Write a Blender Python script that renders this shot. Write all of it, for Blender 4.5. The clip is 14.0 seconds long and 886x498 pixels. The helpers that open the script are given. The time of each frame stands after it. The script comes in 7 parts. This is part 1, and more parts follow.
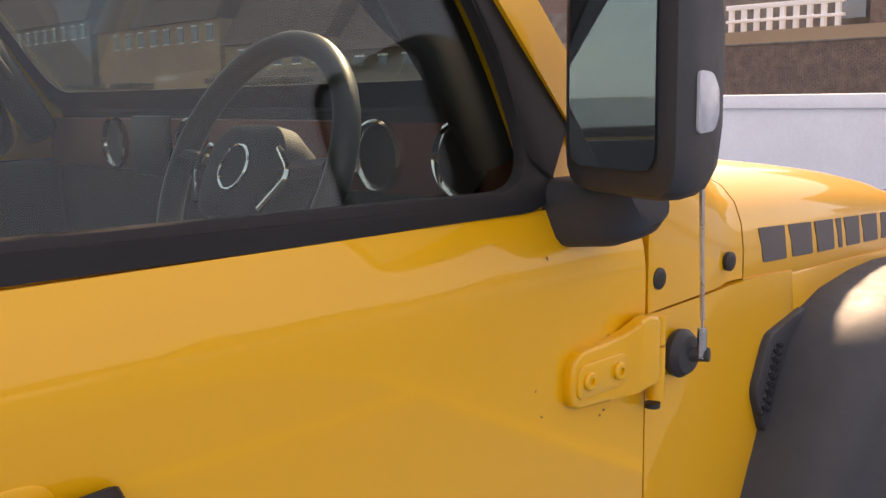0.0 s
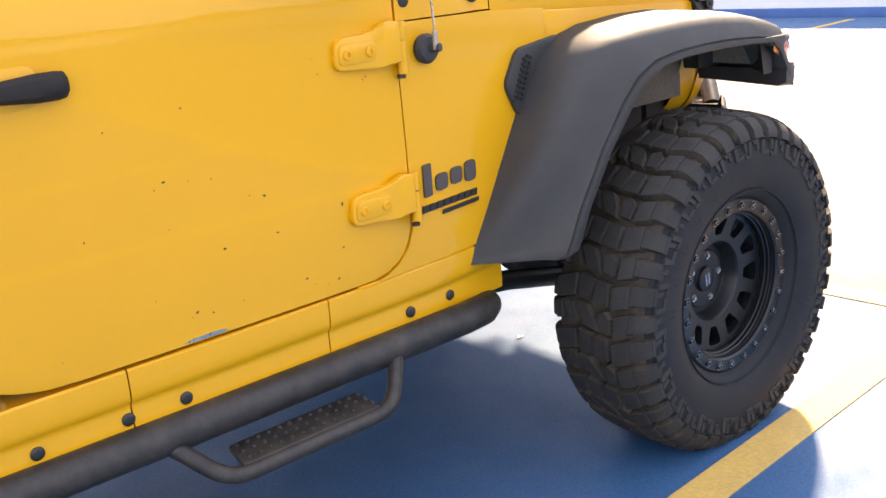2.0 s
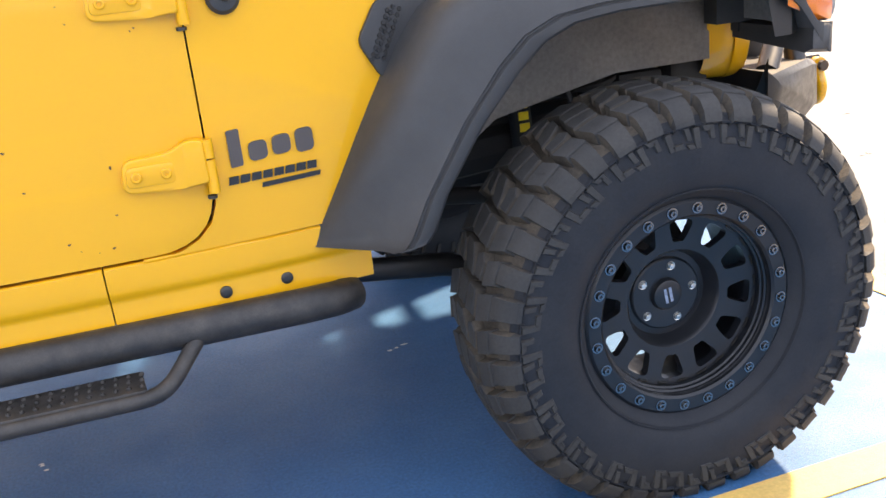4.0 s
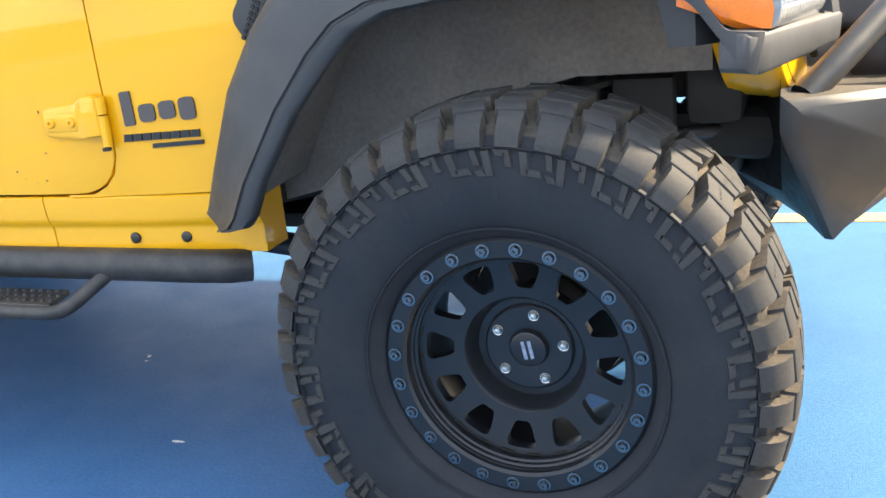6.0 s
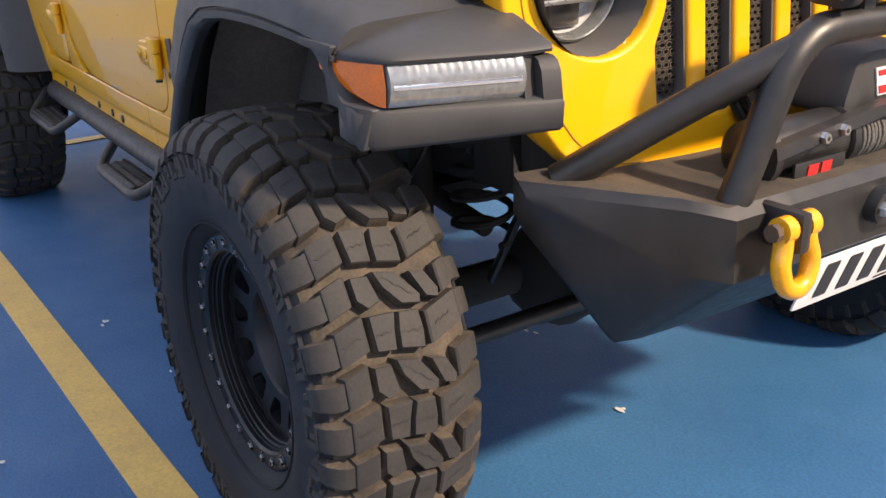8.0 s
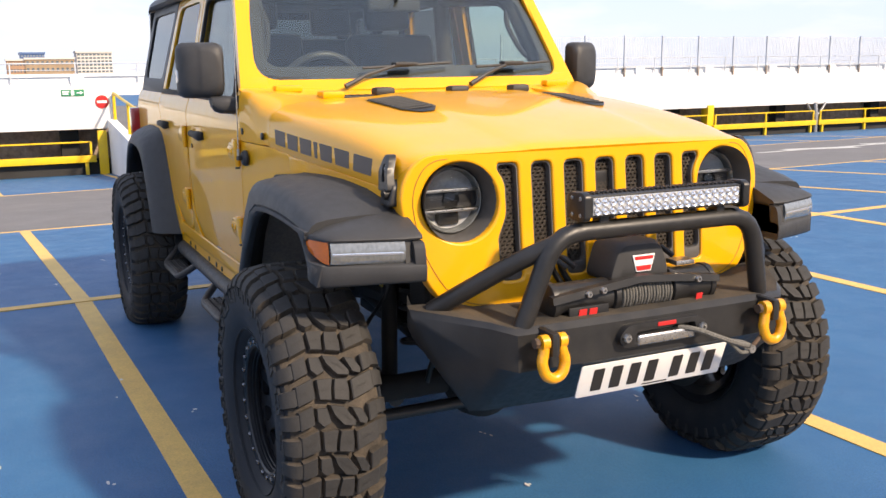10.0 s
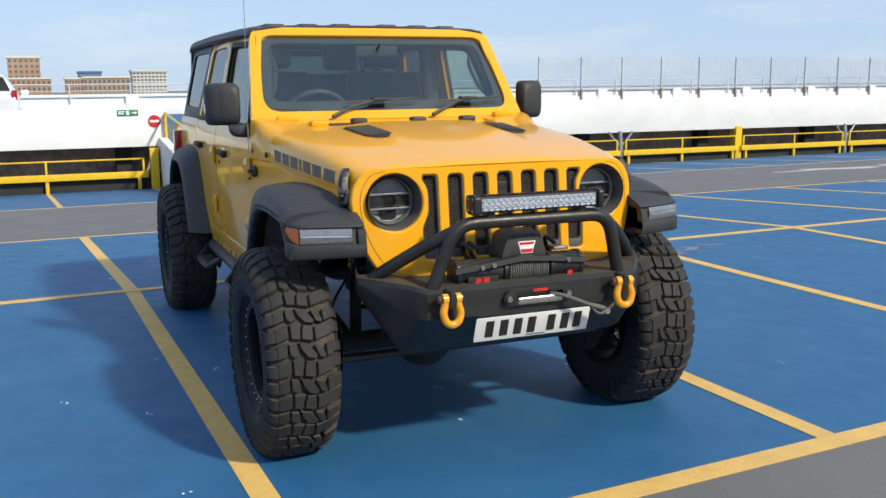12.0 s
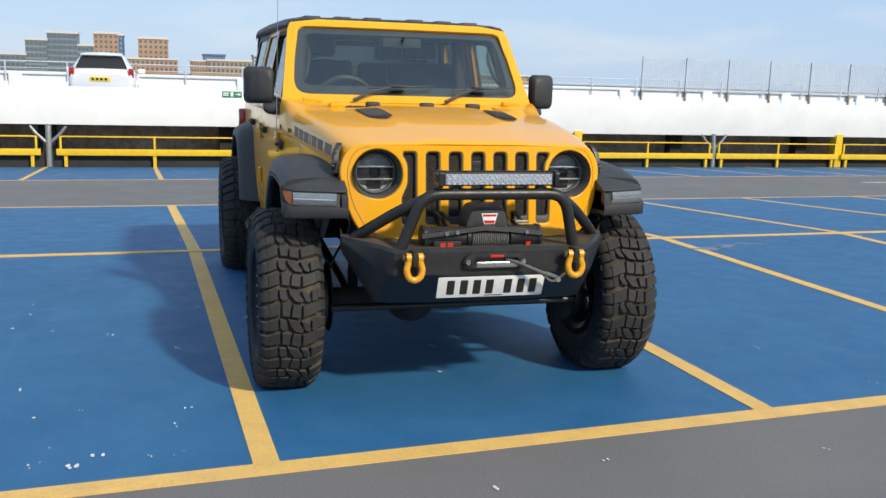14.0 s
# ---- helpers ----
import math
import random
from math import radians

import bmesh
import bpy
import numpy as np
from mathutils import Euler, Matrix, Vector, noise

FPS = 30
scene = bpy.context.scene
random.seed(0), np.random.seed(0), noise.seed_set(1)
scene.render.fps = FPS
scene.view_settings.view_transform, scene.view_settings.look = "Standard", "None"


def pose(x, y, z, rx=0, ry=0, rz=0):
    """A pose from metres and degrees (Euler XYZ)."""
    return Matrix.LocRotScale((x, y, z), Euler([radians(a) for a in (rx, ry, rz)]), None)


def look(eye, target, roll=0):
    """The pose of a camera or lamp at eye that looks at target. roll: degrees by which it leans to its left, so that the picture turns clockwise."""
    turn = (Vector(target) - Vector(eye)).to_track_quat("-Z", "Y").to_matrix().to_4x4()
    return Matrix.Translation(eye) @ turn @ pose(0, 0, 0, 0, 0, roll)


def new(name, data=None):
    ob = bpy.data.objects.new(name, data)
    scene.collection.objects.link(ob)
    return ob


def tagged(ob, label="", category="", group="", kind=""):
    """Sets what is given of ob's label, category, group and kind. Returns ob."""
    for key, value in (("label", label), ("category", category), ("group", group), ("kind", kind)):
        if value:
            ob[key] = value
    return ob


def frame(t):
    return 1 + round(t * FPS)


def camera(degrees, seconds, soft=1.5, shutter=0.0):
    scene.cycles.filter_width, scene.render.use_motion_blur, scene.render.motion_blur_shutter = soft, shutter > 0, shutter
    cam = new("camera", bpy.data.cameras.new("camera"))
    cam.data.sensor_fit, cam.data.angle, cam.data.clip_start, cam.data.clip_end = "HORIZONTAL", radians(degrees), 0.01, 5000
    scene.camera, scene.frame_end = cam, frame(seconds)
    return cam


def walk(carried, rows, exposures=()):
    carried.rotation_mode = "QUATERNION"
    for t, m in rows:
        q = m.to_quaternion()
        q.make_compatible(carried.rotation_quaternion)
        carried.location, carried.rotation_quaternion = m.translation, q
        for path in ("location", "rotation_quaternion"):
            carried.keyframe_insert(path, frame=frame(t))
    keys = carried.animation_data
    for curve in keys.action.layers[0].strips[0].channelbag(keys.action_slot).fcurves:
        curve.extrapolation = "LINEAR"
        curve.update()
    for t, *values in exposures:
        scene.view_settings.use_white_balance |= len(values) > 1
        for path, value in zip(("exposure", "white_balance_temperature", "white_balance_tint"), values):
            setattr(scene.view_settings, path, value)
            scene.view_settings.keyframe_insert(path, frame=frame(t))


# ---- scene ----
cam = camera(50.2, 14.0)
PATH = [
    (0, (-1.827, -1.429, 1.467), (-0.466, 0.002, 1.147), -1.0),
    (0.5, (-1.943, -1.587, 1.426), (-0.611, -0.142, 1.055), -4.1),
    (1, (-1.972, -1.857, 1.38), (-0.727, -0.356, 0.935), -3.8),
    (1.5, (-2.051, -2.133, 1.354), (-0.833, -0.632, 0.841), -3.9),
    (2, (-2.061, -2.352, 1.326), (-0.87, -0.858, 0.733), -5.1),
    (2.5, (-1.876, -2.521, 1.305), (-0.83, -0.937, 0.674), -5.0),
    (3, (-1.611, -2.56, 1.27), (-0.73, -0.903, 0.579), -4.6),
    (3.5, (-1.331, -2.55, 1.225), (-0.576, -0.828, 0.543), -6.2),
    (4, (-0.964, -2.59, 1.233), (-0.454, -0.77, 0.58), -6.1),
    (4.2, (-0.814, -2.599, 1.213), (-0.39, -0.76, 0.553), -6.5),
    (6.3, (0.656, -2.303, 1.114), (-0.34, -0.671, 0.525), -4.9),
    (6.5, (0.798, -2.225, 1.118), (-0.389, -0.748, 0.479), -4.9),
    (7, (1.084, -1.964, 1.136), (-0.243, -0.649, 0.42), -5.5),
    (7.5, (1.314, -1.701, 1.148), (-0.161, -0.525, 0.482), -3.9),
    (8, (1.575, -1.562, 1.262), (0.017, -0.541, 0.535), -1.6),
    (8.5, (1.855, -1.619, 1.362), (0.261, -0.592, 0.723), -0.1),
    (9, (2.151, -1.658, 1.424), (0.453, -0.723, 0.932), -1.4),
    (9.2, (2.278, -1.649, 1.433), (0.553, -0.754, 0.96), -0.9),
    (11.3, (3.631, -1.809, 1.573), (1.835, -0.988, 1.262), -0.6),
    (11.5, (3.731, -1.811, 1.556), (1.935, -0.996, 1.226), -0.3),
    (12, (4.0, -1.778, 1.573), (2.182, -1.018, 1.229), -0.6),
    (12.5, (4.283, -1.656, 1.576), (2.437, -0.948, 1.276), 0.9),
    (13, (4.516, -1.632, 1.555), (2.655, -0.969, 1.246), 1.0),
    (13.5, (4.683, -1.571, 1.557), (2.815, -0.946, 1.211), -0.2),
    (14, (4.758, -1.425, 1.559), (2.869, -0.874, 1.201), 1.7),
]
walk(cam, [(t, look(eye, target, roll)) for t, eye, target, roll in PATH], exposures=[(0, 1.98, 11800, 29), (0.5, 1.58, 11600, 27), (1.0, 1.94, 11500, 26), (1.5, 2.40, 11100, 24), (2.0, 2.68, 10500, 21), (2.5, 2.44, 10700, 21), (3.5, 2.46, 10600, 21), (4.0, 2.98, 9800, 17), (4.5, 3.06, 9600, 13), (6.5, 3.16, 9100, 9), (7.0, 3.12, 9100, 9), (7.5, 2.52, 9500, 12), (8.0, 1.84, 9000, 20), (8.5, 2.12, 9000, 22), (9.0, 2.00, 9100, 23), (11.3, 1.02, 7500, 6), (12.5, 0.82, 7200, 5), (13.0, 0.54, 7200, 6), (13.5, 0.87, 7200, 5), (14, 0.94, 7200, 5)])

from mathutils import geometry

# ---- light ----
SUN = Vector((0.80, 0.42, 0.70)).normalized()
world = bpy.data.worlds.new("sky")
scene.world = world
world.use_nodes = True
wn, wl = world.node_tree.nodes, world.node_tree.links
for n in list(wn):
    wn.remove(n)
w_out = wn.new("ShaderNodeOutputWorld")
w_bg = wn.new("ShaderNodeBackground")
w_sky = wn.new("ShaderNodeTexSky")
w_sky.sky_type = "NISHITA"
w_sky.sun_disc = False
w_sky.sun_elevation = math.asin(SUN.z)
w_sky.sun_rotation = math.atan2(SUN.x, SUN.y)
w_sky.air_density, w_sky.dust_density, w_sky.ozone_density = 1.0, 0.35, 3.0
w_co = wn.new("ShaderNodeTexCoord")
w_map = wn.new("ShaderNodeMapping")
w_map.inputs["Scale"].default_value = (1.6, 1.6, 7.0)
w_noise = wn.new("ShaderNodeTexNoise")
w_noise.inputs["Scale"].default_value = 2.6
w_noise.inputs["Detail"].default_value = 7
w_noise.inputs["Roughness"].default_value = 0.55
w_ramp = wn.new("ShaderNodeValToRGB")
w_ramp.color_ramp.elements[0].position, w_ramp.color_ramp.elements[1].position = 0.47, 0.80
w_ramp.color_ramp.elements[0].color = (1.38, 1.97, 3.22, 1)
w_ramp.color_ramp.elements[1].color = (2.15, 2.45, 3.25, 1)
w_mix = wn.new("ShaderNodeMixRGB")
w_mix.inputs[0].default_value = 0.90
w_bg.inputs["Strength"].default_value = 0.148
wl.new(w_co.outputs["Generated"], w_map.inputs["Vector"])
wl.new(w_map.outputs["Vector"], w_noise.inputs["Vector"])
wl.new(w_noise.outputs["Fac"], w_ramp.inputs["Fac"])
wl.new(w_ramp.outputs["Color"], w_mix.inputs[2])
wl.new(w_sky.outputs["Color"], w_mix.inputs[1])
wl.new(w_mix.outputs["Color"], w_bg.inputs["Color"])
wl.new(w_bg.outputs["Background"], w_out.inputs["Surface"])

sun = new("sun", bpy.data.lights.new("sun", "SUN"))
sun.data.energy, sun.data.angle, sun.data.color = 2.15, radians(3.4), (1.0, 0.94, 0.85)
sun.matrix_world = look(SUN * 60, (0, 0, 0))


# ---- materials ----
def material(name, color, rough=0.5, metal=0.0, coat=0.0, spec=0.5, vary=0.0, vary_scale=6.0, grain=0.0, grain_scale=120.0,
             bump=0.0, bump_scale=200.0, color2=None, rough_vary=0.0, bump_dist=0.002, coat_rough=0.04):
    """A principled surface with two scales of colour variation, varied gloss and fine relief, in object metres."""
    m = bpy.data.materials.new(name)
    m.use_nodes = True
    nt = m.node_tree
    b = nt.nodes["Principled BSDF"]
    b.inputs["Base Color"].default_value = (*color, 1)
    b.inputs["Roughness"].default_value = rough
    b.inputs["Metallic"].default_value = metal
    b.inputs["Coat Weight"].default_value = coat
    b.inputs["Coat Roughness"].default_value = coat_rough
    b.inputs["Specular IOR Level"].default_value = spec
    co = nt.nodes.new("ShaderNodeNewGeometry").outputs["Position"]
    def noise_at(scale, detail=4, rough_=0.6):
        n = nt.nodes.new("ShaderNodeTexNoise")
        n.inputs["Scale"].default_value, n.inputs["Detail"].default_value, n.inputs["Roughness"].default_value = scale, detail, rough_
        nt.links.new(co, n.inputs["Vector"])
        return n.outputs["Fac"]
    def remap(fac, lo, hi, a, z):
        r = nt.nodes.new("ShaderNodeMapRange")
        r.inputs["From Min"].default_value, r.inputs["From Max"].default_value = lo, hi
        r.inputs["To Min"].default_value, r.inputs["To Max"].default_value = a, z
        nt.links.new(fac, r.inputs["Value"])
        return r.outputs["Result"]
    col = None
    if vary or color2:
        mix = nt.nodes.new("ShaderNodeMixRGB")
        mix.inputs[1].default_value = (*color, 1)
        mix.inputs[2].default_value = (*(color2 or tuple(c * (1 - vary) for c in color)), 1)
        nt.links.new(remap(noise_at(vary_scale), 0.35, 0.72, 0, 1), mix.inputs[0])
        col = mix.outputs[0]
    if grain:
        mul = nt.nodes.new("ShaderNodeMixRGB")
        mul.blend_type = "MULTIPLY"
        mul.inputs[0].default_value = 1
        if col:
            nt.links.new(col, mul.inputs[1])
        else:
            mul.inputs[1].default_value = (*color, 1)
        g = remap(noise_at(grain_scale, 3), 0.3, 0.7, 1 - grain, 1 + grain * 0.6)
        comb = nt.nodes.new("ShaderNodeCombineColor")
        for k in range(3):
            nt.links.new(g, comb.inputs[k])
        nt.links.new(comb.outputs[0], mul.inputs[2])
        col = mul.outputs[0]
    if col:
        nt.links.new(col, b.inputs["Base Color"])
    if rough_vary:
        nt.links.new(remap(noise_at(vary_scale * 3.1), 0.3, 0.7, rough - rough_vary, rough + rough_vary), b.inputs["Roughness"])
    if bump:
        bp = nt.nodes.new("ShaderNodeBump")
        bp.inputs["Strength"].default_value, bp.inputs["Distance"].default_value = bump, bump_dist
        nt.links.new(noise_at(bump_scale, 3), bp.inputs["Height"])
        nt.links.new(bp.outputs["Normal"], b.inputs["Normal"])
    return m


def glass(name, tint, gloss_rough=0.0, f0=0.045):
    """A thin pane: tinted clear, with a mirror share by Fresnel."""
    m = bpy.data.materials.new(name)
    m.use_nodes = True
    nt = m.node_tree
    for n in list(nt.nodes):
        nt.nodes.remove(n)
    out, mix = nt.nodes.new("ShaderNodeOutputMaterial"), nt.nodes.new("ShaderNodeMixShader")
    tr, gl, fr = nt.nodes.new("ShaderNodeBsdfTransparent"), nt.nodes.new("ShaderNodeBsdfGlossy"), nt.nodes.new("ShaderNodeLayerWeight")
    pw, ml = nt.nodes.new("ShaderNodeMath"), nt.nodes.new("ShaderNodeMath")
    pw.operation, ml.operation = "POWER", "MULTIPLY_ADD"
    pw.inputs[1].default_value, ml.inputs[1].default_value, ml.inputs[2].default_value = 5.0, 0.9, f0
    fr.inputs["Blend"].default_value = 0.5
    tr.inputs["Color"].default_value = (*tint, 1)
    gl.inputs["Roughness"].default_value = gloss_rough
    nt.links.new(fr.outputs["Facing"], pw.inputs[0])
    nt.links.new(pw.outputs[0], ml.inputs[0])
    nt.links.new(ml.outputs[0], mix.inputs[0])
    nt.links.new(tr.outputs[0], mix.inputs[1])
    nt.links.new(gl.outputs[0], mix.inputs[2])
    nt.links.new(mix.outputs[0], out.inputs["Surface"])
    return m


M_PAINT = material("yellow_paint", (0.84, 0.385, 0.015), 0.34, coat=0.60, spec=0.25, vary=0.05, vary_scale=2.0, rough_vary=0.03, coat_rough=0.03)
M_PLASTIC = material("black_textured_plastic", (0.035, 0.036, 0.038), 0.57, vary=0.25, vary_scale=9, grain=0.12, grain_scale=420, bump=0.25, bump_scale=900, bump_dist=0.0006, rough_vary=0.06)
M_BLACK = material("black_satin_metal", (0.011, 0.0115, 0.0125), 0.42, vary=0.3, vary_scale=14, grain=0.15, grain_scale=300, bump=0.18, bump_scale=700, bump_dist=0.0006, rough_vary=0.08, color2=(0.021, 0.0205, 0.0205))
M_DUSTY_STEEL = material("dusty_black_steel", (0.068, 0.054, 0.039), 0.8, vary_scale=9, color2=(0.018, 0.017, 0.016), grain=0.3, grain_scale=220, bump=0.2, bump_scale=400, bump_dist=0.0006)
M_SLIDER = material("scuffed_black_tube", (0.015, 0.0145, 0.015), 0.5, vary_scale=22, color2=(0.045, 0.038, 0.033), grain=0.25, grain_scale=260, bump=0.25, bump_scale=320, bump_dist=0.001, rough_vary=0.1)
M_RUBBER = material("tyre_rubber", (0.024, 0.0240, 0.0245), 0.72, vary_scale=11, color2=(0.037, 0.0355, 0.034), grain=0.2, grain_scale=160, bump=0.3, bump_scale=420, bump_dist=0.0008, spec=0.35)
M_DUST = material("dusty_tread_groove", (0.080, 0.063, 0.047), 0.9, vary_scale=13, color2=(0.022, 0.020, 0.018), grain=0.3, grain_scale=180, bump=0.3, bump_scale=300)
M_SIDEWALL = material("tyre_sidewall", (0.012, 0.015, 0.020), 0.62, vary_scale=9, color2=(0.020, 0.022, 0.026), grain=0.15, grain_scale=200, bump=0.2, bump_scale=420, bump_dist=0.0006, spec=0.22)
M_RIM = material("black_alloy", (0.011, 0.013, 0.017), 0.36, metal=0.25, vary=0.3, vary_scale=12, rough_vary=0.06)
M_DARK = material("dark_underbody", (0.022, 0.021, 0.020), 0.8, vary=0.4, vary_scale=8)
M_LINER = material("arch_liner_plastic", (0.19, 0.17, 0.15), 0.8, vary_scale=7, color2=(0.13, 0.12, 0.11), grain=0.2, grain_scale=90)
M_STEEL = material("bare_steel", (0.55, 0.54, 0.52), 0.32, metal=1.0, vary=0.25, vary_scale=40, rough_vary=0.1)
M_BOLT = material("dark_bolt", (0.05, 0.048, 0.046), 0.4, metal=0.7)
M_RING_BOLT = material("zinc_bolt", (0.16, 0.17, 0.185), 0.25, metal=1.0)
M_CHROME = material("chrome", (0.8, 0.8, 0.8), 0.08, metal=1.0)
# darker brown yellow, painted as the shade in the grille's pressed crease
M_SEAM = material("crease_shade_line", (0.30, 0.13, 0.02), 0.6)
M_RUST = material("rusty_iron", (0.10, 0.055, 0.03), 0.8, vary_scale=60, color2=(0.04, 0.03, 0.025), grain=0.3)
M_DECAL = material("charcoal_decal", (0.075, 0.060, 0.055), 0.45, vary=0.1, vary_scale=30)
M_GLASS = glass("windscreen_glass", (0.80, 0.86, 0.83), 0.0, 0.10)
M_SIDE_GLASS = glass("tinted_glass", (0.76, 0.83, 0.80), 0.0, 0.034)
M_DARKGLASS = glass("privacy_glass", (0.30, 0.32, 0.33), 0.0, 0.06)
M_LENS = glass("lamp_lens", (0.86, 0.88, 0.9), 0.02)
M_MIRROR = material("mirror_glass", (0.36, 0.39, 0.41), 0.02, metal=1.0)
M_AMBER = material("amber_lens", (0.75, 0.16, 0.01), 0.18, coat=0.8, grain=0.25, grain_scale=500)
M_WHITE_LENS = material("white_lens", (0.42, 0.44, 0.46), 0.2, coat=0.7, vary=0.2, vary_scale=60)
M_DRL = material("lamp_reflector", (0.27, 0.29, 0.295), 0.26, metal=0.45, coat=1.0, vary=0.3, vary_scale=70)
M_BEZEL = material("grey_bezel", (0.085, 0.082, 0.08), 0.55, vary=0.2, vary_scale=20)
M_GRILLE = material("dusty_grille_mesh", (0.075, 0.061, 0.049), 0.65, vary=0.25, vary_scale=30, grain=0.15, grain_scale=200)
M_REFLECTOR = material("lamp_bowl", (0.82, 0.83, 0.84), 0.34, metal=0.55, vary=0.25, vary_scale=70)
M_LED = material("led_reflector", (0.85, 0.86, 0.88), 0.12, metal=0.9)
M_SHACKLE = material("yellow_shackle", (0.82, 0.36, 0.01), 0.3, coat=0.6, vary=0.25, vary_scale=40, grain=0.15, grain_scale=200)
M_RED = material("red_label", (0.55, 0.02, 0.02), 0.4)
M_WHITE = material("white_label", (0.8, 0.8, 0.8), 0.45)
M_PLATE = material("white_reflective_plate", (0.78, 0.78, 0.77), 0.35, coat=0.4, vary=0.06, vary_scale=18)
M_PLATE_Y = material("yellow_reflective_plate", (0.8, 0.55, 0.03), 0.4)
M_INK = material("black_ink", (0.015, 0.015, 0.016), 0.4)
M_ROPE = material("grey_winch_rope", (0.16, 0.155, 0.14), 0.85, vary=0.6, vary_scale=180, grain=0.4, grain_scale=500)
M_INTERIOR = material("black_interior", (0.036, 0.036, 0.037), 0.7, vary=0.3, vary_scale=5, bump=0.15, bump_scale=700)
M_LEATHER = material("dark_leather", (0.05, 0.05, 0.052), 0.45, vary=0.2, vary_scale=10, bump=0.2, bump_scale=260)
M_COPPER = material("copper_dash_trim", (0.22, 0.06, 0.035), 0.45, metal=0.3)
M_TRIM = material("black_rubber_trim", (0.020, 0.018, 0.017), 0.62, spec=0.3, vary=0.2, vary_scale=12, grain=0.1, grain_scale=300)
M_ROOF = material("black_hardtop", (0.022, 0.023, 0.026), 0.5, vary=0.2, vary_scale=5, grain=0.12, grain_scale=350, bump=0.2, bump_scale=600, bump_dist=0.0006)
M_WHITE_CAR = material("white_car_paint", (0.75, 0.76, 0.78), 0.3, coat=1.0)
M_TAIL = material("red_tail_lens", (0.35, 0.01, 0.012), 0.2, coat=0.8)
M_BLUE_DECK = material("blue_deck_coating", (0.012, 0.102, 0.240), 0.60, vary_scale=1.6, color2=(0.020, 0.130, 0.280), grain=0.28, grain_scale=120, bump=0.5, bump_scale=260, bump_dist=0.003, rough_vary=0.08)
M_GREY_DECK = material("grey_deck_coating", (0.135, 0.130, 0.128), 0.7, vary_scale=0.7, color2=(0.165, 0.155, 0.148), grain=0.18, grain_scale=80, bump=0.5, bump_scale=260, bump_dist=0.003, rough_vary=0.06)
M_LINE = material("yellow_line_paint", (0.74, 0.46, 0.13), 0.65, vary_scale=7, color2=(0.62, 0.38, 0.12), grain=0.14, grain_scale=110, bump=0.35, bump_scale=240)
M_WHITE_LINE = material("white_line_paint", (0.55, 0.55, 0.53), 0.7, vary_scale=6, vary=0.25, grain=0.2)
M_SPECK = material("white_droppings", (0.7, 0.7, 0.66), 0.8, vary=0.3, vary_scale=60)
M_STAIN = material("pale_scuff", (0.20, 0.26, 0.36), 0.8, vary=0.5, vary_scale=30, grain=0.4)
M_WALL = material("white_painted_concrete", (0.80, 0.80, 0.79), 0.7, vary_scale=0.8, color2=(0.70, 0.70, 0.69), grain=0.05, grain_scale=30, bump=0.2, bump_scale=40)
M_BLUEBASE = material("blue_wall_base", (0.03, 0.13, 0.36), 0.6, vary=0.2, vary_scale=3)
M_RAIL = material("yellow_rail_paint", (0.80, 0.52, 0.02), 0.4, vary_scale=5, color2=(0.70, 0.43, 0.03), grain=0.1, grain_scale=60)
M_GREY_METAL = material("galvanised_steel", (0.34, 0.35, 0.36), 0.5, metal=0.6, vary=0.3, vary_scale=8)
M_RUSTY_POST = material("weathered_post", (0.30, 0.20, 0.13), 0.8, vary_scale=9, color2=(0.42, 0.40, 0.38))
M_MESHFENCE = material("grey_mesh_fence", (0.58, 0.61, 0.64), 0.6, vary=0.2, vary_scale=1.5)
M_CONCRETE = material("dirty_concrete", (0.20, 0.18, 0.16), 0.85, vary_scale=1.2, color2=(0.10, 0.09, 0.085), grain=0.15, grain_scale=20)
M_BRICK = material("dark_brick", (0.23, 0.165, 0.135), 0.85, vary_scale=2.5, color2=(0.13, 0.10, 0.088), grain=0.3, grain_scale=14)
M_MORTAR = material("mortar", (0.20, 0.17, 0.15), 0.9, vary=0.2, vary_scale=4)
M_SAND_BRICK = material("sandy_brick", (0.42, 0.26, 0.165), 0.85, vary_scale=0.2, color2=(0.36, 0.215, 0.14), grain=0.1, grain_scale=2)
M_TAN = material("tan_render", (0.36, 0.26, 0.17), 0.85, vary=0.15, vary_scale=0.3)
M_FAR_GLASS = material("far_window_glass", (0.10, 0.14, 0.17), 0.15, spec=0.8)
M_FAR_BLUE = material("blue_cladding", (0.06, 0.12, 0.25), 0.5)
M_FAR_GREY = material("grey_cladding", (0.22, 0.25, 0.27), 0.5, vary=0.2, vary_scale=0.1)
M_FAR_WHITE = material("pale_render", (0.60, 0.57, 0.53), 0.8)
M_ROOF_TILE = material("roof_tile", (0.16, 0.085, 0.06), 0.85, vary_scale=1.5, color2=(0.09, 0.06, 0.05), grain=0.2, grain_scale=6)
M_GREEN = material("green_sign", (0.01, 0.22, 0.10), 0.5)
M_UNDERWALL = material("lower_deck_wall", (0.46, 0.34, 0.26), 0.9, vary=0.5, vary_scale=1.4, color2=(0.26, 0.16, 0.11), grain=0.35, grain_scale=9)
# near black: the shade below the raised deck is put into this colour
M_SHADE = material("lower_deck_shade", (0.030, 0.029, 0.028), 0.9, vary=0.3, vary_scale=2)


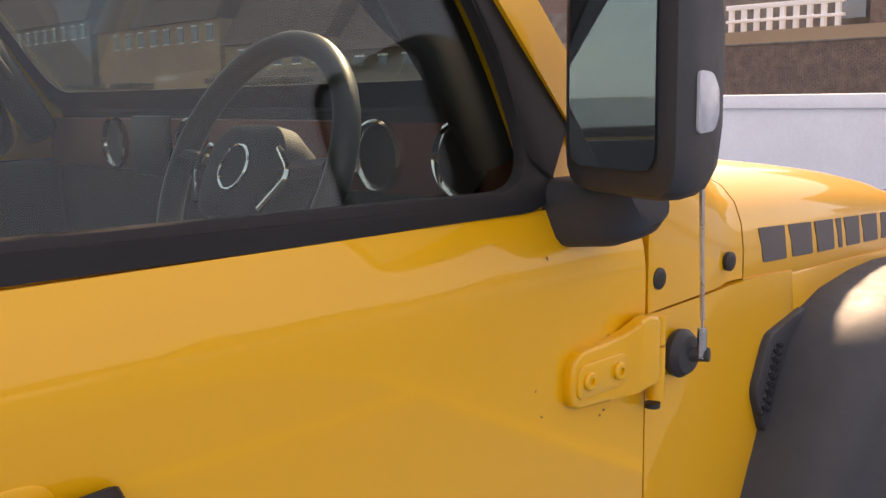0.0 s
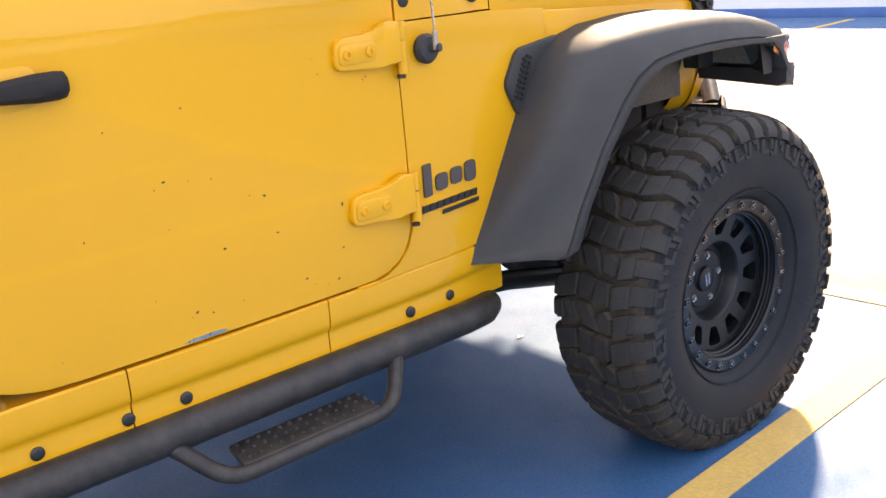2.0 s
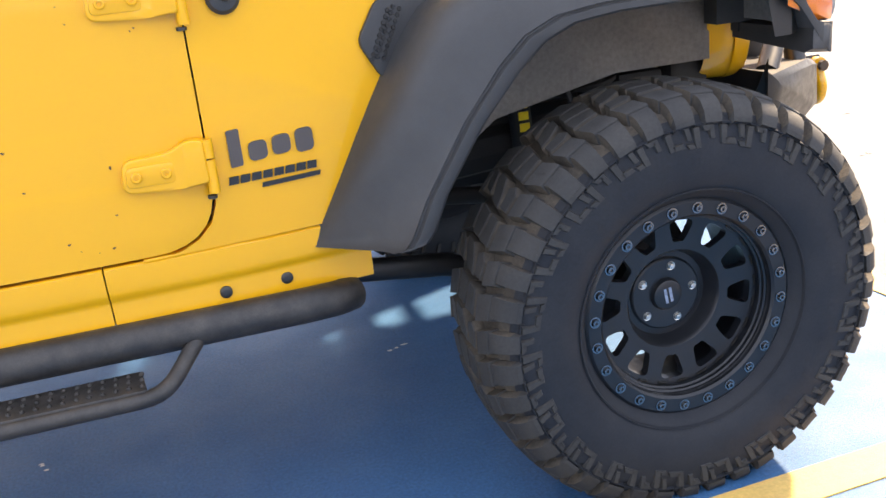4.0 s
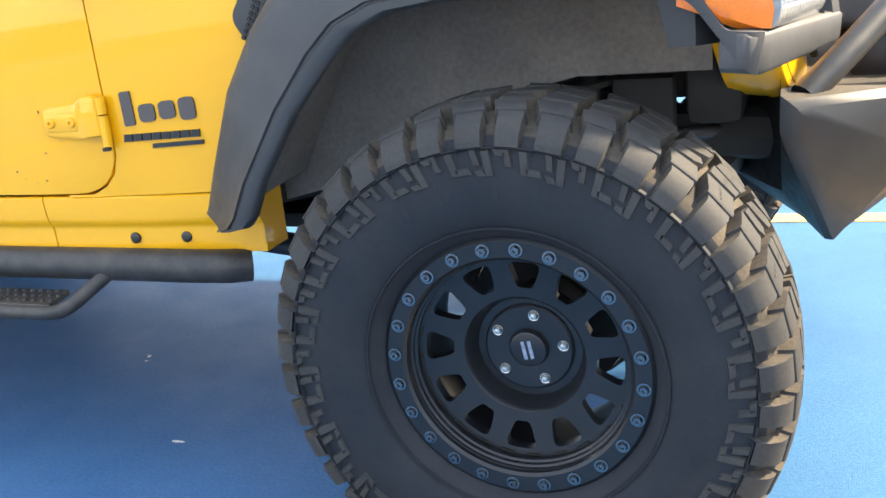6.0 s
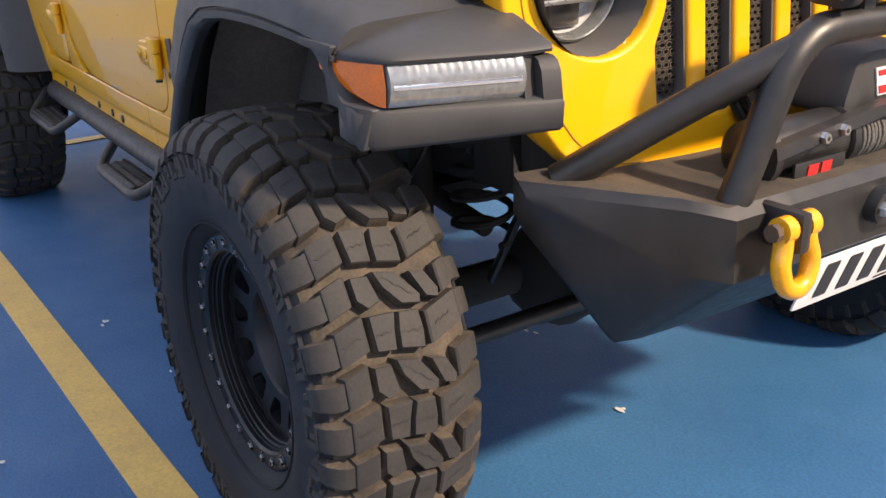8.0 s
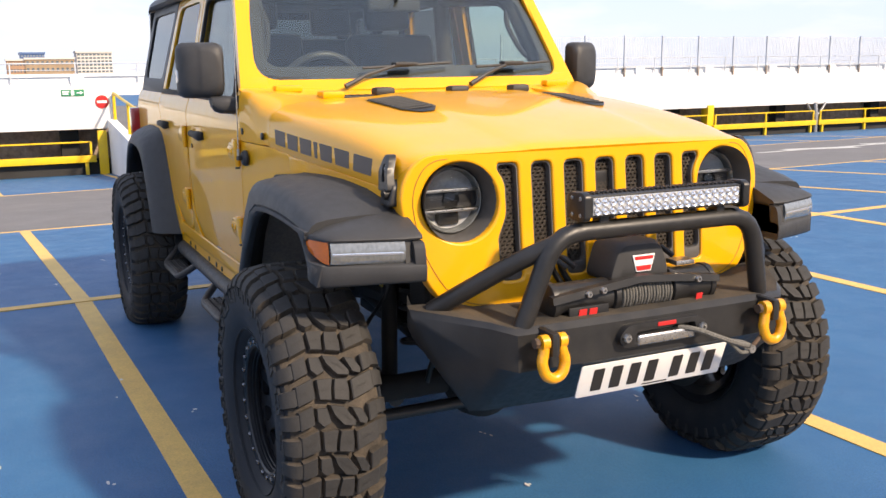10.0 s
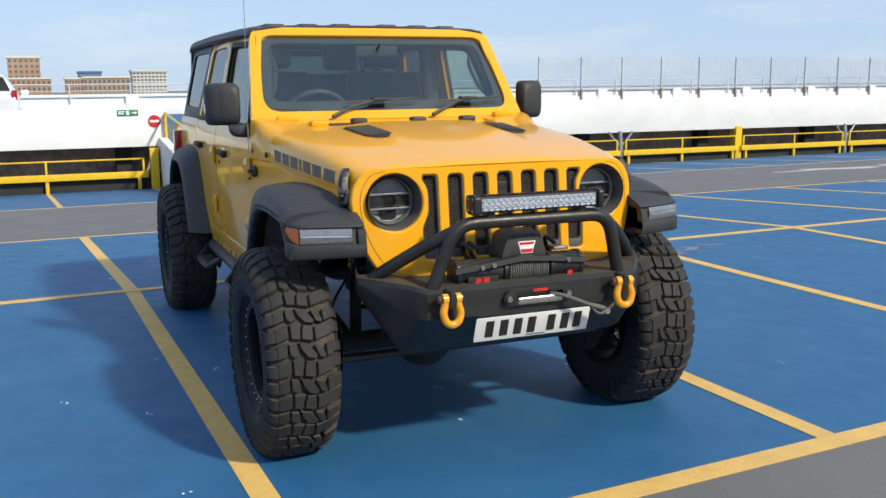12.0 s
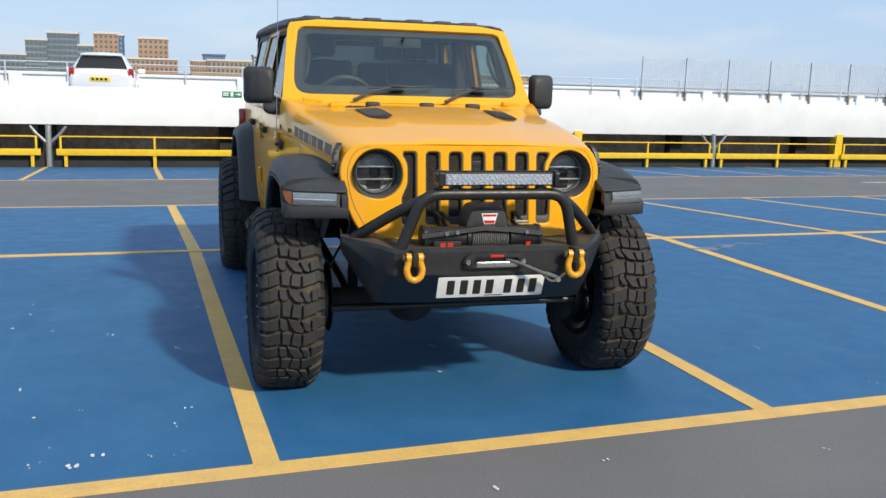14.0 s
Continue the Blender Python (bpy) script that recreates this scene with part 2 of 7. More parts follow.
# ---- mesh helpers ----
def part(name, bm, mat, parent=None, label="", sharp=38):
    """Links a bmesh as one mesh object, smooth but for edges sharper than the given angle."""
    me = bpy.data.meshes.new(name)
    bmesh.ops.recalc_face_normals(bm, faces=bm.faces)
    for f in bm.faces:
        f.smooth = True
    lim = radians(sharp)
    for e in bm.edges:
        if len(e.link_faces) == 2 and e.calc_face_angle(0) > lim:
            e.smooth = False
    bm.to_mesh(me)
    bm.free()
    mats = mat if isinstance(mat, (list, tuple)) else [mat]
    for m in mats:
        me.materials.append(m)
    ob = new(name, me)
    if parent:
        ob.parent = parent
    if label:
        ob["label"] = label
    return ob


def thing(name, label, category, group="", kind="", at=(0, 0, 0)):
    ob = new(name)
    ob.empty_display_size = 0.2
    ob.location = at
    return tagged(ob, label, category, group, kind)


def add_box(bm, x0, x1, y0, y1, z0, z1, bevel=0.0, seg=2, m=None):
    vs = [bm.verts.new((x, y, z)) for x in (x0, x1) for y in (y0, y1) for z in (z0, z1)]
    fs = [bm.faces.new([vs[i] for i in q]) for q in ((0, 1, 3, 2), (4, 6, 7, 5), (0, 4, 5, 1), (2, 3, 7, 6), (0, 2, 6, 4), (1, 5, 7, 3))]
    geo = vs
    if bevel:
        es = list({e for f in fs for e in f.edges})
        r = bmesh.ops.bevel(bm, geom=es, offset=bevel, segments=seg, affect="EDGES", profile=0.6)
        geo = list({v for f in r["faces"] for v in f.verts} | {v for v in vs if v.is_valid})
    if m is not None:
        bmesh.ops.transform(bm, matrix=m, verts=[v for v in geo if v.is_valid])
    return geo


def box(*a, **k):
    bm = bmesh.new()
    add_box(bm, *a, **k)
    return bm


def add_rings(bm, rings, closed=True, caps=True):
    """Quads between successive rings of points."""
    vv = [[bm.verts.new(p) for p in r] for r in rings]
    n = len(vv[0])
    for a, b in zip(vv, vv[1:]):
        for i in range(n if closed else n - 1):
            j = (i + 1) % n
            bm.faces.new((a[i], a[j], b[j], b[i]))
    if caps and closed:
        bm.faces.new(vv[0][::-1])
        bm.faces.new(vv[-1])
    return vv


def fillet(pts, r, n=5):
    """A polyline with its inner corners rounded."""
    pts = [Vector(p) for p in pts]
    out = [pts[0]]
    for a, b, c in zip(pts, pts[1:], pts[2:]):
        d = min(r, (a - b).length * 0.48, (c - b).length * 0.48)
        p, q = b + (a - b).normalized() * d, b + (c - b).normalized() * d
        for k in range(n + 1):
            t = k / n
            out.append(p * (1 - t) ** 2 + b * 2 * t * (1 - t) + q * t ** 2)
    return out + [pts[-1]]


def add_tube(bm, pts, r, n=12, bend=0.0, caps=True):
    pts = fillet(pts, bend) if bend else [Vector(p) for p in pts]
    rings, side = [], None
    for i, p in enumerate(pts):
        d = (pts[min(i + 1, len(pts) - 1)] - pts[max(i - 1, 0)]).normalized()
        if side is None:
            side = d.orthogonal().normalized()
        side = (side - d * side.dot(d)).normalized()
        up = d.cross(side)
        rr = r[i] if isinstance(r, (list, tuple)) else r
        rings.append([p + (side * math.cos(a) + up * math.sin(a)) * rr for a in (2 * math.pi * k / n for k in range(n))])
    add_rings(bm, rings, True, caps)


def tube(pts, r, n=12, bend=0.0):
    bm = bmesh.new()
    add_tube(bm, pts, r, n, bend)
    return bm


def add_lathe(bm, prof, n=48, axis="y", center=(0, 0, 0), closed=False):
    """Turns a profile of (radius, along) round an axis."""
    c = Vector(center)
    vv = []
    for k in range(n):
        a = 2 * math.pi * k / n
        ca, sa = math.cos(a), math.sin(a)
        ring = []
        for r, t in prof:
            p = {"y": (r * ca, t, r * sa), "x": (t, r * ca, r * sa), "z": (r * ca, r * sa, t)}[axis]
            ring.append(bm.verts.new(c + Vector(p)))
        vv.append(ring)
    m = len(prof)
    for k in range(n):
        a, b = vv[k], vv[(k + 1) % n]
        for i in range(m if closed else m - 1):
            j = (i + 1) % m
            bm.faces.new((a[i], a[j], b[j], b[i]))
    return vv


def lathe(prof, n=48, axis="y", center=(0, 0, 0), closed=False):
    bm = bmesh.new()
    add_lathe(bm, prof, n, axis, center, closed)
    bmesh.ops.remove_doubles(bm, verts=bm.verts, dist=1e-5)
    return bm


def rounded(poly, radii, n=5):
    """A closed 2D polygon with rounded corners; radii: one number or one a corner."""
    out, m = [], len(poly)
    for i in range(m):
        a, b, c = Vector(poly[i - 1]), Vector(poly[i]), Vector(poly[(i + 1) % m])
        r = radii[i] if isinstance(radii, (list, tuple)) else radii
        if r <= 0:
            out.append(tuple(b))
            continue
        d = min(r, (a - b).length * 0.49, (c - b).length * 0.49)
        p, q = b + (a - b).normalized() * d, b + (c - b).normalized() * d
        for k in range(n + 1):
            t = k / n
            out.append(tuple(p * (1 - t) ** 2 + b * 2 * t * (1 - t) + q * t ** 2))
    return out


def circle(cx, cy, r, n=32):
    return [(cx + r * math.cos(2 * math.pi * k / n), cy + r * math.sin(2 * math.pi * k / n)) for k in range(n)]


def sheet(outer, holes=(), depth=0.02, cuts_u=(), cuts_v=(), bevel=0.004, seg=2, fmap=None):
    """A plate with holes: the 2D outline (u, v), cut along lines so that it can bend, given depth, its rims bevelled, then mapped (u, v, d)."""
    bm = bmesh.new()
    loops = [[Vector((q[0], q[1], 0)) for q in loop] for loop in (outer, *holes)]
    vs = [bm.verts.new(q) for loop in loops for q in loop]
    for tri in geometry.tessellate_polygon(loops):
        if len(set(tri)) == 3:
            bm.faces.new([vs[k] for k in tri])
    bmesh.ops.remove_doubles(bm, verts=bm.verts, dist=1e-6)
    bmesh.ops.dissolve_limit(bm, angle_limit=0.01, verts=bm.verts, edges=bm.edges)
    for k, cuts in enumerate((cuts_u, cuts_v)):
        for c in cuts:
            co, no = ((c, 0, 0), (1, 0, 0)) if k == 0 else ((0, c, 0), (0, 1, 0))
            bmesh.ops.bisect_plane(bm, geom=bm.verts[:] + bm.edges[:] + bm.faces[:], plane_co=co, plane_no=no, dist=1e-6)
    for f in bm.faces:
        if f.normal.z < 0:
            f.normal_flip()
    if depth:
        rim = [e for e in bm.edges if e.is_boundary]
        ext = bmesh.ops.extrude_face_region(bm, geom=bm.faces[:], use_keep_orig=True)
        for v in ext["geom"]:
            if isinstance(v, bmesh.types.BMVert):
                v.co.z = depth
        if bevel:
            rim = [e for e in rim if e.is_valid]
            bmesh.ops.bevel(bm, geom=rim, offset=bevel, segments=seg, affect="EDGES", profile=0.5, clamp_overlap=True)
    if fmap:
        for v in bm.verts:
            v.co = fmap(*v.co)
    return bm


def span(a, b, n):
    return [a + (b - a) * k / n for k in range(1, n)]


def lerp(table, x):
    """Straight-line table look-up."""
    if x <= table[0][0]:
        return table[0][1]
    for (a, p), (b, q) in zip(table, table[1:]):
        if x <= b:
            return p + (q - p) * (x - a) / (b - a)
    return table[-1][1]

# ---- the deck ----
TH = radians(2.1)


def bay(u, v):
    """Bay grid (u along the bays, v across them) to world x, y."""
    return (u * math.cos(TH) - v * math.sin(TH), u * math.sin(TH) + v * math.cos(TH))


U_BEND, FALL = -3.68, 0.055


def deck_z(u):
    return min(0.0, FALL * (u - U_BEND))


def front_u(v):
    """The bays' front line, set a little askew to the bay grid."""
    return 1.09 - 0.029 * max(-8.0, min(8.0, v))


def build_deck():
    bm = bmesh.new()
    us = [-20.9, -14.85, -8.55, U_BEND, -1.5, None, 7.2, 11.2]
    kinds = [0, 1, 0, 0, 0, 1, 0]
    vs = [-46, -20, -8, -3, 0, 3, 8, 20, 60]
    top = [[bm.verts.new((*bay(u, v), deck_z(u))) for v in vs for u in [front_u(v) if w is None else w]] for w in us]
    for i in range(len(us) - 1):
        for j in range(len(vs) - 1):
            f = bm.faces.new((top[i][j], top[i + 1][j], top[i + 1][j + 1], top[i][j + 1]))
            f.material_index = kinds[i]
    r = bmesh.ops.extrude_face_region(bm, geom=bm.faces[:], use_keep_orig=True)
    for v in r["geom"]:
        if isinstance(v, bmesh.types.BMVert):
            v.co.z -= 0.3
    floor = part("floor", bm, [M_BLUE_DECK, M_GREY_DECK])
    tagged(floor, "car park roof deck coated matt blue with grey aisles", "floor", kind="structure")
    return floor


floor = build_deck()

ground = part("ground", box(-3000, 3000, -3000, 3000, -12.5, -12), M_CONCRETE)
tagged(ground, "distant street level far below the car park roof", "ground", kind="structure")

marking = thing("road_marking", "worn yellow parking bay lines painted on the deck", "marking", kind="structure")


def line(u0, v0, u1, v1, w, mat=None, up=0.004):
    """A painted stroke between two points of the bay grid."""
    bm = bmesh.new()
    a, b = Vector((u0, v0)), Vector((u1, v1))
    d = (b - a).normalized()
    s = Vector((-d.y, d.x)) * w / 2
    n = 1 if abs(d.x) < 0.1 else max(1, int(abs(u1 - u0) / 0.8))
    rings = []
    for k in range(n + 1):
        p = a.lerp(b, k / n)
        ring = []
        for q, h in ((p - s, -0.01), (p + s, -0.01), (p + s, up), (p - s, up)):
            ring.append((*bay(q.x, q.y), deck_z(q.x) + h))
        rings.append(ring)
    add_rings(bm, rings)
    return part("line", bm, mat or M_LINE, marking)


BAY_V = [-13.2, -10.8, -8.4, -6.0, -3.55, -1.12, 1.31, 3.53, 5.76, 7.95, 10.2, 12.4, 14.6, 16.8]
for v in BAY_V:
    line(U_BEND - 0.05, v + 0.02, front_u(v) - 0.0585, v + 0.005, 0.108)
    line(-8.514, v + 0.01, U_BEND - 0.0505, v + 0.02, 0.108)
for v in (-15.9, -13.4, -10.9, -8.4, -6.1, -3.62, -1.05, 1.4, 3.9, 6.3, 8.8, 11.3, 13.8, 16.3, 18.8, 21.3):
    line(-20.7, v, -14.851, v, 0.1)
    line(7.241, v, 10.9, v, 0.1)
line(front_u(-8), -16, front_u(-8), -8, 0.115)
line(front_u(-8), -8, front_u(8), 8, 0.115)
line(front_u(8), 8, front_u(8), 22, 0.115)
line(U_BEND, -16, U_BEND, 22, 0.10, up=0.006)
line(-8.55, -16, -8.55, 26, 0.07)
line(-14.82, -16, -14.82, 26, 0.06)
line(7.2, -16, 7.2, 24, 0.08)
for v in (15.0, 17.6):
    line(-12.6, v, -11.9, v + 1.5, 0.55, M_WHITE_LINE)
    line(-12.25, v - 1.2, -12.25, v + 0.4, 0.16, M_WHITE_LINE)

# droppings and scuffs
rng = random.Random(4)
bm = bmesh.new()
spots = [(-1.226, -0.991), (-0.787, -0.92), (0.095, -0.046), (0.352, -1.836), (0.407, -2.039), (-0.635, -1.388), (1.0, -1.833), (-1.783, -2.297), (-1.543, -2.307),
         (0.95, -1.538), (0.6, -1.403), (0.933, -1.407), (0.941, -1.977), (0.776, -1.922), (0.696, 2.203), (1.366, 0.309), (0.9, -1.725), (-1.189, -2.324)]
for k in range(120):
    spots.append((rng.uniform(-7, 4), rng.uniform(-6, 8)))
for x, y in spots:
    r = rng.uniform(0.004, 0.014)
    for q in range(rng.randint(1, 3)):
        cx, cy, n = x + rng.uniform(-0.03, 0.03), y + rng.uniform(-0.03, 0.03), 7
        sx, sy = r * rng.uniform(0.7, 2.0), r * rng.uniform(0.5, 0.9)
        z = deck_z(cx) + 0.005
        ring = [bm.verts.new((cx + sx * rng.uniform(0.7, 1.2) * math.cos(2 * math.pi * i / n), cy + sy * rng.uniform(0.7, 1.2) * math.sin(2 * math.pi * i / n), z)) for i in range(n)]
        tip = bm.verts.new((cx, cy, z + 0.003))
        for i in range(n):
            bm.faces.new((ring[i], ring[(i + 1) % n], tip))
tagged(part("bird_droppings", bm, M_SPECK), "white bird droppings spattered over the blue deck", "droppings", kind="stuff")
bm = bmesh.new()
for k in range(26):
    t = rng.uniform(0, 1)
    cx, cy = -3.05 - 0.45 * t + rng.uniform(-0.1, 0.1), 3.4 + 1.0 * t + rng.uniform(-0.14, 0.14)
    n, r = 8, rng.uniform(0.02, 0.10)
    ring = [bm.verts.new((cx + r * 0.5 * rng.uniform(0.5, 1.3) * math.cos(2 * math.pi * i / n), cy + r * rng.uniform(0.5, 1.3) * math.sin(2 * math.pi * i / n), 0.003 + k * 0.00004)) for i in range(n)]
    bm.faces.new(ring)
tagged(part("floor_scuff", bm, M_STAIN), "pale worn scuff on the blue deck coating", "stain", kind="stuff")

# ---- far side: raised half deck with its fascia, barrier rails and ramp ----
XW, ZG = -20.45, deck_z(-20.45)


def rail_bay(y0, y1, mid=True, left_post=True, right_post=True):
    """A yellow vehicle barrier: a deep beam, a thin top rail and posts."""
    t = thing("barrier_rail", "bright yellow painted steel vehicle barrier below the white parapet", "barrier", group="yellow barriers along the deck edge", at=(XW, (y0 + y1) / 2, ZG))
    h = (y1 - y0) / 2
    part("beam", box(-0.04, 0.06, -h - 0.1, h + 0.1, 0.29, 0.45, 0.012), M_RAIL, t)
    part("top_rail", box(-0.02, 0.02, -h, h, 0.74, 0.775, 0.006), M_RAIL, t)
    ys = ([-h] if left_post else []) + ([0] if mid else []) + ([h] if right_post else [])
    for y in ys:
        part("post", box(-0.025, 0.025, y - 0.025, y + 0.025, 0.42, 0.76, 0.004), M_RAIL, t)
    for y in (-h * 0.95, 0, h * 0.95):
        part("foot", box(-0.05, 0.03, y - 0.04, y + 0.04, 0.0, 0.3, 0.006), M_RAIL, t)
    part("strut", tube([(-0.5, h * 0.62, 0.0), (-0.03, h * 0.62, 0.40)], 0.04, 6), M_RAIL, t)
    return t


MODULES = [-22.0, -17.6, -13.2, -8.75, -4.3, 0.72]
for a, b in zip(MODULES, MODULES[1:]):
    rail_bay(a + 0.28, b - 0.28)
MODULES_R = [5.5, 9.9, 14.34, 18.8, 23.3, 27.8, 32.3, 36.8]
for a, b in zip(MODULES_R, MODULES_R[1:]):
    rail_bay(a + 0.16, b - 0.16)
COLUMN_Y = (-17.6, -8.75, 9.9, 18.8, 27.8, 36.8)
for y in MODULES[:-1] + MODULES_R:
    if y in COLUMN_Y:
        c = part("column", box(XW - 0.35, XW - 0.03, y - 0.12, y + 0.12, ZG, 0.14, 0.01), M_RAIL)
        tagged(c, "yellow painted steel column under the raised deck", "column", "yellow columns", "structure")
    else:
        bm = bmesh.new()
        add_tube(bm, [(XW - 0.05, y, ZG), (XW - 0.05, y, -0.3), (XW - 0.1, y, 0.1)], 0.075, 12)
        add_tube(bm, [(XW - 0.05, y - 0.02, -0.35), (XW - 0.05, y - 0.28, -0.1), (XW - 0.05, y - 0.42, 0.08)], 0.04, 8)
        add_tube(bm, [(XW - 0.05, y + 0.02, -0.35), (XW - 0.05, y + 0.28, -0.1), (XW - 0.05, y + 0.42, 0.08)], 0.04, 8)
        tagged(part("drain_pipe", bm, M_GREY_METAL), "grey branching drain pipe between barrier rails", "pipe", "drain pipes")

bm = bmesh.new()
add_box(bm, XW - 0.3, XW - 0.08, -46, 0.98, 0.12, 1.06, 0.02)
tagged(part("wall_west", bm, M_WALL), "white painted concrete fascia of the raised deck", "wall", kind="structure")
bm = bmesh.new()
add_box(bm, XW - 0.3, XW - 0.08, 5.2, 60, 0.06, 1.06, 0.02)
tagged(part("wall_west_far", bm, M_WALL), "long white painted concrete fascia of the raised deck", "wall", kind="structure")
bm = bmesh.new()
add_box(bm, XW - 16, XW - 0.3, -46, 0.98, 0.16, 0.47)
add_box(bm, XW - 16, XW - 0.3, 5.2, 60, 0.16, 0.47)
tagged(part("floor_upper", bm, M_BLUE_DECK), "raised half deck behind the white fascia", "floor", kind="structure")
bm = bmesh.new()
add_box(bm, XW - 16, XW - 0.95, -46, 60, -6, 0.15)
tagged(part("wall_lower_back", bm, M_UNDERWALL), "dim brownish concrete wall of the lower deck seen below the fascia", "wall", kind="structure")
# floor and piers below the fascia, their shade painted in as near black
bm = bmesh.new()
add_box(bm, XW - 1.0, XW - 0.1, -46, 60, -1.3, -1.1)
tagged(part("floor_lower", bm, M_SHADE), "floor of the lower parking deck, coloured near black for shade", "floor", kind="structure")
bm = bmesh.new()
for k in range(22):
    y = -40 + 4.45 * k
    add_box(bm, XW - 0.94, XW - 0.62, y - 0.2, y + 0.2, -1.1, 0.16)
tagged(part("pier", bm, M_SHADE), "concrete piers below the raised deck, coloured near black for shade", "column", kind="structure")
# near-black board drawn in for the shaded gap behind the rails
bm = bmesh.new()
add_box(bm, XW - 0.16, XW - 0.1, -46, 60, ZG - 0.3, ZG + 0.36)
tagged(part("gap_shade_board", bm, M_SHADE), "near-black board standing in for the shaded gap behind the rails", "kerb", kind="structure")

# ramp beside the fascia, coming down to the deck
X_TOE = XW + 8.0
bm = bmesh.new()
pts = [(XW - 0.08, 0.335), (X_TOE, -0.34), (X_TOE, deck_z(X_TOE) - 0.05), (XW - 0.08, ZG - 0.05)]
add_rings(bm, [[(x, y, z) for x, z in pts] for y in (0.86, 1.05)])
tagged(part("wall_ramp", bm, M_WALL), "white sloping side wall of a car ramp", "wall", kind="structure")
bm = bmesh.new()
add_rings(bm, [[(x, 1.05, z), (x, 5.2, z), (x, 5.2, z0), (x, 1.05, z0)] for x, z, z0 in ((X_TOE + 0.6, deck_z(X_TOE + 0.6) + 0.006, deck_z(X_TOE + 0.6) - 0.1), (XW, 0.14, ZG - 0.1), (XW - 4.5, 0.474, 0.2))])
tagged(part("ramp", bm, M_GREY_DECK), "grey coated ramp up to the raised deck", "ramp", kind="structure")
tagged(part("floor_ramp_head", box(XW - 16, XW - 4.5, 0.98, 5.2, 0.2, 0.472), M_BLUE_DECK), "blue coated head of the ramp on the raised deck", "floor", kind="structure")
rail_top = lambda x: 0.93 - 0.068 * (x - XW)
wall_top = lambda x: 0.325 - 0.083 * (x - XW)
hr = thing("ramp_handrail", "yellow tubular handrail down the ramp wall", "handrail", at=(XW, 0.96, wall_top(XW)))
part("rail", tube([(0.02, 0.06, rail_top(XW) - wall_top(XW)), (7.4, 0.06, rail_top(XW + 7.4) - wall_top(XW))], 0.032, 8), M_RAIL, hr)
for k in range(4):
    x = 0.04 + 2.35 * k
    part("post", tube([(x, 0.06, wall_top(XW + x) - wall_top(XW) - 0.06), (x, 0.06, rail_top(XW + x) - wall_top(XW))], 0.036, 8), M_RAIL, hr)
tagged(part("end_post", box(XW - 0.02, XW + 0.10, 0.60, 0.80, ZG - 0.02, 0.09, 0.008), M_RAIL), "wide yellow post at the end of the barrier", "post")

# signs on the fascia
sg = thing("exit_sign", "small green fire exit sign with white symbols on the white wall", "sign", at=(XW - 0.07, 0.15, 0.955))
part("board", box(-0.008, 0.008, -0.245, 0.25, -0.075, 0.075, 0.003), M_GREEN, sg)
bm = bmesh.new()
add_box(bm, 0.009, 0.013, -0.22, -0.07, 0.012, 0.042)
add_box(bm, 0.009, 0.013, -0.22, -0.09, -0.036, -0.006)
part("lettering", bm, M_WHITE, sg)
bm = sheet([(0.09, -0.012), (0.16, -0.012), (0.16, -0.042), (0.23, 0.0), (0.16, 0.042), (0.16, 0.012), (0.09, 0.012)], depth=0.004, bevel=0, fmap=lambda u, v, d: Vector((0.010 + d, u, v)))
part("arrow", bm, M_WHITE, sg)
part("symbol", box(0.009, 0.013, -0.035, 0.035, -0.055, 0.055, 0.0), M_WHITE, sg)
sg = thing("no_entry_sign", "round red no entry sign with a white bar", "sign", at=(XW - 0.07, 0.77, 0.74))
part("disc", lathe([(0, 0), (0.150, 0), (0.150, 0.012), (0.146, 0.016), (0, 0.016)], 40, "x"), M_RED, sg)
part("bar", box(0.017, 0.021, -0.110, 0.110, -0.028, 0.028, 0.0), M_WHITE, sg)

# far parapet of the raised deck, with rail, and mesh fence on its right half
XP = XW - 15.8
wp = thing("parapet", "white far parapet with recessed panels along the raised deck", "wall", kind="structure", at=(XP, 0, 0.47))
part("wall_panel", box(-0.3, -0.1, -60, 90, 0, 0.72), M_WALL, wp)
part("coping", box(-0.34, -0.02, -60, 90, 0.72, 0.84, 0.02), M_WALL, wp)
part("plinth", box(-0.12, 0.0, -60, 90, 0, 0.44, 0.02), M_WALL, wp)
for k in range(34):
    y = -60 + 4.4 * k
    part("pilaster", box(-0.12, 0.04, y - 0.25, y + 0.25, 0, 0.76, 0.015), M_WALL, wp)
hr = thing("parapet_handrail", "thin pale grey handrail on the far parapet", "handrail", at=(XP, 0, 1.2))
part("rail", tube([(-0.1, -60, 0.5), (-0.1, 90, 0.5)], 0.022, 8), M_MESHFENCE, hr)
part("rail", tube([(-0.1, -60, 0.25), (-0.1, 90, 0.25)], 0.012, 8), M_MESHFENCE, hr)
for k in range(66):
    y = -60 + 2.28 * k
    part("post", box(-0.03, 0.02, y - 0.024, y + 0.024, -0.25, 0.5), M_MESHFENCE, hr)
fe = thing("mesh_fence", "tall grey weld mesh fence on rusty posts along the parapet", "fence", at=(XP, 0, 0.9))
for k in range(27):
    y = 20.07 + 2.32 * k
    part("post", box(-0.05, 0.05, y - 0.022, y + 0.022, 0.0, 1.88), M_MESHFENCE, fe)
    part("bracket", box(-0.07, 0.09, y - 0.032, y + 0.032, -0.2, 0.34), M_RUSTY_POST, fe)
    bm = bmesh.new()
    for q in range(23):
        yy = y + 0.1 * q
        add_box(bm, -0.006, 0.006, yy - 0.014, yy + 0.014, 0.30, 1.82)
    for z in (0.32, 1.79):
        add_box(bm, -0.012, 0.0, y, y + 2.3, z - 0.012, z + 0.012)
    tagged(part("panel", bm, M_MESHFENCE, fe), kind="stuff")

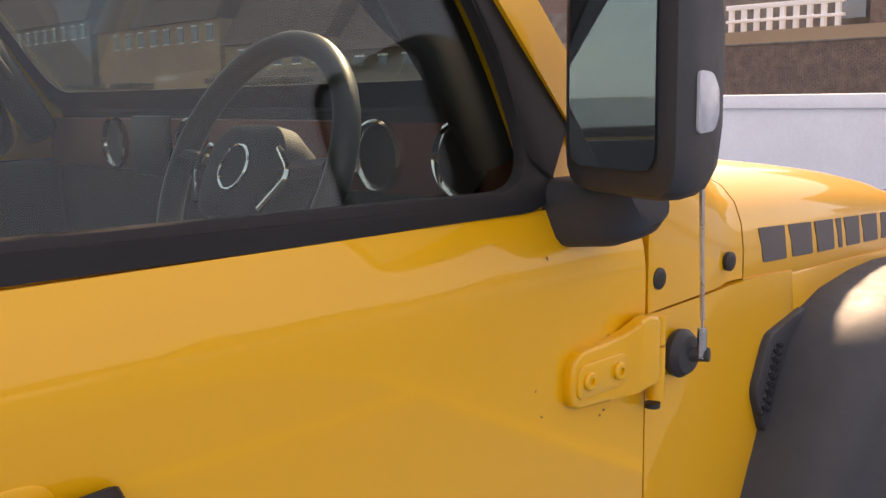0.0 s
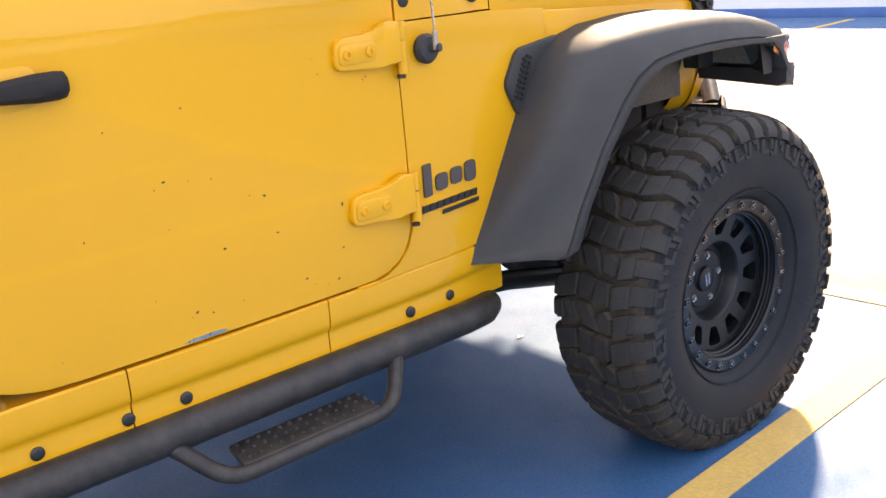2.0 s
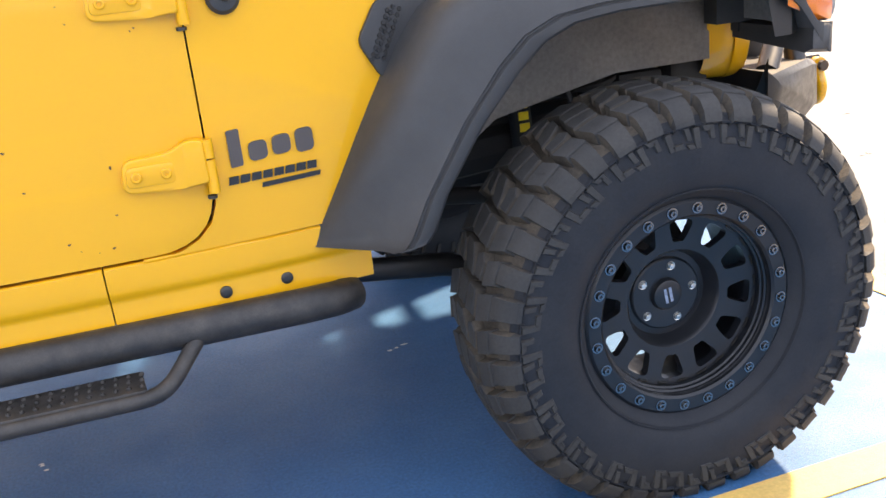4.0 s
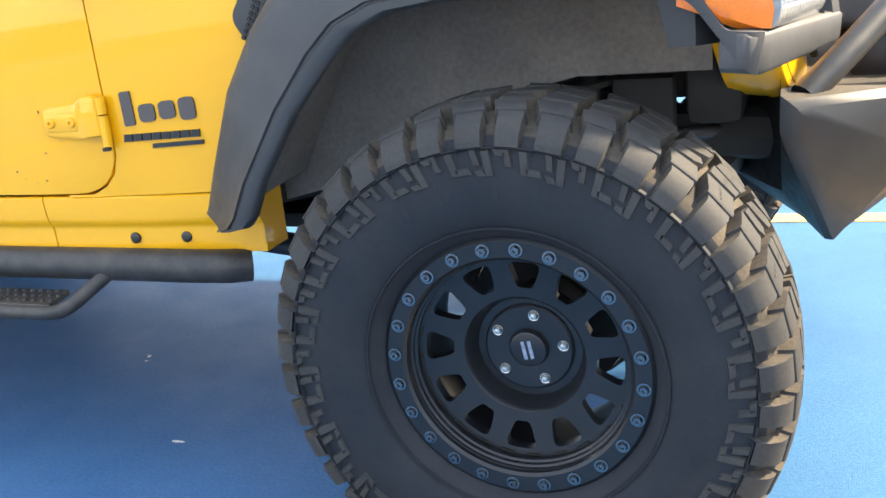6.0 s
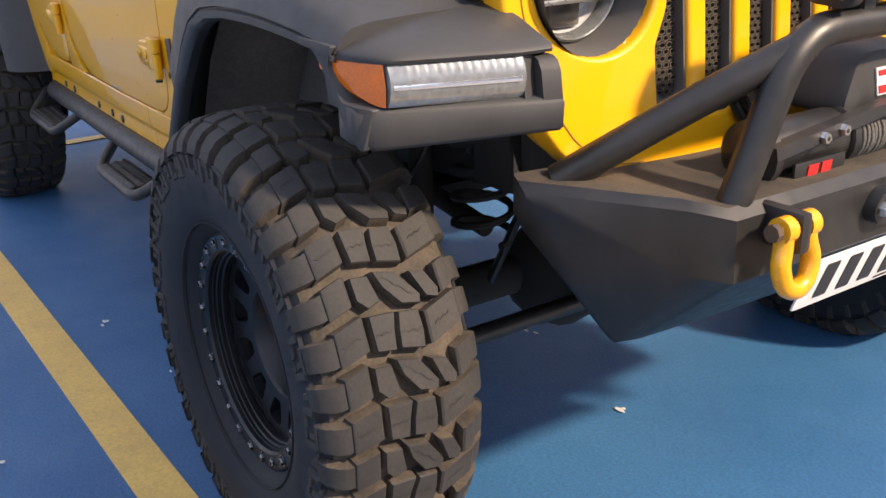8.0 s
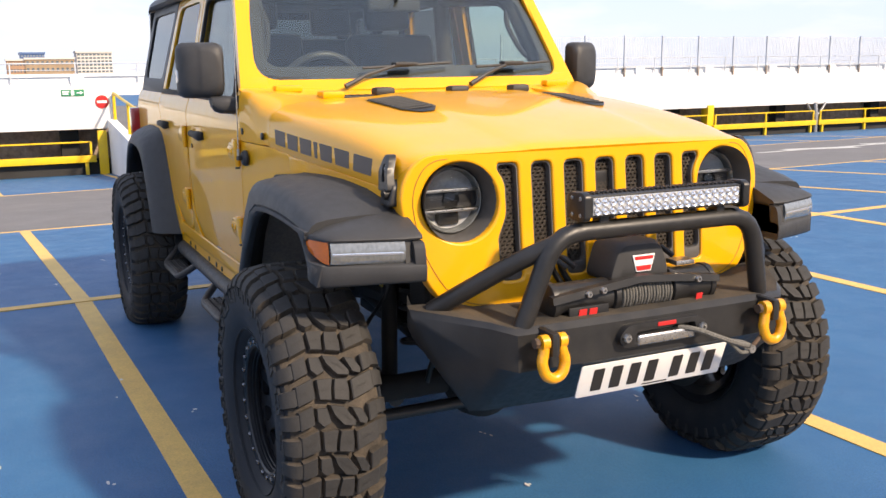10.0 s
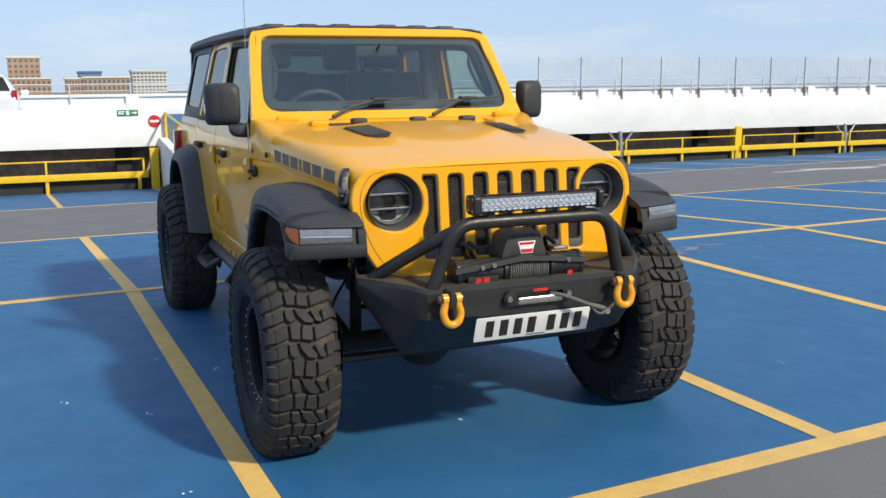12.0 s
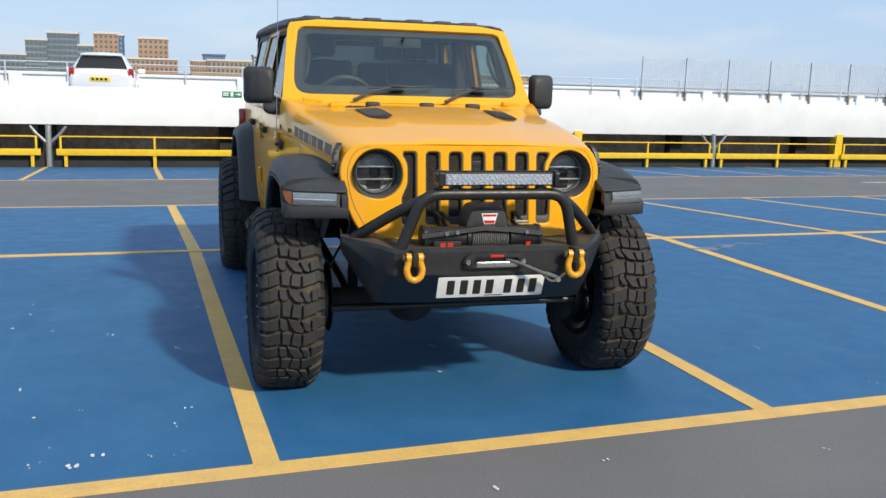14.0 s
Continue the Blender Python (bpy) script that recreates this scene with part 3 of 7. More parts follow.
# ---- near sides: low white perimeter walls ----
XF = 11.25
we = thing("wall_east", "white painted concrete perimeter wall with a blue base and coping", "wall", kind="structure", at=(XF, 0, 0))
part("panel", box(0.0, 0.2, -46, 60, -0.1, 1.2), M_WALL, we)
part("coping", box(-0.06, 0.26, -46, 60, 1.2, 1.40, 0.02), M_WALL, we)
part("base", box(-0.12, 0.0, -46, 60, -0.1, 0.12, 0.01), M_BLUEBASE, we)
for k in range(16):
    y = -41 + 6.1 * k
    part("joint", box(-0.006, 0.0, y - 0.012, y + 0.012, 0.1, 1.2), M_CONCRETE, we)
for name, y in (("wall_south", -30.0), ("wall_north", 46.0)):
    ws = thing(name, "white painted concrete perimeter wall of the roof deck", "wall", kind="structure", at=(0, y, 0))
    part("panel", box(-21, 12, -0.1, 0.1, -1.2, 1.05), M_WALL, ws)
    part("coping", box(-21, 12, -0.16, 0.16, 1.05, 1.2, 0.02), M_WALL, ws)


# ---- distance ----
def far_block(name, label, x, y, w, d, h, mat, cols, rows, win=(0.5, 0.5), mat2=None, rot=0.0, roof=None, z0=-12.0, band=None):
    """A far building: wall, parapet roof, and one object for the windows of each storey."""
    t = thing(name, label, "building", at=(x, y, z0))
    t.rotation_euler = (0, 0, rot)
    part("wall", box(-d, 0, -w / 2, w / 2, 0, h, 0), mat, t)
    part("roof", box(-d - 0.4, 0.4, -w / 2 - 0.4, w / 2 + 0.4, h, h + h * 0.02 + 0.5, 0), roof or M_FAR_WHITE, t)
    cw, rh = w / cols, h / rows
    for r in range(rows):
        for c in range(cols):
            y0, zz = -w / 2 + cw * (c + 0.5), rh * (r + 0.5)
            part("window", box(-0.2, 0.12, y0 - cw * win[0] / 2, y0 + cw * win[0] / 2, zz - rh * win[1] / 2, zz + rh * win[1] / 2), mat2 or M_FAR_GLASS, t)
    return t


def deg_at(az, dist, eye=(4.7, -1.4)):
    """A place at a bearing, degrees left of the -x way, and distance from the near corner of the bay."""
    a = radians(180 - az)
    return eye[0] + dist * math.cos(a), eye[1] + dist * math.sin(a)


def far(name, label, az0, az1, elev, mat, cols, rows, dist=500.0, **k):
    x, y = deg_at((az0 + az1) / 2, dist)
    w = dist * math.tan(radians(abs(az1 - az0)))
    h = dist * math.tan(radians(elev)) + 1.55 + 12
    return far_block(name, label, x, y, w, k.pop("deep", 14), h, mat, cols, rows, **k)


far("apartment_tower", "sandy brick apartment tower with rows of windows and a blue end", -3.95, -2.64, 1.80, M_SAND_BRICK, 5, 12)
far("tower_end", "blue clad end of the brick apartment tower", -2.64, -2.38, 1.74, M_FAR_BLUE, 1, 12, mat2=M_FAR_GREY)
far("apartment_tower", "sandy brick apartment tower with pale roof edge", -1.59, 0.05, 1.62, M_SAND_BRICK, 6, 11)
far("brick_block", "low brown brick block between the towers", -2.5, 0.55, 0.48, M_SAND_BRICK, 12, 6, dist=480)
far("brick_block", "low red brown brick block with pale band", 1.28, 2.2, 0.46, M_SAND_BRICK, 6, 6, dist=470)
far("tan_block", "low tan rendered block with a dark rooftop plant", 2.2, 4.7, 0.52, M_TAN, 10, 6, dist=470)
far("rooftop_plant", "dark lattice plant room on the tan block", 2.0, 3.2, 0.80, M_FAR_BLUE, 8, 14, dist=478, mat2=M_FAR_GREY, roof=M_FAR_BLUE)
far("slab_block", "pale concrete slab block with close rows of windows", 4.84, 6.7, 0.86, M_FAR_WHITE, 9, 13, win=(0.7, 0.5))
far("glass_offices", "low grey green glass offices", -10.5, -7.46, 0.50, M_FAR_GREY, 12, 6, win=(0.85, 0.6))
far("glass_offices", "grey green glass office block", -7.46, -6.36, 1.32, M_FAR_GREY, 5, 9, win=(0.85, 0.6))
far("glass_offices", "tall grey green glass office block", -6.36, -4.8, 1.74, M_FAR_GREY, 6, 11, win=(0.9, 0.65))
far("glass_offices", "stepped grey green glass office block", -4.8, -3.95, 1.10, M_FAR_GREY, 4, 8, win=(0.85, 0.6))
for az, w, e in ((-18, 5, 0.4), (-13, 3, 0.6), (12, 4, 0.25), (20, 5, 0.15), (-30, 6, 0.8), (-45, 8, 0.5), (-60, 6, 1.0), (-75, 8, 0.7), (-90, 9, 1.1), (-108, 7, 0.8), (-125, 9, 0.9), (-143, 6, 0.6)):
    far("city_block", "hazy brown city block beyond the car park", az - w / 2, az + w / 2, e, M_TAN, 6, 5, dist=420)

# rooftops beyond the east wall
tagged(part("wall_brick_core", box(34, 34.4, -6, 60, -12, 3.25), M_MORTAR), "mortar bedded core of the dark brick wall", "wall", kind="structure")
bw = thing("brick_wall", "dark weathered brick wall of a neighbouring roof", "wall", kind="structure", at=(33.97, 0, 0))
bm = bmesh.new()
for r in range(26):
    z = 1.3 + r * 0.075
    for c in range(105):
        y = 8 + c * 0.225 + (r % 2) * 0.112
        add_box(bm, -0.02, 0.05, y, y + 0.213, z, z + 0.064)
tagged(part("bricks", bm, M_BRICK, bw), kind="stuff")
part("coping", box(-0.06, 0.5, -6, 60, 3.25, 3.33, 0.01), M_CONCRETE, bw)
def terrace_house(y, w, h, ridge, mat, x=52, turn=0.0):
    """A house across the street: walls, pitched roof, dormers with white frames."""
    hs_ = thing("terrace_house", "brown brick house with a dark pitched roof and white windows", "house", "houses across the street", at=(x, y, -12))
    hs_.rotation_euler = (0, 0, turn)
    part("wall", box(0, 10, 0, w, 0, h), mat, hs_)
    bm = bmesh.new()
    add_rings(bm, [[(-0.5, q, h), (5, q, ridge), (10.5, q, h)] for q in (-0.15, w + 0.15)])
    part("roof", bm, M_ROOF_TILE, hs_, "weathered red brown tiled roof")
    part("chimney", box(4.4, 5.6, w * 0.12, w * 0.12 + 1.0, ridge - 1.2, ridge + 1.3, 0.03), M_BRICK, hs_)
    for k in range(max(2, int(w / 3.4))):
        q = 1.2 + k * 3.2
        win = part("window", box(-0.08, 0.05, q, q + 1.2, h - 2.2, h - 0.6), M_FAR_GLASS, hs_)
        part("frame", box(-0.12, -0.07, q - 0.1, q + 1.3, h - 0.62, h - 0.45), M_WALL, win)
        part("sill", box(-0.16, -0.06, q - 0.1, q + 1.3, h - 2.32, h - 2.18), M_WALL, win)


for y, w, h, ridge, mat in ((26, 12, 15.2, 19.6, M_BRICK), (39, 14, 16.0, 21.0, M_SAND_BRICK), (54, 15, 17.6, 24.2, M_BRICK), (70, 18, 19.0, 27.4, M_TAN), (89, 30, 22.0, 33.0, M_SAND_BRICK), (121, 36, 24.0, 37.0, M_BRICK), (159, 44, 26.0, 41.0, M_TAN)):
    terrace_house(y, w, h, ridge, mat)
for x, w, h, ridge, mat in ((-34, 14, 12.8, 16.4, M_BRICK), (-19, 12, 12.4, 15.6, M_TAN), (-6, 16, 13.2, 17.2, M_BRICK), (11, 13, 12.8, 16.0, M_BRICK), (25, 15, 13.8, 18.0, M_SAND_BRICK), (41, 12, 13.0, 16.6, M_BRICK), (54, 18, 14.2, 18.8, M_TAN)):
    terrace_house(-48, w, h, ridge, mat, x, -math.pi / 2)
nb = thing("neighbour_building", "brown rendered roofline with a white balustrade and brick upper storey", "building", at=(46, 24, -12))
part("wall", box(0, 8, -22, 26, 0, 16.6), M_TAN, nb)
part("upper_wall", box(4, 12, -30, -4.0, 0, 24), M_BRICK, nb)
part("upper_wall", box(5, 12, -4.0, 26, 0, 19), M_CONCRETE, nb)
for k in range(9):
    part("baluster", box(1.0, 1.25, -3.7 + k * 0.75, -3.45 + k * 0.75, 16.6, 17.9, 0.02), M_WALL, nb)
part("balustrade_rail", box(0.95, 1.3, -3.9, 2.7, 17.85, 18.1, 0.03), M_WALL, nb)
part("balustrade_rail", box(0.95, 1.3, -3.9, 2.7, 17.15, 17.3, 0.03), M_WALL, nb)
for k in range(3):
    part("window", box(3.9, 4.1, -9 + k * 2.6, -7.6 + k * 2.6, 17.2, 19), M_FAR_GLASS, nb)

# ---- the off-road car: x ahead, y to its left, origin under the front axle ----
suv = thing("off_road_car", "bright yellow lifted four-door off-road car with black hardtop and mud tyres", "car")
WB, HUB = 3.008, 0.423


def half_width(x):
    """Half the body's width along the car at shoulder height."""
    return lerp([(-3.7, 0.79), (-2.6, 0.806), (-1.4, 0.808), (-0.90, 0.800), (-0.55, 0.762), (0.0, 0.698), (0.33, 0.655)], x)


def crown(z):
    """How far the side stands inside its widest line, by height."""
    if z > 1.25:
        return 0.030 * min(1.6, (z - 1.25) / 0.11) ** 2
    if z < 0.95:
        return 0.010 * ((0.95 - z) / 0.26) ** 2
    return 0.0


def side_y(x, z, s):
    return s * (half_width(x) - crown(z))


def side_map(s):
    return lambda u, v, d: Vector((u, side_y(u, v, s) - s * d, v))


ZC = [0.74, 0.8, 0.87, 0.94, 1.02, 1.1, 1.18, 1.225, 1.25, 1.27, 1.29, 1.31, 1.325, 1.34]


def bolt_head(bm, c, r, d, axis=1, s=-1, n=10):
    """A low round bolt head facing along an axis."""
    c = Vector(c)
    ax = Vector((0, 0, 0))
    ax[axis] = s
    a, b = ax.orthogonal().normalized(), None
    b = ax.cross(a)
    ring = lambda rr, h: [c + ax * h + (a * math.cos(2 * math.pi * k / n) + b * math.sin(2 * math.pi * k / n)) * rr for k in range(n)]
    add_rings(bm, [ring(r, -0.004), ring(r, d * 0.6), ring(r * 0.8, d), ring(r * 0.42, d), ring(r * 0.36, d * 0.4)])


def plug_head(bm, c, r, d, s):
    """A low plain plug facing sideways."""
    ring = lambda rr, h: [(c[0] + rr * math.cos(math.pi * k / 7), c[1] + s * h, c[2] + rr * math.sin(math.pi * k / 7)) for k in range(14)]
    add_rings(bm, [ring(r, -0.004), ring(r, d * 0.5), ring(r * 0.8, d), ring(r * 0.4, d * 1.1), ring(r * 0.05, d * 1.15)])


def hinge_mesh(s, x, z, y):
    """An external door hinge: a rounded leaf on the door, flared towards the barrel at the gap. x, z: its rear bolt."""
    lift = lambda u: y + 0.013 + 0.010 * max(0.0, min(1.0, (u - x - 0.060) / 0.03))
    bm = sheet(rounded([(x - 0.028, z - 0.030), (x + 0.062, z - 0.034), (x + 0.128, z - 0.030), (x + 0.128, z + 0.050), (x + 0.098, z + 0.056), (x + 0.066, z + 0.036), (x - 0.022, z + 0.032)], [0.022, 0.02, 0.006, 0.008, 0.02, 0.03, 0.022]),
               depth=0.016, cuts_u=span(x + 0.055, x + 0.10, 4), bevel=0.006, seg=3, fmap=lambda u, v, d: Vector((u, s * (lift(u) - d), v)))
    inner = sheet(rounded([(x - 0.020, z - 0.019), (x + 0.070, z - 0.020), (x + 0.070, z + 0.020), (x - 0.016, z + 0.020)], 0.012),
                  depth=0.010, bevel=0.003, fmap=lambda u, v, d: Vector((u, s * (y + 0.0165 - d), v)))
    me = bpy.data.meshes.new("tmp")
    inner.to_mesh(me)
    inner.free()
    bm.from_mesh(me)
    bpy.data.meshes.remove(me)
    add_tube(bm, [(x + 0.134, s * (y + 0.012), z - 0.052), (x + 0.134, s * (y + 0.012), z + 0.012)], 0.011, 12)
    add_tube(bm, [(x + 0.134, s * (y + 0.012), z + 0.015), (x + 0.134, s * (y + 0.012), z + 0.050)], 0.011, 12)
    return bm


def build_side(s):
    # --- front door
    fd = sheet(rounded([(-0.8995, 0.686), (-1.75, 0.690), (-1.90, 0.82), (-1.946, 1.10), (-1.950, 1.345), (-0.985, 1.345), (-0.8995, 1.345)], [0.13, 0.10, 0.2, 0.1, 0.004, 0.004, 0.004], 7),
               depth=0.035, cuts_u=span(-1.95, -0.9, 10), cuts_v=ZC, bevel=0.006, fmap=side_map(s))
    door = part("front_door", fd, M_PAINT, suv, "dust-flecked yellow front door with external hinges")
    # window frame of the door: body-coloured above the belt
    def upper(u, v, d):
        k = (v - 1.345) / 0.52
        return Vector((u, s * (half_width(u) - 0.026 - 0.105 * k - d), v))
    fw = sheet(rounded([(-0.925, 1.345), (-1.235, 1.862), (-1.93, 1.868), (-1.95, 1.345)], [0.004, 0.05, 0.03, 0.004]),
               [rounded([(-1.040, 1.349), (-1.085, 1.50), (-1.128, 1.60), (-1.262, 1.808), (-1.850, 1.818), (-1.874, 1.349)], [0.10, 0.05, 0.05, 0.07, 0.05, 0.01], 8)],
               depth=0.03, cuts_v=(1.4, 1.5, 1.6, 1.7, 1.8), bevel=0.006, fmap=upper)
    part("window_frame", fw, M_PAINT, door)
    seal = sheet(rounded([(-1.020, 1.344), (-1.068, 1.50), (-1.110, 1.60), (-1.255, 1.818), (-1.862, 1.828), (-1.888, 1.350)], [0.11, 0.05, 0.05, 0.075, 0.05, 0.01], 8),
                 [rounded([(-1.070, 1.368), (-1.098, 1.50), (-1.140, 1.59), (-1.285, 1.790), (-1.838, 1.800), (-1.860, 1.382)], [0.09, 0.05, 0.05, 0.07, 0.05, 0.02], 8)],
                 depth=0.016, cuts_v=(1.4, 1.5, 1.6, 1.7, 1.8), bevel=0.004, fmap=lambda u, v, d: upper(u, v, d - 0.007))
    part("window_seal", seal, M_TRIM, door, "black rubber window seal")
    pane = sheet(rounded([(-1.062, 1.362), (-1.092, 1.50), (-1.134, 1.59), (-1.278, 1.796), (-1.842, 1.806), (-1.865, 1.365)], [0.09, 0.05, 0.05, 0.07, 0.05, 0.02], 8), depth=0.004, bevel=0, cuts_v=(1.5, 1.65), fmap=lambda u, v, d: upper(u, v, d + 0.012))
    g = part("window_pane", pane, M_SIDE_GLASS, door, "lightly tinted glass side window")
    g.visible_shadow = False
    strip = sheet([(-1.16, 1.344), (-1.945, 1.350), (-1.945, 1.376), (-1.17, 1.360)], depth=0.02, bevel=0.005, cuts_u=span(-1.945, -1.16, 6), fmap=lambda u, v, d: Vector((u, s * (half_width(u) - 0.022 - d), v)))
    part("belt_strip", strip, M_TRIM, door, "black belt weather strip")
    tri = sheet(rounded([(-1.046, 1.376), (-0.994, 1.446), (-1.026, 1.520), (-1.098, 1.615), (-1.145, 1.612), (-1.10, 1.507), (-1.076, 1.400)], 0.006), depth=0.012, bevel=0.003, fmap=lambda u, v, d: upper(u, v, d - 0.010))
    part("mirror_gusset", tri, M_TRIM, door, "black plastic triangle behind the mirror")
    # handle
    hz = 1.183
    y = half_width(-1.7)
    cup = sheet(rounded([(-1.60, hz - 0.030), (-1.80, hz - 0.036), (-1.81, hz + 0.030), (-1.60, hz + 0.036)], 0.028), depth=0.006, bevel=0.002, fmap=lambda u, v, d: Vector((u, s * (y + 0.0015 - d), v)))
    part("handle_cup", cup, M_PAINT, door)
    bm = bmesh.new()
    prof = [(x + 0.010, o, h) for x, o, h in ((-1.568, 0.002, 0.010), (-1.569, 0.010, 0.016), (-1.575, 0.018, 0.0205), (-1.590, 0.024, 0.0225), (-1.622, 0.026, 0.0225), (-1.648, 0.026, 0.020), (-1.675, 0.025, 0.0175), (-1.76, 0.024, 0.0155), (-1.80, 0.021, 0.016), (-1.825, 0.004, 0.015))]
    rings = []
    for x, o, h in prof:
        rings.append([(x, s * (y + o + dy), hz + dz) for dy, dz in ((0.004, -h * 0.6), (0.006, 0), (0.004, h * 0.6), (-0.006, h), (-0.018, h * 0.8), (-0.018, -h * 0.8), (-0.006, -h))])
    add_rings(bm, rings)
    part("door_handle", bm, M_TRIM, door, "black plastic pull handle")
    bm = bmesh.new()
    bolt_head(bm, (-1.835, s * y, hz - 0.062), 0.011, 0.005, 1, s, 14)
    part("door_lock", bm, M_BOLT, door)
    for z in (1.158, 0.848):
        part("hinge", hinge_mesh(s, -1.030, z, 0.802), M_PAINT, door, "yellow external door hinge")
        for x in (-1.030, -0.976):
            bm = bmesh.new()
            bolt_head(bm, (x, s * 0.818, z), 0.0105, 0.005, 1, s, 12)
            part("hinge_bolt", bm, M_PAINT, door)
        part("hinge_cap", tube([(-0.902, s * 0.814, z - 0.062), (-0.902, s * 0.814, z - 0.056)], 0.0095, 10), M_BOLT, door, "black hinge pin cap")
    # --- rear door
    rd = sheet(rounded([(-1.962, 1.345), (-1.962, 0.69), (-2.26, 0.69), (-2.52, 0.93), (-2.66, 1.14), (-2.785, 1.30), (-2.785, 1.345)], [0.004, 0.07, 0.16, 0.3, 0.2, 0.05, 0.004], 7),
               depth=0.035, cuts_u=span(-2.785, -1.962, 7), cuts_v=ZC, bevel=0.006, fmap=side_map(s))
    rear = part("rear_door", rd, M_PAINT, suv, "yellow rear door with external hinges")
    rw = sheet(rounded([(-1.960, 1.345), (-1.945, 1.868), (-2.60, 1.862), (-2.785, 1.345)], [0.004, 0.03, 0.08, 0.004]),
               [rounded([(-2.030, 1.352), (-2.02, 1.812), (-2.54, 1.806), (-2.70, 1.352)], [0.01, 0.05, 0.07, 0.05], 6)], depth=0.03, cuts_v=(1.4, 1.5, 1.6, 1.7, 1.8), bevel=0.006, fmap=upper)
    part("window_frame", rw, M_PAINT, rear)
    pane = sheet(rounded([(-2.026, 1.365), (-2.018, 1.806), (-2.545, 1.802), (-2.70, 1.365)], [0.03, 0.05, 0.07, 0.06], 6), depth=0.004, bevel=0, cuts_v=(1.5, 1.65), fmap=lambda u, v, d: upper(u, v, d + 0.010))
    g = part("window_pane", pane, M_DARKGLASS, rear, "dark privacy glass")
    g.visible_shadow = False
    strip = sheet([(-1.965, 1.350), (-2.775, 1.350), (-2.775, 1.376), (-1.965, 1.376)], depth=0.02, bevel=0.005, cuts_u=span(-2.775, -1.965, 5), fmap=lambda u, v, d: Vector((u, s * (half_width(u) - 0.022 - d), v)))
    part("belt_strip", strip, M_TRIM, rear)
    bm = bmesh.new()
    rings = []
    for x, o, h in prof:
        rings.append([(x - 0.90, s * (y + o + dy), hz + 0.005 + dz) for dy, dz in ((0.004, -h * 0.6), (0.006, 0), (0.004, h * 0.6), (-0.006, h), (-0.018, h * 0.8), (-0.018, -h * 0.8), (-0.006, -h))])
    add_rings(bm, rings)
    part("door_handle", bm, M_TRIM, rear, "black plastic pull handle")
    for z in (1.158, 0.848):
        part("hinge", hinge_mesh(s, -2.094, z, 0.806), M_PAINT, rear, "yellow external door hinge")
    # --- cowl side (fender side panel ahead of the door)
    fs = sheet(rounded([(-0.896, 1.2035), (-0.60, 1.2000), (-0.42, 1.187), (-0.40, 1.05), (-0.62, 0.684), (-1.05, 0.684), (-1.045, 0.6795), (-1.015, 0.680), (-0.976, 0.687), (-0.940, 0.704), (-0.912, 0.732), (-0.8975, 0.770), (-0.8955, 0.82)], 0.001), depth=0.03, cuts_u=span(-0.89, -0.4, 6), cuts_v=ZC, bevel=0.005, fmap=side_map(s))
    part("cowl_side", fs, M_PAINT, suv, "yellow front side panel with dark lettering shapes")
    # inner wing above the wheel, between flare and hood seam
    ws = sheet([(-0.42, 1.05), (-0.42, 1.182), (0.05, 1.152), (0.322, 1.134), (0.335, 1.00), (0.0, 1.02)], depth=0.02, cuts_u=span(-0.42, 0.33, 8), bevel=0.004, fmap=side_map(s))
    part("front_wing", ws, M_PAINT, suv)
    # cowl upper corner, rising to the windscreen base
    cu = bmesh.new()
    rings = []
    prof_c = [(1.0, 0.0), (0.999, 0.22), (0.993, 0.42), (0.978, 0.58), (0.950, 0.70), (0.905, 0.79), (0.84, 0.845), (0.74, 0.88), (0.62, 0.905)]
    prof_r = [(1.0, 0.0), (1.0, 0.34), (1.0, 0.66), (0.997, 0.80), (0.990, 0.89), (0.976, 0.95), (0.955, 0.98), (0.88, 0.965), (0.62, 0.885)]
    for x in (-0.893, -0.85, -0.80, -0.75, -0.70, -0.65, -0.607):
        w, zs = half_width(x) if x < -0.65 else 0.764, lerp([(-0.892, 1.2065), (-0.604, 1.2035)], x)
        zt = lerp([(-0.892, 1.413), (-0.80, 1.406), (-0.604, 1.388)], x)
        q = min(1.0, max(0.0, (-0.63 - x) / 0.20))
        rings.append([(x, s * w * (a[0] + (b[0] - a[0]) * q), zs + (zt - zs) * (a[1] + (b[1] - a[1]) * q)) for a, b in zip(prof_c, prof_r)] + [(x, s * 0.46, zs + 0.08), (x, s * (w - 0.06), zs)])
    add_rings(cu, rings)
    part("cowl_corner", cu, M_PAINT, suv)
    for x, z in ((-0.868, 1.245), (-0.662, 1.236)):
        bm = bmesh.new()
        plug_head(bm, (x, side_y(x, z, s) + s * 0.001, z), 0.0135, 0.003, s)
        part("cowl_plug", bm, M_BOLT, suv, "black recessed cowl screw")
    # fender vent: black frame with a mesh of small holes
    vf = sheet(rounded([(-0.538, 0.950), (-0.582, 1.030), (-0.534, 1.106), (-0.380, 1.122), (-0.40, 1.06), (-0.49, 0.97)], [0.02, 0.02, 0.02, 0.01, 0.01, 0.02]), depth=0.02, bevel=0.006, cuts_u=span(-0.58, -0.38, 4), fmap=lambda u, v, d: Vector((u, side_y(u, v, s) + s * (0.012 - d), v)))
    vent = part("wing_vent", vf, M_PLASTIC, suv, "black plastic vent with a honeycomb grid")
    bm = bmesh.new()
    for i in range(3):
        for j in range(9):
            u, v = -0.558 + 0.0125 * i + 0.0055 * j, 0.992 + 0.0112 * j + 0.0056 * (i % 2)
            bolt_head(bm, (u, side_y(u, v, s) + s * 0.0125, v), 0.0050, 0.003, 1, s, 6)
    part("vent_grid", bm, M_BLACK, vent)
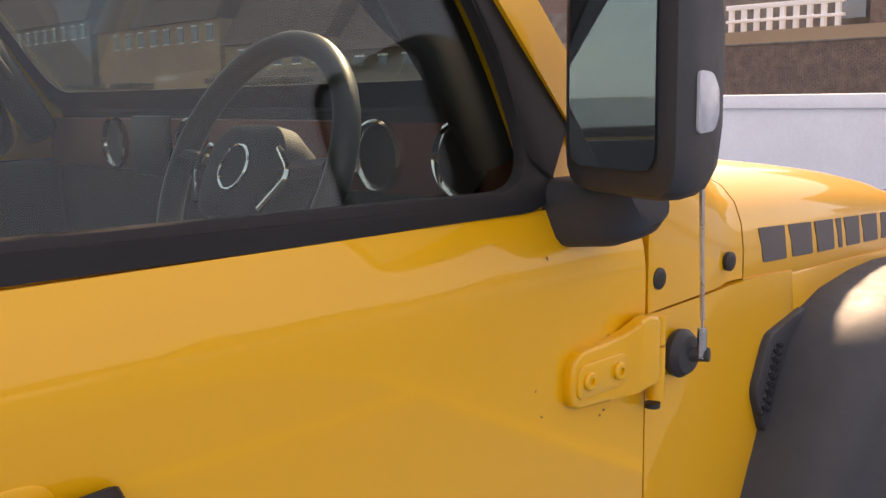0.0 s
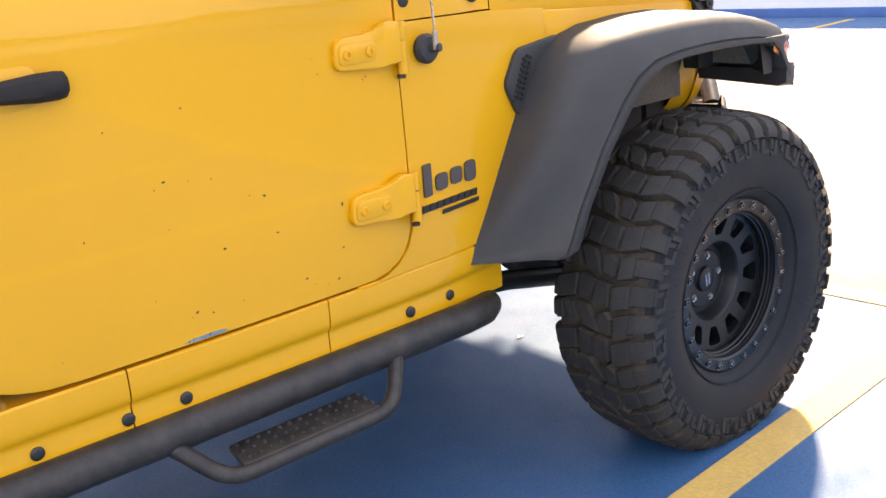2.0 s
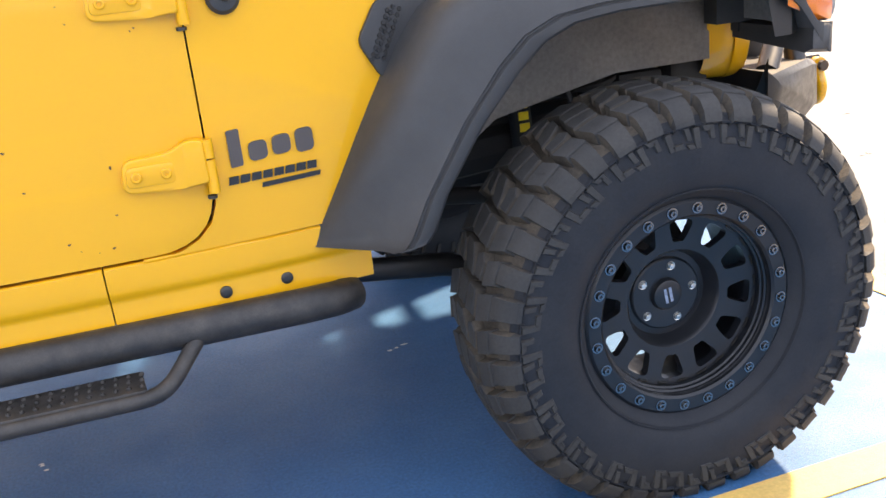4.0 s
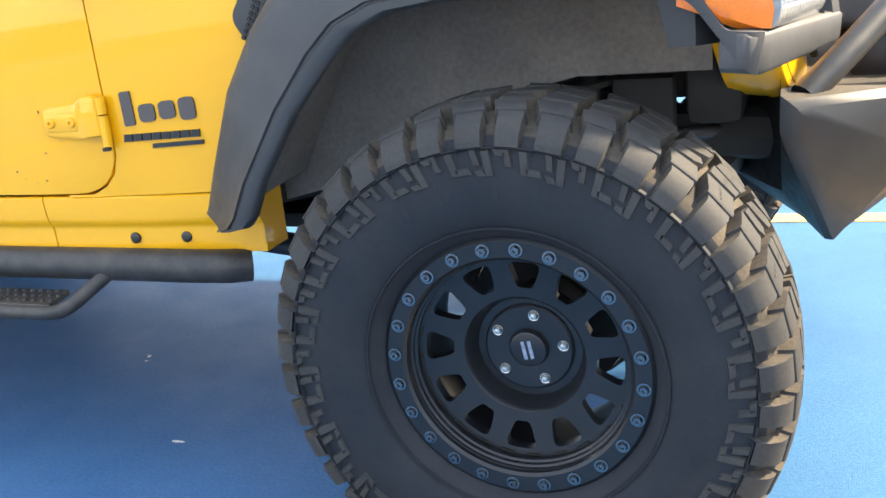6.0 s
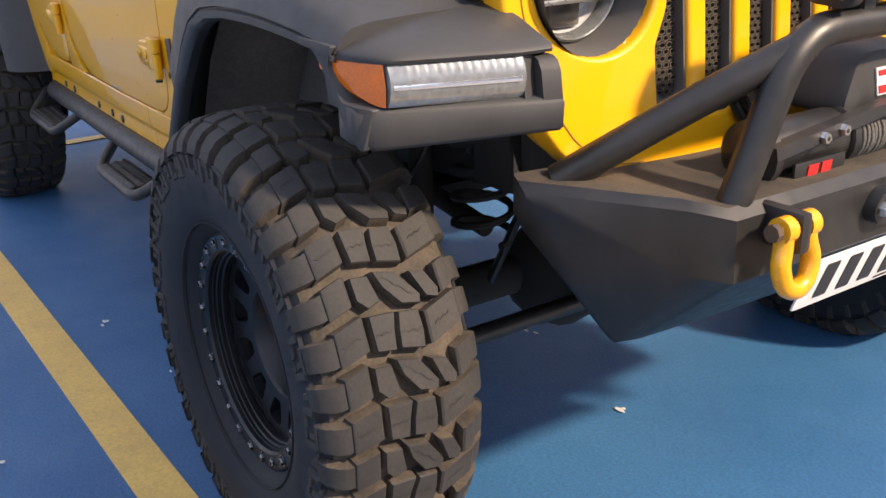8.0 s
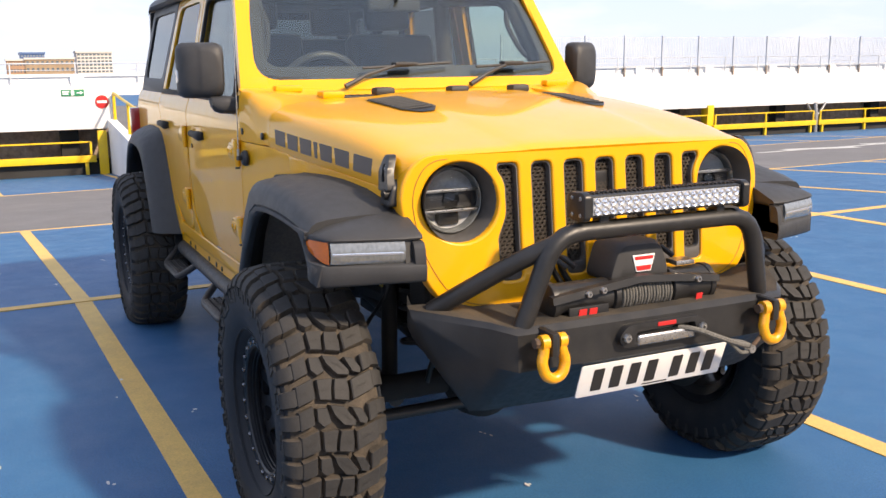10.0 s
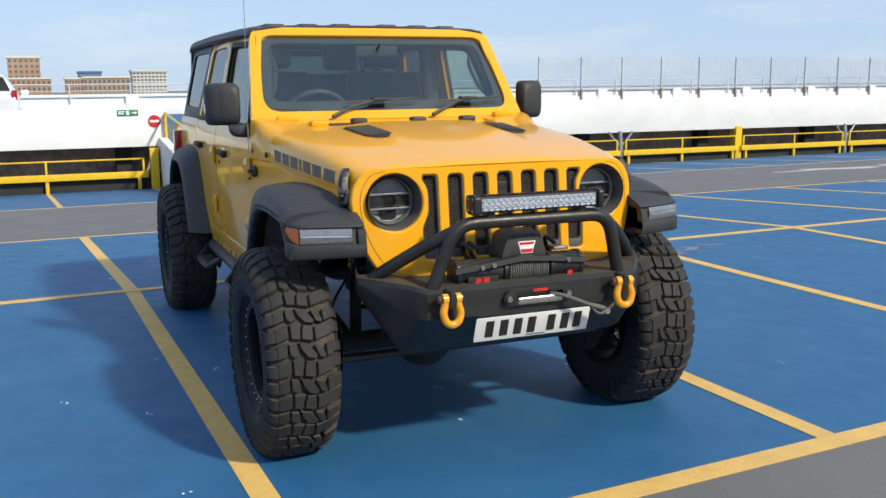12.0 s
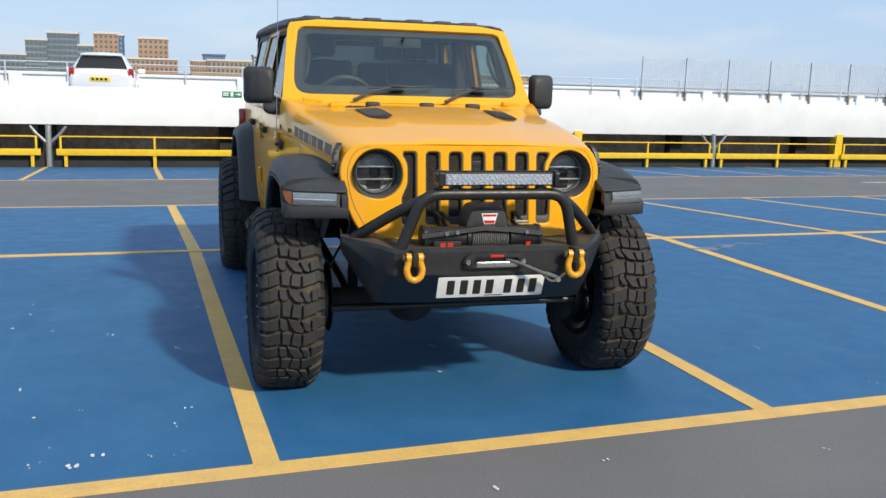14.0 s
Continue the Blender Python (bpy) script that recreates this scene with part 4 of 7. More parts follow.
    # --- sill and pinch flange, in three lengths
    for a, b in ((-0.602, -1.1237), (-1.1267, -1.5497), (-1.5527, -2.42)):
        bm = bmesh.new()
        rings = []
        for k in range(5):
            x = a + (b - a) * k / 4
            w = half_width(x)
            f = 0.055 if x > -0.64 else 0.0
            rings.append([(x, s * (w - 0.016), 0.680), (x, s * (w - 0.012), 0.676), (x, s * (w - 0.013), 0.650), (x, s * (w - 0.015), 0.628), (x, s * (w - 0.018), 0.618), (x, s * (w - 0.023), 0.612), (x, s * (w - 0.026), 0.607), (x, s * (w - 0.027), 0.600), (x, s * (w - 0.027), 0.580), (x, s * (w - 0.028), 0.545), (x, s * (w - 0.115), 0.545), (x, s * (w - 0.115), 0.680)])
        add_rings(bm, rings)
        part("sill", bm, M_PAINT, suv)
    part("sill_core", box(-2.40, -0.68, min(s * 0.66, s * 0.70), max(s * 0.66, s * 0.70), 0.535, 0.70), M_DARK, suv)
    pil = sheet(rounded([(-1.775, 0.684), (-1.957, 0.684), (-1.957, 1.05), (-1.951, 1.05), (-1.905, 0.815), (-1.86, 0.745), (-1.81, 0.702)], 0.003), depth=0.012, bevel=0.002, cuts_v=ZC, fmap=side_map(s))
    part("pillar_panel", pil, M_PAINT, suv)
    for x in (-0.785, -0.909, -1.448, -1.56, -1.72, -2.05, -2.18):
        bm = bmesh.new()
        plug_head(bm, (x, s * (half_width(x) - 0.0265), 0.582), 0.0125, 0.004, s)
        part("sill_plug", bm, M_BOLT, suv, "dark sill bolt")
    # --- rear quarter
    rq = sheet(rounded([(-2.30, 0.69), (-2.795, 1.30), (-2.795, 1.352), (-3.655, 1.352), (-3.655, 0.78), (-3.50, 0.78), (-3.45, 1.00), (-3.30, 1.10), (-2.72, 1.10), (-2.45, 0.62), (-2.43, 0.60), (-2.36, 0.60)], [0.05, 0.1, 0.004, 0.004, 0.06, 0.05, 0.1, 0.1, 0.1, 0.01, 0.01, 0.01]),
               depth=0.03, cuts_u=span(-3.65, -2.3, 8), cuts_v=ZC, bevel=0.006, fmap=side_map(s))
    part("rear_quarter", rq, M_PAINT, suv)
    # hardtop side with rear window
    hs = sheet(rounded([(-2.80, 1.352), (-2.61, 1.868), (-3.52, 1.868), (-3.62, 1.352)], [0.004, 0.08, 0.08, 0.004]), [rounded([(-2.86, 1.43), (-2.70, 1.80), (-3.44, 1.80), (-3.52, 1.43)], 0.06, 6)], depth=0.03, cuts_v=(1.4, 1.5, 1.6, 1.7, 1.8), bevel=0.006, fmap=upper)
    hp = part("hardtop_side", hs, M_ROOF, suv, "black hardtop side")
    pane = sheet(rounded([(-2.855, 1.425), (-2.695, 1.805), (-3.445, 1.805), (-3.525, 1.425)], 0.06, 6), depth=0.004, bevel=0, cuts_v=(1.5, 1.65), fmap=lambda u, v, d: upper(u, v, d + 0.008))
    g = part("window_pane", pane, M_DARKGLASS, hp, "dark privacy glass")
    g.visible_shadow = False
    # tail lamp
    part("tail_lamp", box(-3.70, -3.62, s * 0.70 if s > 0 else -0.845, 0.845 if s > 0 else -0.70, 1.00, 1.24, 0.015), M_TAIL, suv)
    # --- mirror
    mc = bmesh.new()
    def shear(x, y):
        return x - 0.36 * (y - 0.83)
    def ring_m(x, y0, y1, z0, z1, r):
        return [(shear(x, p[0]), s * p[0], p[1]) for p in rounded([(y0, z0), (y1, z0), (y1, z1), (y0, z1)], r, 4)]
    add_rings(mc, [ring_m(-1.082, 0.828, 0.975, 1.386, 1.575, 0.028), ring_m(-1.077, 0.820, 0.986, 1.375, 1.585, 0.034), ring_m(-1.066, 0.818, 0.990, 1.371, 1.588, 0.036), ring_m(-1.050, 0.819, 0.992, 1.370, 1.589, 0.038), ring_m(-1.02, 0.821, 0.990, 1.371, 1.588, 0.042), ring_m(-1.003, 0.824, 0.984, 1.375, 1.583, 0.046), ring_m(-0.986, 0.834, 0.974, 1.386, 1.572, 0.05), ring_m(-0.976, 0.852, 0.958, 1.408, 1.552, 0.05)])
    mir = part("door_mirror", mc, M_PLASTIC, suv, "black square door mirror")
    mg = sheet(rounded([(0.836, 1.398), (0.966, 1.398), (0.966, 1.567), (0.836, 1.567)], 0.02), depth=0.003, bevel=0, fmap=lambda u, v, d: Vector((shear(-1.0832, u) - d, s * u, v)))
    part("mirror_glass", mg, M_MIRROR, mir, "mirror glass")
    lens = sheet(rounded([(-1.053, 1.431), (-1.024, 1.433), (-1.017, 1.446), (-1.017, 1.468), (-1.029, 1.483), (-1.053, 1.485)], 0.006), depth=0.004, bevel=0.0015, cuts_u=(-1.04, -1.03), fmap=lambda u, v, d: Vector((shear(u, 0.9925), s * (lerp([(-1.05, 0.9940), (-1.02, 0.9925)], u) - d), v)))
    part("mirror_lens", lens, M_WHITE_LENS, mir, "clear side marker lens")
    arm = bmesh.new()
    add_rings(arm, [[(x, s * yy, z) for x, z in rounded([(-1.045 - a, 1.304 + b), (-0.960 + a * 0.5, 1.314 + b), (-0.965 + a, 1.376), (-1.060, 1.378)], 0.025, 4)] for yy, a, b in ((0.765, 0.012, -0.004), (0.80, 0.010, -0.002), (0.845, 0.0, 0.002), (0.868, -0.012, 0.010), (0.882, -0.026, 0.026))])
    part("mirror_arm", arm, M_PLASTIC, mir)
    # --- flare
    SP = [((-0.737, 0.636), (-0.560, 0.646)), ((-0.734, 0.641), (-0.532, 0.652)), ((-0.722, 0.658), (-0.515, 0.672)), ((-0.672, 0.74), (-0.483, 0.740)), ((-0.572, 0.91), (-0.398, 0.865)), ((-0.505, 1.020), (-0.318, 0.955)), ((-0.455, 1.080), (-0.262, 1.003)), ((-0.39, 1.117), (-0.195, 1.030)),
          ((-0.29, 1.136), (-0.105, 1.040)), ((-0.13, 1.143), (0.00, 1.042)), ((0.02, 1.140), (0.09, 1.040)), ((0.16, 1.127), (0.18, 1.035)), ((0.27, 1.102), (0.27, 1.027)), ((0.335, 1.078), (0.325, 1.018))]
    bm = bmesh.new()
    rings = []
    for (tx, tz), (lx, lz) in SP:
        yb = half_width(tx) - crown(tz) - 0.02
        def P(k, y, dx=0, dz=0):
            return (tx + (lx - tx) * k + dx, s * y, tz + (lz - tz) * k + dz)
        w = max(0.0, min(1.0, (tz - 0.64) / 0.22))
        Q = lambda k, y: P(k, y * w + (1 - w) * (yb + (0.918 - yb) * min(1.0, k / 0.85)))
        rings.append([P(-0.02, yb), Q(0.02, yb + 0.035), Q(0.06, yb + (0.895 - yb) * 0.60), Q(0.13, yb + (0.895 - yb) * 0.88), Q(0.24, 0.897), Q(0.42, 0.911), Q(0.72, 0.921), P(0.815, 0.9245), P(0.835, 0.920), P(0.86, 0.920), P(0.88, 0.929), P(1.0, 0.929), P(1.05, 0.920), P(1.04, 0.900), P(0.90, 0.890), P(0.6, 0.84), P(0.5, yb - 0.01)])
    add_rings(bm, rings)
    fl = part("front_flare", bm, M_PLASTIC, suv, "wide black textured plastic front wheel flare", sharp=48)
    # nose of the flare with lamps, swept back towards the outer end
    C_LIP = [(0.642, 0.514), (0.75, 0.470), (0.84, 0.430), (0.875, 0.414), (0.900, 0.402), (0.916, 0.390), (0.926, 0.380), (0.929, 0.375)]
    C_LAMP = [(0.642, 0.478), (0.695, 0.478), (0.79, 0.446), (0.865, 0.420), (0.888, 0.410), (0.905, 0.380), (0.918, 0.340), (0.924, 0.305)]

    def swept(curve, ys_, sec):
        bm = bmesh.new()
        add_rings(bm, [[(x, s * yy, z) for x, z in sec(lerp(curve, yy), yy)] for yy in ys_])
        return bm
    YS = [0.642, 0.66, 0.70, 0.75, 0.80, 0.84, 0.865, 0.885, 0.900, 0.910, 0.918, 0.924, 0.928]
    z_lo = lambda yy: 0.904 - 0.014 * max(0.0, (yy - 0.64) / 0.288) + 0.012 * max(0.0, (yy - 0.90) / 0.028)
    part("flare_lip", swept(C_LIP, YS, lambda x, yy: [(min(0.335, x - 0.03), 0.945), (x - 0.028, 0.961), (x - 0.006, 0.955), (x, 0.948), (x - 0.003, z_lo(yy) + 0.007), (x - 0.010, z_lo(yy)), (min(0.335, x - 0.03), z_lo(yy) + 0.006)]), M_PLASTIC, fl, sharp=75)
    z_br = lambda yy: lerp([(0.6, 1.088), (0.78, 1.074), (0.86, 1.058), (0.893, 1.047), (0.928, 1.026)], yy)
    part("flare_brow", swept(C_LAMP, [y_ for y_ in YS if y_ < 0.926], lambda x, yy: [(0.26, 1.018), (x + 0.004, 1.020), (x + 0.007, 1.025), (x + 0.002, 1.032), (x - 0.5 * (x - 0.325), 1.034 + 0.56 * (z_br(yy) - 1.032)), (0.325, z_br(yy) - 0.002), (0.26, z_br(yy) - 0.004)]), M_PLASTIC, fl, sharp=50)
    part("flare_cheek", swept([(0.64, 0.462), (0.69, 0.474)], [0.642, 0.66, 0.694], lambda x, yy: [(0.26, 0.950), (x + 0.012, 0.950), (x, 1.022), (0.26, 1.022)]), M_PLASTIC, fl)
    part("flare_back", swept([(0.6, 0.44), (0.69, 0.42), (0.87, 0.36), (0.905, 0.30)], [0.66, 0.75, 0.85, 0.905], lambda x, yy: [(x - 0.04, 0.94), (x, 0.94), (x, 1.03), (x - 0.06, 1.03)]), M_BLACK, fl)
    corner = sheet(rounded([(0.215, 1.043), (0.262, 1.030), (0.300, 1.000), (0.338, 0.948), (0.368, 0.906), (0.388, 0.892), (0.400, 0.955), (0.345, 0.962), (0.312, 1.010), (0.325, 1.040)], [0.002, 0.01, 0.01, 0.02, 0.015, 0.004, 0.004, 0.01, 0.01, 0.004], 3), depth=0.11, cuts_u=span(0.31, 0.40, 5), bevel=0.004,
                   fmap=lambda u, v, d: Vector((u, s * (lerp([(0.31, 0.9300), (0.35, 0.9290), (0.375, 0.9265), (0.392, 0.9165), (0.402, 0.902)], u) - d), v)))
    part("flare_corner", corner, M_PLASTIC, fl, sharp=75)
    ribs = [0.694 + (0.886 - 0.694) * k / 44 for k in range(45)]
    bulge = [(0.957 + 0.064 * k / 16, 0.013 * (1 - ((k - 8) / 8.5) ** 2) - 0.004 + (0.0007 if k % 2 else 0.0)) for k in range(17)]
    part("daytime_lamp", swept(C_LAMP, ribs, lambda x, yy: [(0.33, 0.957)] + [(x + o + 0.0006 * math.sin(yy * 520.0), z) for z, o in bulge] + [(0.33, 1.021)]), M_DRL, fl, "clear ribbed daytime running lamp")
    part("flare_end", swept(C_LIP, [0.642, 0.650, 0.660, 0.666, 0.670], lambda x, yy: [(0.33, 0.925), (x - 0.006, 0.925), (x - 0.004, 0.955), (x - 0.010, 0.995), (x - 0.018, 1.010), (x - 0.030, 1.016), (0.33, 1.018)]), M_PLASTIC, fl, sharp=60)
    # narrow bright strip, slightly proud of the lamp face
    strip_y = [0.700 + 0.0365 * k for k in range(6)]
    part("bright_strip", swept(C_LAMP, strip_y, lambda x, yy: [(x + 0.002, 0.982), (x + 0.0102, 0.9835), (x + 0.0106, 0.987), (x + 0.0098, 0.9905), (x + 0.002, 0.992)]), M_LED, fl, "bright strip along the lamp face")
    part("amber_lamp", swept(C_LAMP, [0.889, 0.896, 0.903, 0.910, 0.916, 0.920, 0.9245], lambda x, yy: [(x - 0.03, 0.957 + 0.045 * ((yy - 0.889) / 0.0355) ** 2), (x, 0.957 + 0.040 * ((yy - 0.889) / 0.0355) ** 2), (x + 0.003, 0.985 + 0.02 * (yy - 0.889) / 0.0355), (x - 0.003, 1.021), (x - 0.03, 1.021)]), M_AMBER, fl, "amber turn signal lens")
    # inner liner behind the arch
    bm = bmesh.new()
    add_rings(bm, [[(x, s * 0.60, z), (x, s * 0.84, z - 0.01)] for x, z in ((-0.56, 0.69), (-0.51, 0.78), (-0.43, 0.92), (-0.33, 1.03), (-0.2, 1.085), (0.0, 1.10), (0.2, 1.09), (0.30, 1.05))], closed=False)
    part("arch_liner", bm, M_LINER, suv)
    bm = bmesh.new()
    add_rings(bm, [[(x, s * 0.60, z), (x, s * 0.60, 1.12)] for x, z in ((-0.62, 0.62), (-0.45, 0.66), (-0.25, 0.80), (0.05, 0.86), (0.30, 0.86))], closed=False)
    part("inner_wing", bm, M_LINER, suv)
    # rear flare
    SR = [((-2.40, 0.600), (-2.50, 0.605)), ((-2.455, 0.74), (-2.565, 0.735)), ((-2.535, 0.93), (-2.64, 0.88)), ((-2.62, 1.06), (-2.715, 0.975)), ((-2.70, 1.13), (-2.78, 1.02)), ((-2.80, 1.155), (-2.86, 1.045)), ((-2.98, 1.160), (-3.00, 1.055)), ((-3.2, 1.155), (-3.14, 1.05)), ((-3.34, 1.12), (-3.25, 1.01)), ((-3.45, 1.03), (-3.34, 0.94)), ((-3.55, 0.86), (-3.42, 0.83))]
    bm = bmesh.new()
    rings = []
    for (tx, tz), (lx, lz) in SR:
        yb = 0.785
        def P(k, y, dx=0, dz=0):
            return (tx + (lx - tx) * k, s * y, tz + (lz - tz) * k)
        rings.append([P(-0.02, yb), P(0.12, yb + 0.05), P(0.30, 0.875), P(0.50, 0.905), P(0.75, 0.922), P(1.0, 0.926), P(1.06, 0.915), P(1.0, 0.895), P(0.7, 0.86), P(0.55, yb - 0.01)])
    add_rings(bm, rings)
    part("rear_flare", bm, M_PLASTIC, suv, "wide black textured plastic rear wheel flare", sharp=60)
    bm = bmesh.new()
    add_rings(bm, [[(x, s * 0.55, z), (x, s * 0.83, z)] for x, z in ((-2.46, 0.60), (-2.56, 0.80), (-2.70, 1.02), (-2.9, 1.09), (-3.1, 1.09), (-3.3, 1.03), (-3.48, 0.80))], closed=False)
    add_rings(bm, [[(x, s * 0.55, 0.6), (x, s * 0.55, 1.12)] for x in (-3.55, -3.0, -2.45)], closed=False)
    part("arch_liner", bm, M_DARK, suv)
    # --- rock slider with two hoop steps
    ys = 0.782
    bm = bmesh.new()
    add_tube(bm, [(-0.652, s * 0.735, 0.513), (-0.690, s * 0.765, 0.518), (-0.76, s * ys, 0.523), (-1.5, s * (ys + 0.004), 0.526), (-2.36, s * ys, 0.530), (-2.44, s * 0.74, 0.532)], 0.037, 18)
    sl = part("rock_slider", bm, M_SLIDER, suv, "scuffed black tube rock slider with hoop steps")
    for x in (-0.80, -1.35, -1.9, -2.3):
        part("stay", tube([(x, s * ys, 0.525), (x, s * 0.55, 0.53)], 0.022, 10), M_SLIDER, sl)
    for x0 in (-0.972, -1.945):
        bm = bmesh.new()
        a, b = x0, x0 - 0.535
        add_tube(bm, [(a, s * (ys + 0.01), 0.515), (a - 0.085, s * 0.880, 0.440), (b + 0.075, s * 0.880, 0.440), (b, s * (ys + 0.01), 0.515)], 0.0165, 12, bend=0.045)
        part("hoop_step", bm, M_SLIDER, sl)
        tread = sheet(rounded([(b + 0.115, 0.80), (a - 0.125, 0.80), (a - 0.115, 0.882), (b + 0.105, 0.882)], 0.008), depth=0.010, bevel=0.003, fmap=lambda u, v, d: Vector((u, s * v, 0.466 - d - (v - 0.8) * 0.06)))
        for i in range(13):
            for j in range(3):
                u, v = b + 0.125 + (a - b - 0.25) * i / 12, 0.815 + 0.025 * j
                add_lathe(tread, [(0.0055, -0.001), (0.005, 0.003), (0.0032, 0.0045), (0.0022, -0.001)], 6, "z", (u, s * v, 0.466 - (v - 0.8) * 0.06))
        part("step_tread", tread, M_SLIDER, sl, "perforated step tread")


for side in (-1, 1):
    build_side(side)

# ---- hood ----
H_W = [(-0.604, 0.764), (-0.3, 0.735), (0.0, 0.697), (0.2, 0.672), (0.30, 0.657), (0.37, 0.638), (0.405, 0.615)]
H_S = [(-0.604, 1.204), (0.0, 1.163), (0.30, 1.142), (0.37, 1.166), (0.405, 1.195)]
H_T = [(-0.604, 1.388), (-0.4, 1.375), (-0.2, 1.358), (0.0, 1.334), (0.15, 1.308), (0.27, 1.283), (0.34, 1.269), (0.385, 1.258), (0.412, 1.243)]
H_P = [(1.0, 0.0), (0.999, 0.22), (0.993, 0.42), (0.978, 0.58), (0.950, 0.70), (0.905, 0.79), (0.84, 0.845), (0.74, 0.88), (0.62, 0.905), (0.53, 0.918), (0.47, 0.928), (0.44, 0.945), (0.41, 0.968), (0.37, 0.985), (0.30, 0.995), (0.15, 1.0), (0.0, 1.0)]


def hood_point(x, f):
    """f from -1 to 1 across the hood."""
    w, zs, zt = lerp(H_W, x), lerp(H_S, x), lerp(H_T, x)
    a = abs(f)
    fy, fz = a, lerp([(1 - p, q) for p, q in H_P], 1 - a)
    return Vector((x - 0.035 * (fy ** 2) * max(0.0, (x - 0.2) / 0.2), math.copysign(w * fy, f), zs + (zt - zs) * fz))


fs = [p for p, _ in H_P]
fs = fs + [-p for p in fs[-2::-1]]
xs = [-0.604, -0.55, -0.45, -0.35, -0.25, -0.15, -0.05, 0.05, 0.15, 0.22, 0.27, 0.31, 0.345, 0.37, 0.39, 0.405, 0.412]
bm = bmesh.new()
add_rings(bm, [[hood_point(x, f) for f in fs] for x in xs], closed=False)
bmesh.ops.recalc_face_normals(bm, faces=bm.faces)
if sum(f.normal.z for f in bm.faces) < 0:
    bmesh.ops.reverse_faces(bm, faces=bm.faces)
rim = [e for e in bm.edges if e.is_boundary]
ext = bmesh.ops.extrude_edge_only(bm, edges=rim)
for v in ext["geom"]:
    if isinstance(v, bmesh.types.BMVert):
        v.co += Vector((-0.015 if v.co.x > 0.3 else 0.012, -math.copysign(0.012, v.co.y) if abs(v.co.y) > 0.6 else 0, -0.03))
hood = part("hood", bm, M_PAINT, suv, "glossy yellow hood with a raised centre")
for s in (-1, 1):
    bm = bmesh.new()
    n = 6
    rows = []
    for k in range(n + 1):
        x = -0.47 + 0.36 * k / n
        a, b = (0.58, 0.40) if k < n else (0.52, 0.45)
        row = []
        for f in (a, (a + b) / 2, b):
            p = hood_point(x, s * f)
            row.append(p + Vector((0, 0, 0.004)))
        rows.append(row)
    add_rings(bm, rows, closed=False)
    part("hood_vent", bm, M_BLACK, hood, "black hood vent")
    bm = bmesh.new()
    for k in range(9):
        p, q = hood_point(-0.45 + 0.035 * k, s * 0.57), hood_point(-0.45 + 0.035 * k, s * 0.42)
        add_tube(bm, [p + Vector((0, 0, 0.006)), q + Vector((0, 0, 0.006))], 0.0035, 5)
    part("vent_slat", bm, M_PLASTIC, hood)
    # hood catch on the side: a fixed foot with a pivot, and a tapered strap with a slot over a hook
    face = lambda u, v, d: Vector((u - 0.22 * (v - 1.15), s * (0.672 + 0.016 * (1.15 - v) / 0.06 * (1 if v < 1.15 else 0.25) - d), v))
    foot = sheet(rounded([(0.270, 1.096), (0.340, 1.092), (0.346, 1.150), (0.330, 1.168), (0.276, 1.168), (0.264, 1.150)], 0.014), depth=0.05, bevel=0.006, seg=3, fmap=face)
    ct = part("hood_catch", foot, M_BLACK, suv, "black rubber hood catch with a wire hook")
    strap = sheet(rounded([(0.270, 1.136), (0.342, 1.136), (0.338, 1.200), (0.324, 1.238), (0.290, 1.238), (0.276, 1.200)], [0.012, 0.012, 0.02, 0.014, 0.014, 0.02]), [rounded([(0.297, 1.162), (0.319, 1.162), (0.314, 1.212), (0.301, 1.212)], 0.007)],
                  depth=0.022, bevel=0.005, seg=3, cuts_v=(1.16, 1.18, 1.20, 1.22), fmap=lambda u, v, d: face(u, v, d) + Vector((0, s * (0.012 - 0.35 * max(0.0, v - 1.19)), 0)))
    part("catch_strap", strap, M_BLACK, ct, "black rubber strap")
    part("catch_pivot", tube([face(0.316, 1.128, 0.02), face(0.316, 1.128, -0.014)], 0.016, 16), M_BLACK, ct)
    bm = bmesh.new()
    bolt_head(bm, face(0.316, 1.128, -0.014), 0.008, 0.003, 1, s, 6)
    part("catch_bolt", bm, M_BOLT, ct)
    bm = bmesh.new()
    add_tube(bm, [face(0.306, 1.176, 0.004), face(0.307, 1.198, -0.004), face(0.309, 1.214, 0.002)], 0.0035, 6)
    part("catch_hook", bm, M_STEEL, ct, "bright wire hook")
    bm = bmesh.new()
    add_box(bm, -0.655, -0.59, s * 0.30 - 0.04, s * 0.30 + 0.04, 1.375, 1.408, 0.014)
    part("hood_bump_stop", bm, M_PLASTIC, hood, "black rubber windscreen bump stop")
bm = bmesh.new()
add_box(bm, -0.655, -0.59, -0.02, 0.06, 1.378, 1.408, 0.014)
part("hood_bump_stop", bm, M_PLASTIC, hood)
bm = box(-0.70, -0.62, -0.545, -0.455, 1.368, 1.398, 0.012)
part("washer_nozzle", bm, M_PAINT, hood)

# ---- cowl, windscreen ----
bm = bmesh.new()
add_rings(bm, [[(-0.612, y, z) for y, z in ((-0.70, 1.335), (-0.4, 1.365), (0, 1.372), (0.4, 1.365), (0.70, 1.335))],
               [(-0.70, y, z) for y, z in ((-0.71, 1.34), (-0.4, 1.352), (0, 1.355), (0.4, 1.352), (0.71, 1.34))],
               [(-0.86, y, z) for y, z in ((-0.782, 1.388), (-0.4, 1.388), (0, 1.388), (0.4, 1.388), (0.782, 1.388))],
               [(-0.92, y, z) for y, z in ((-0.790, 1.408), (-0.4, 1.41), (0, 1.41), (0.4, 1.41), (0.790, 1.408))]], closed=False)
part("cowl", bm, M_PAINT, suv)
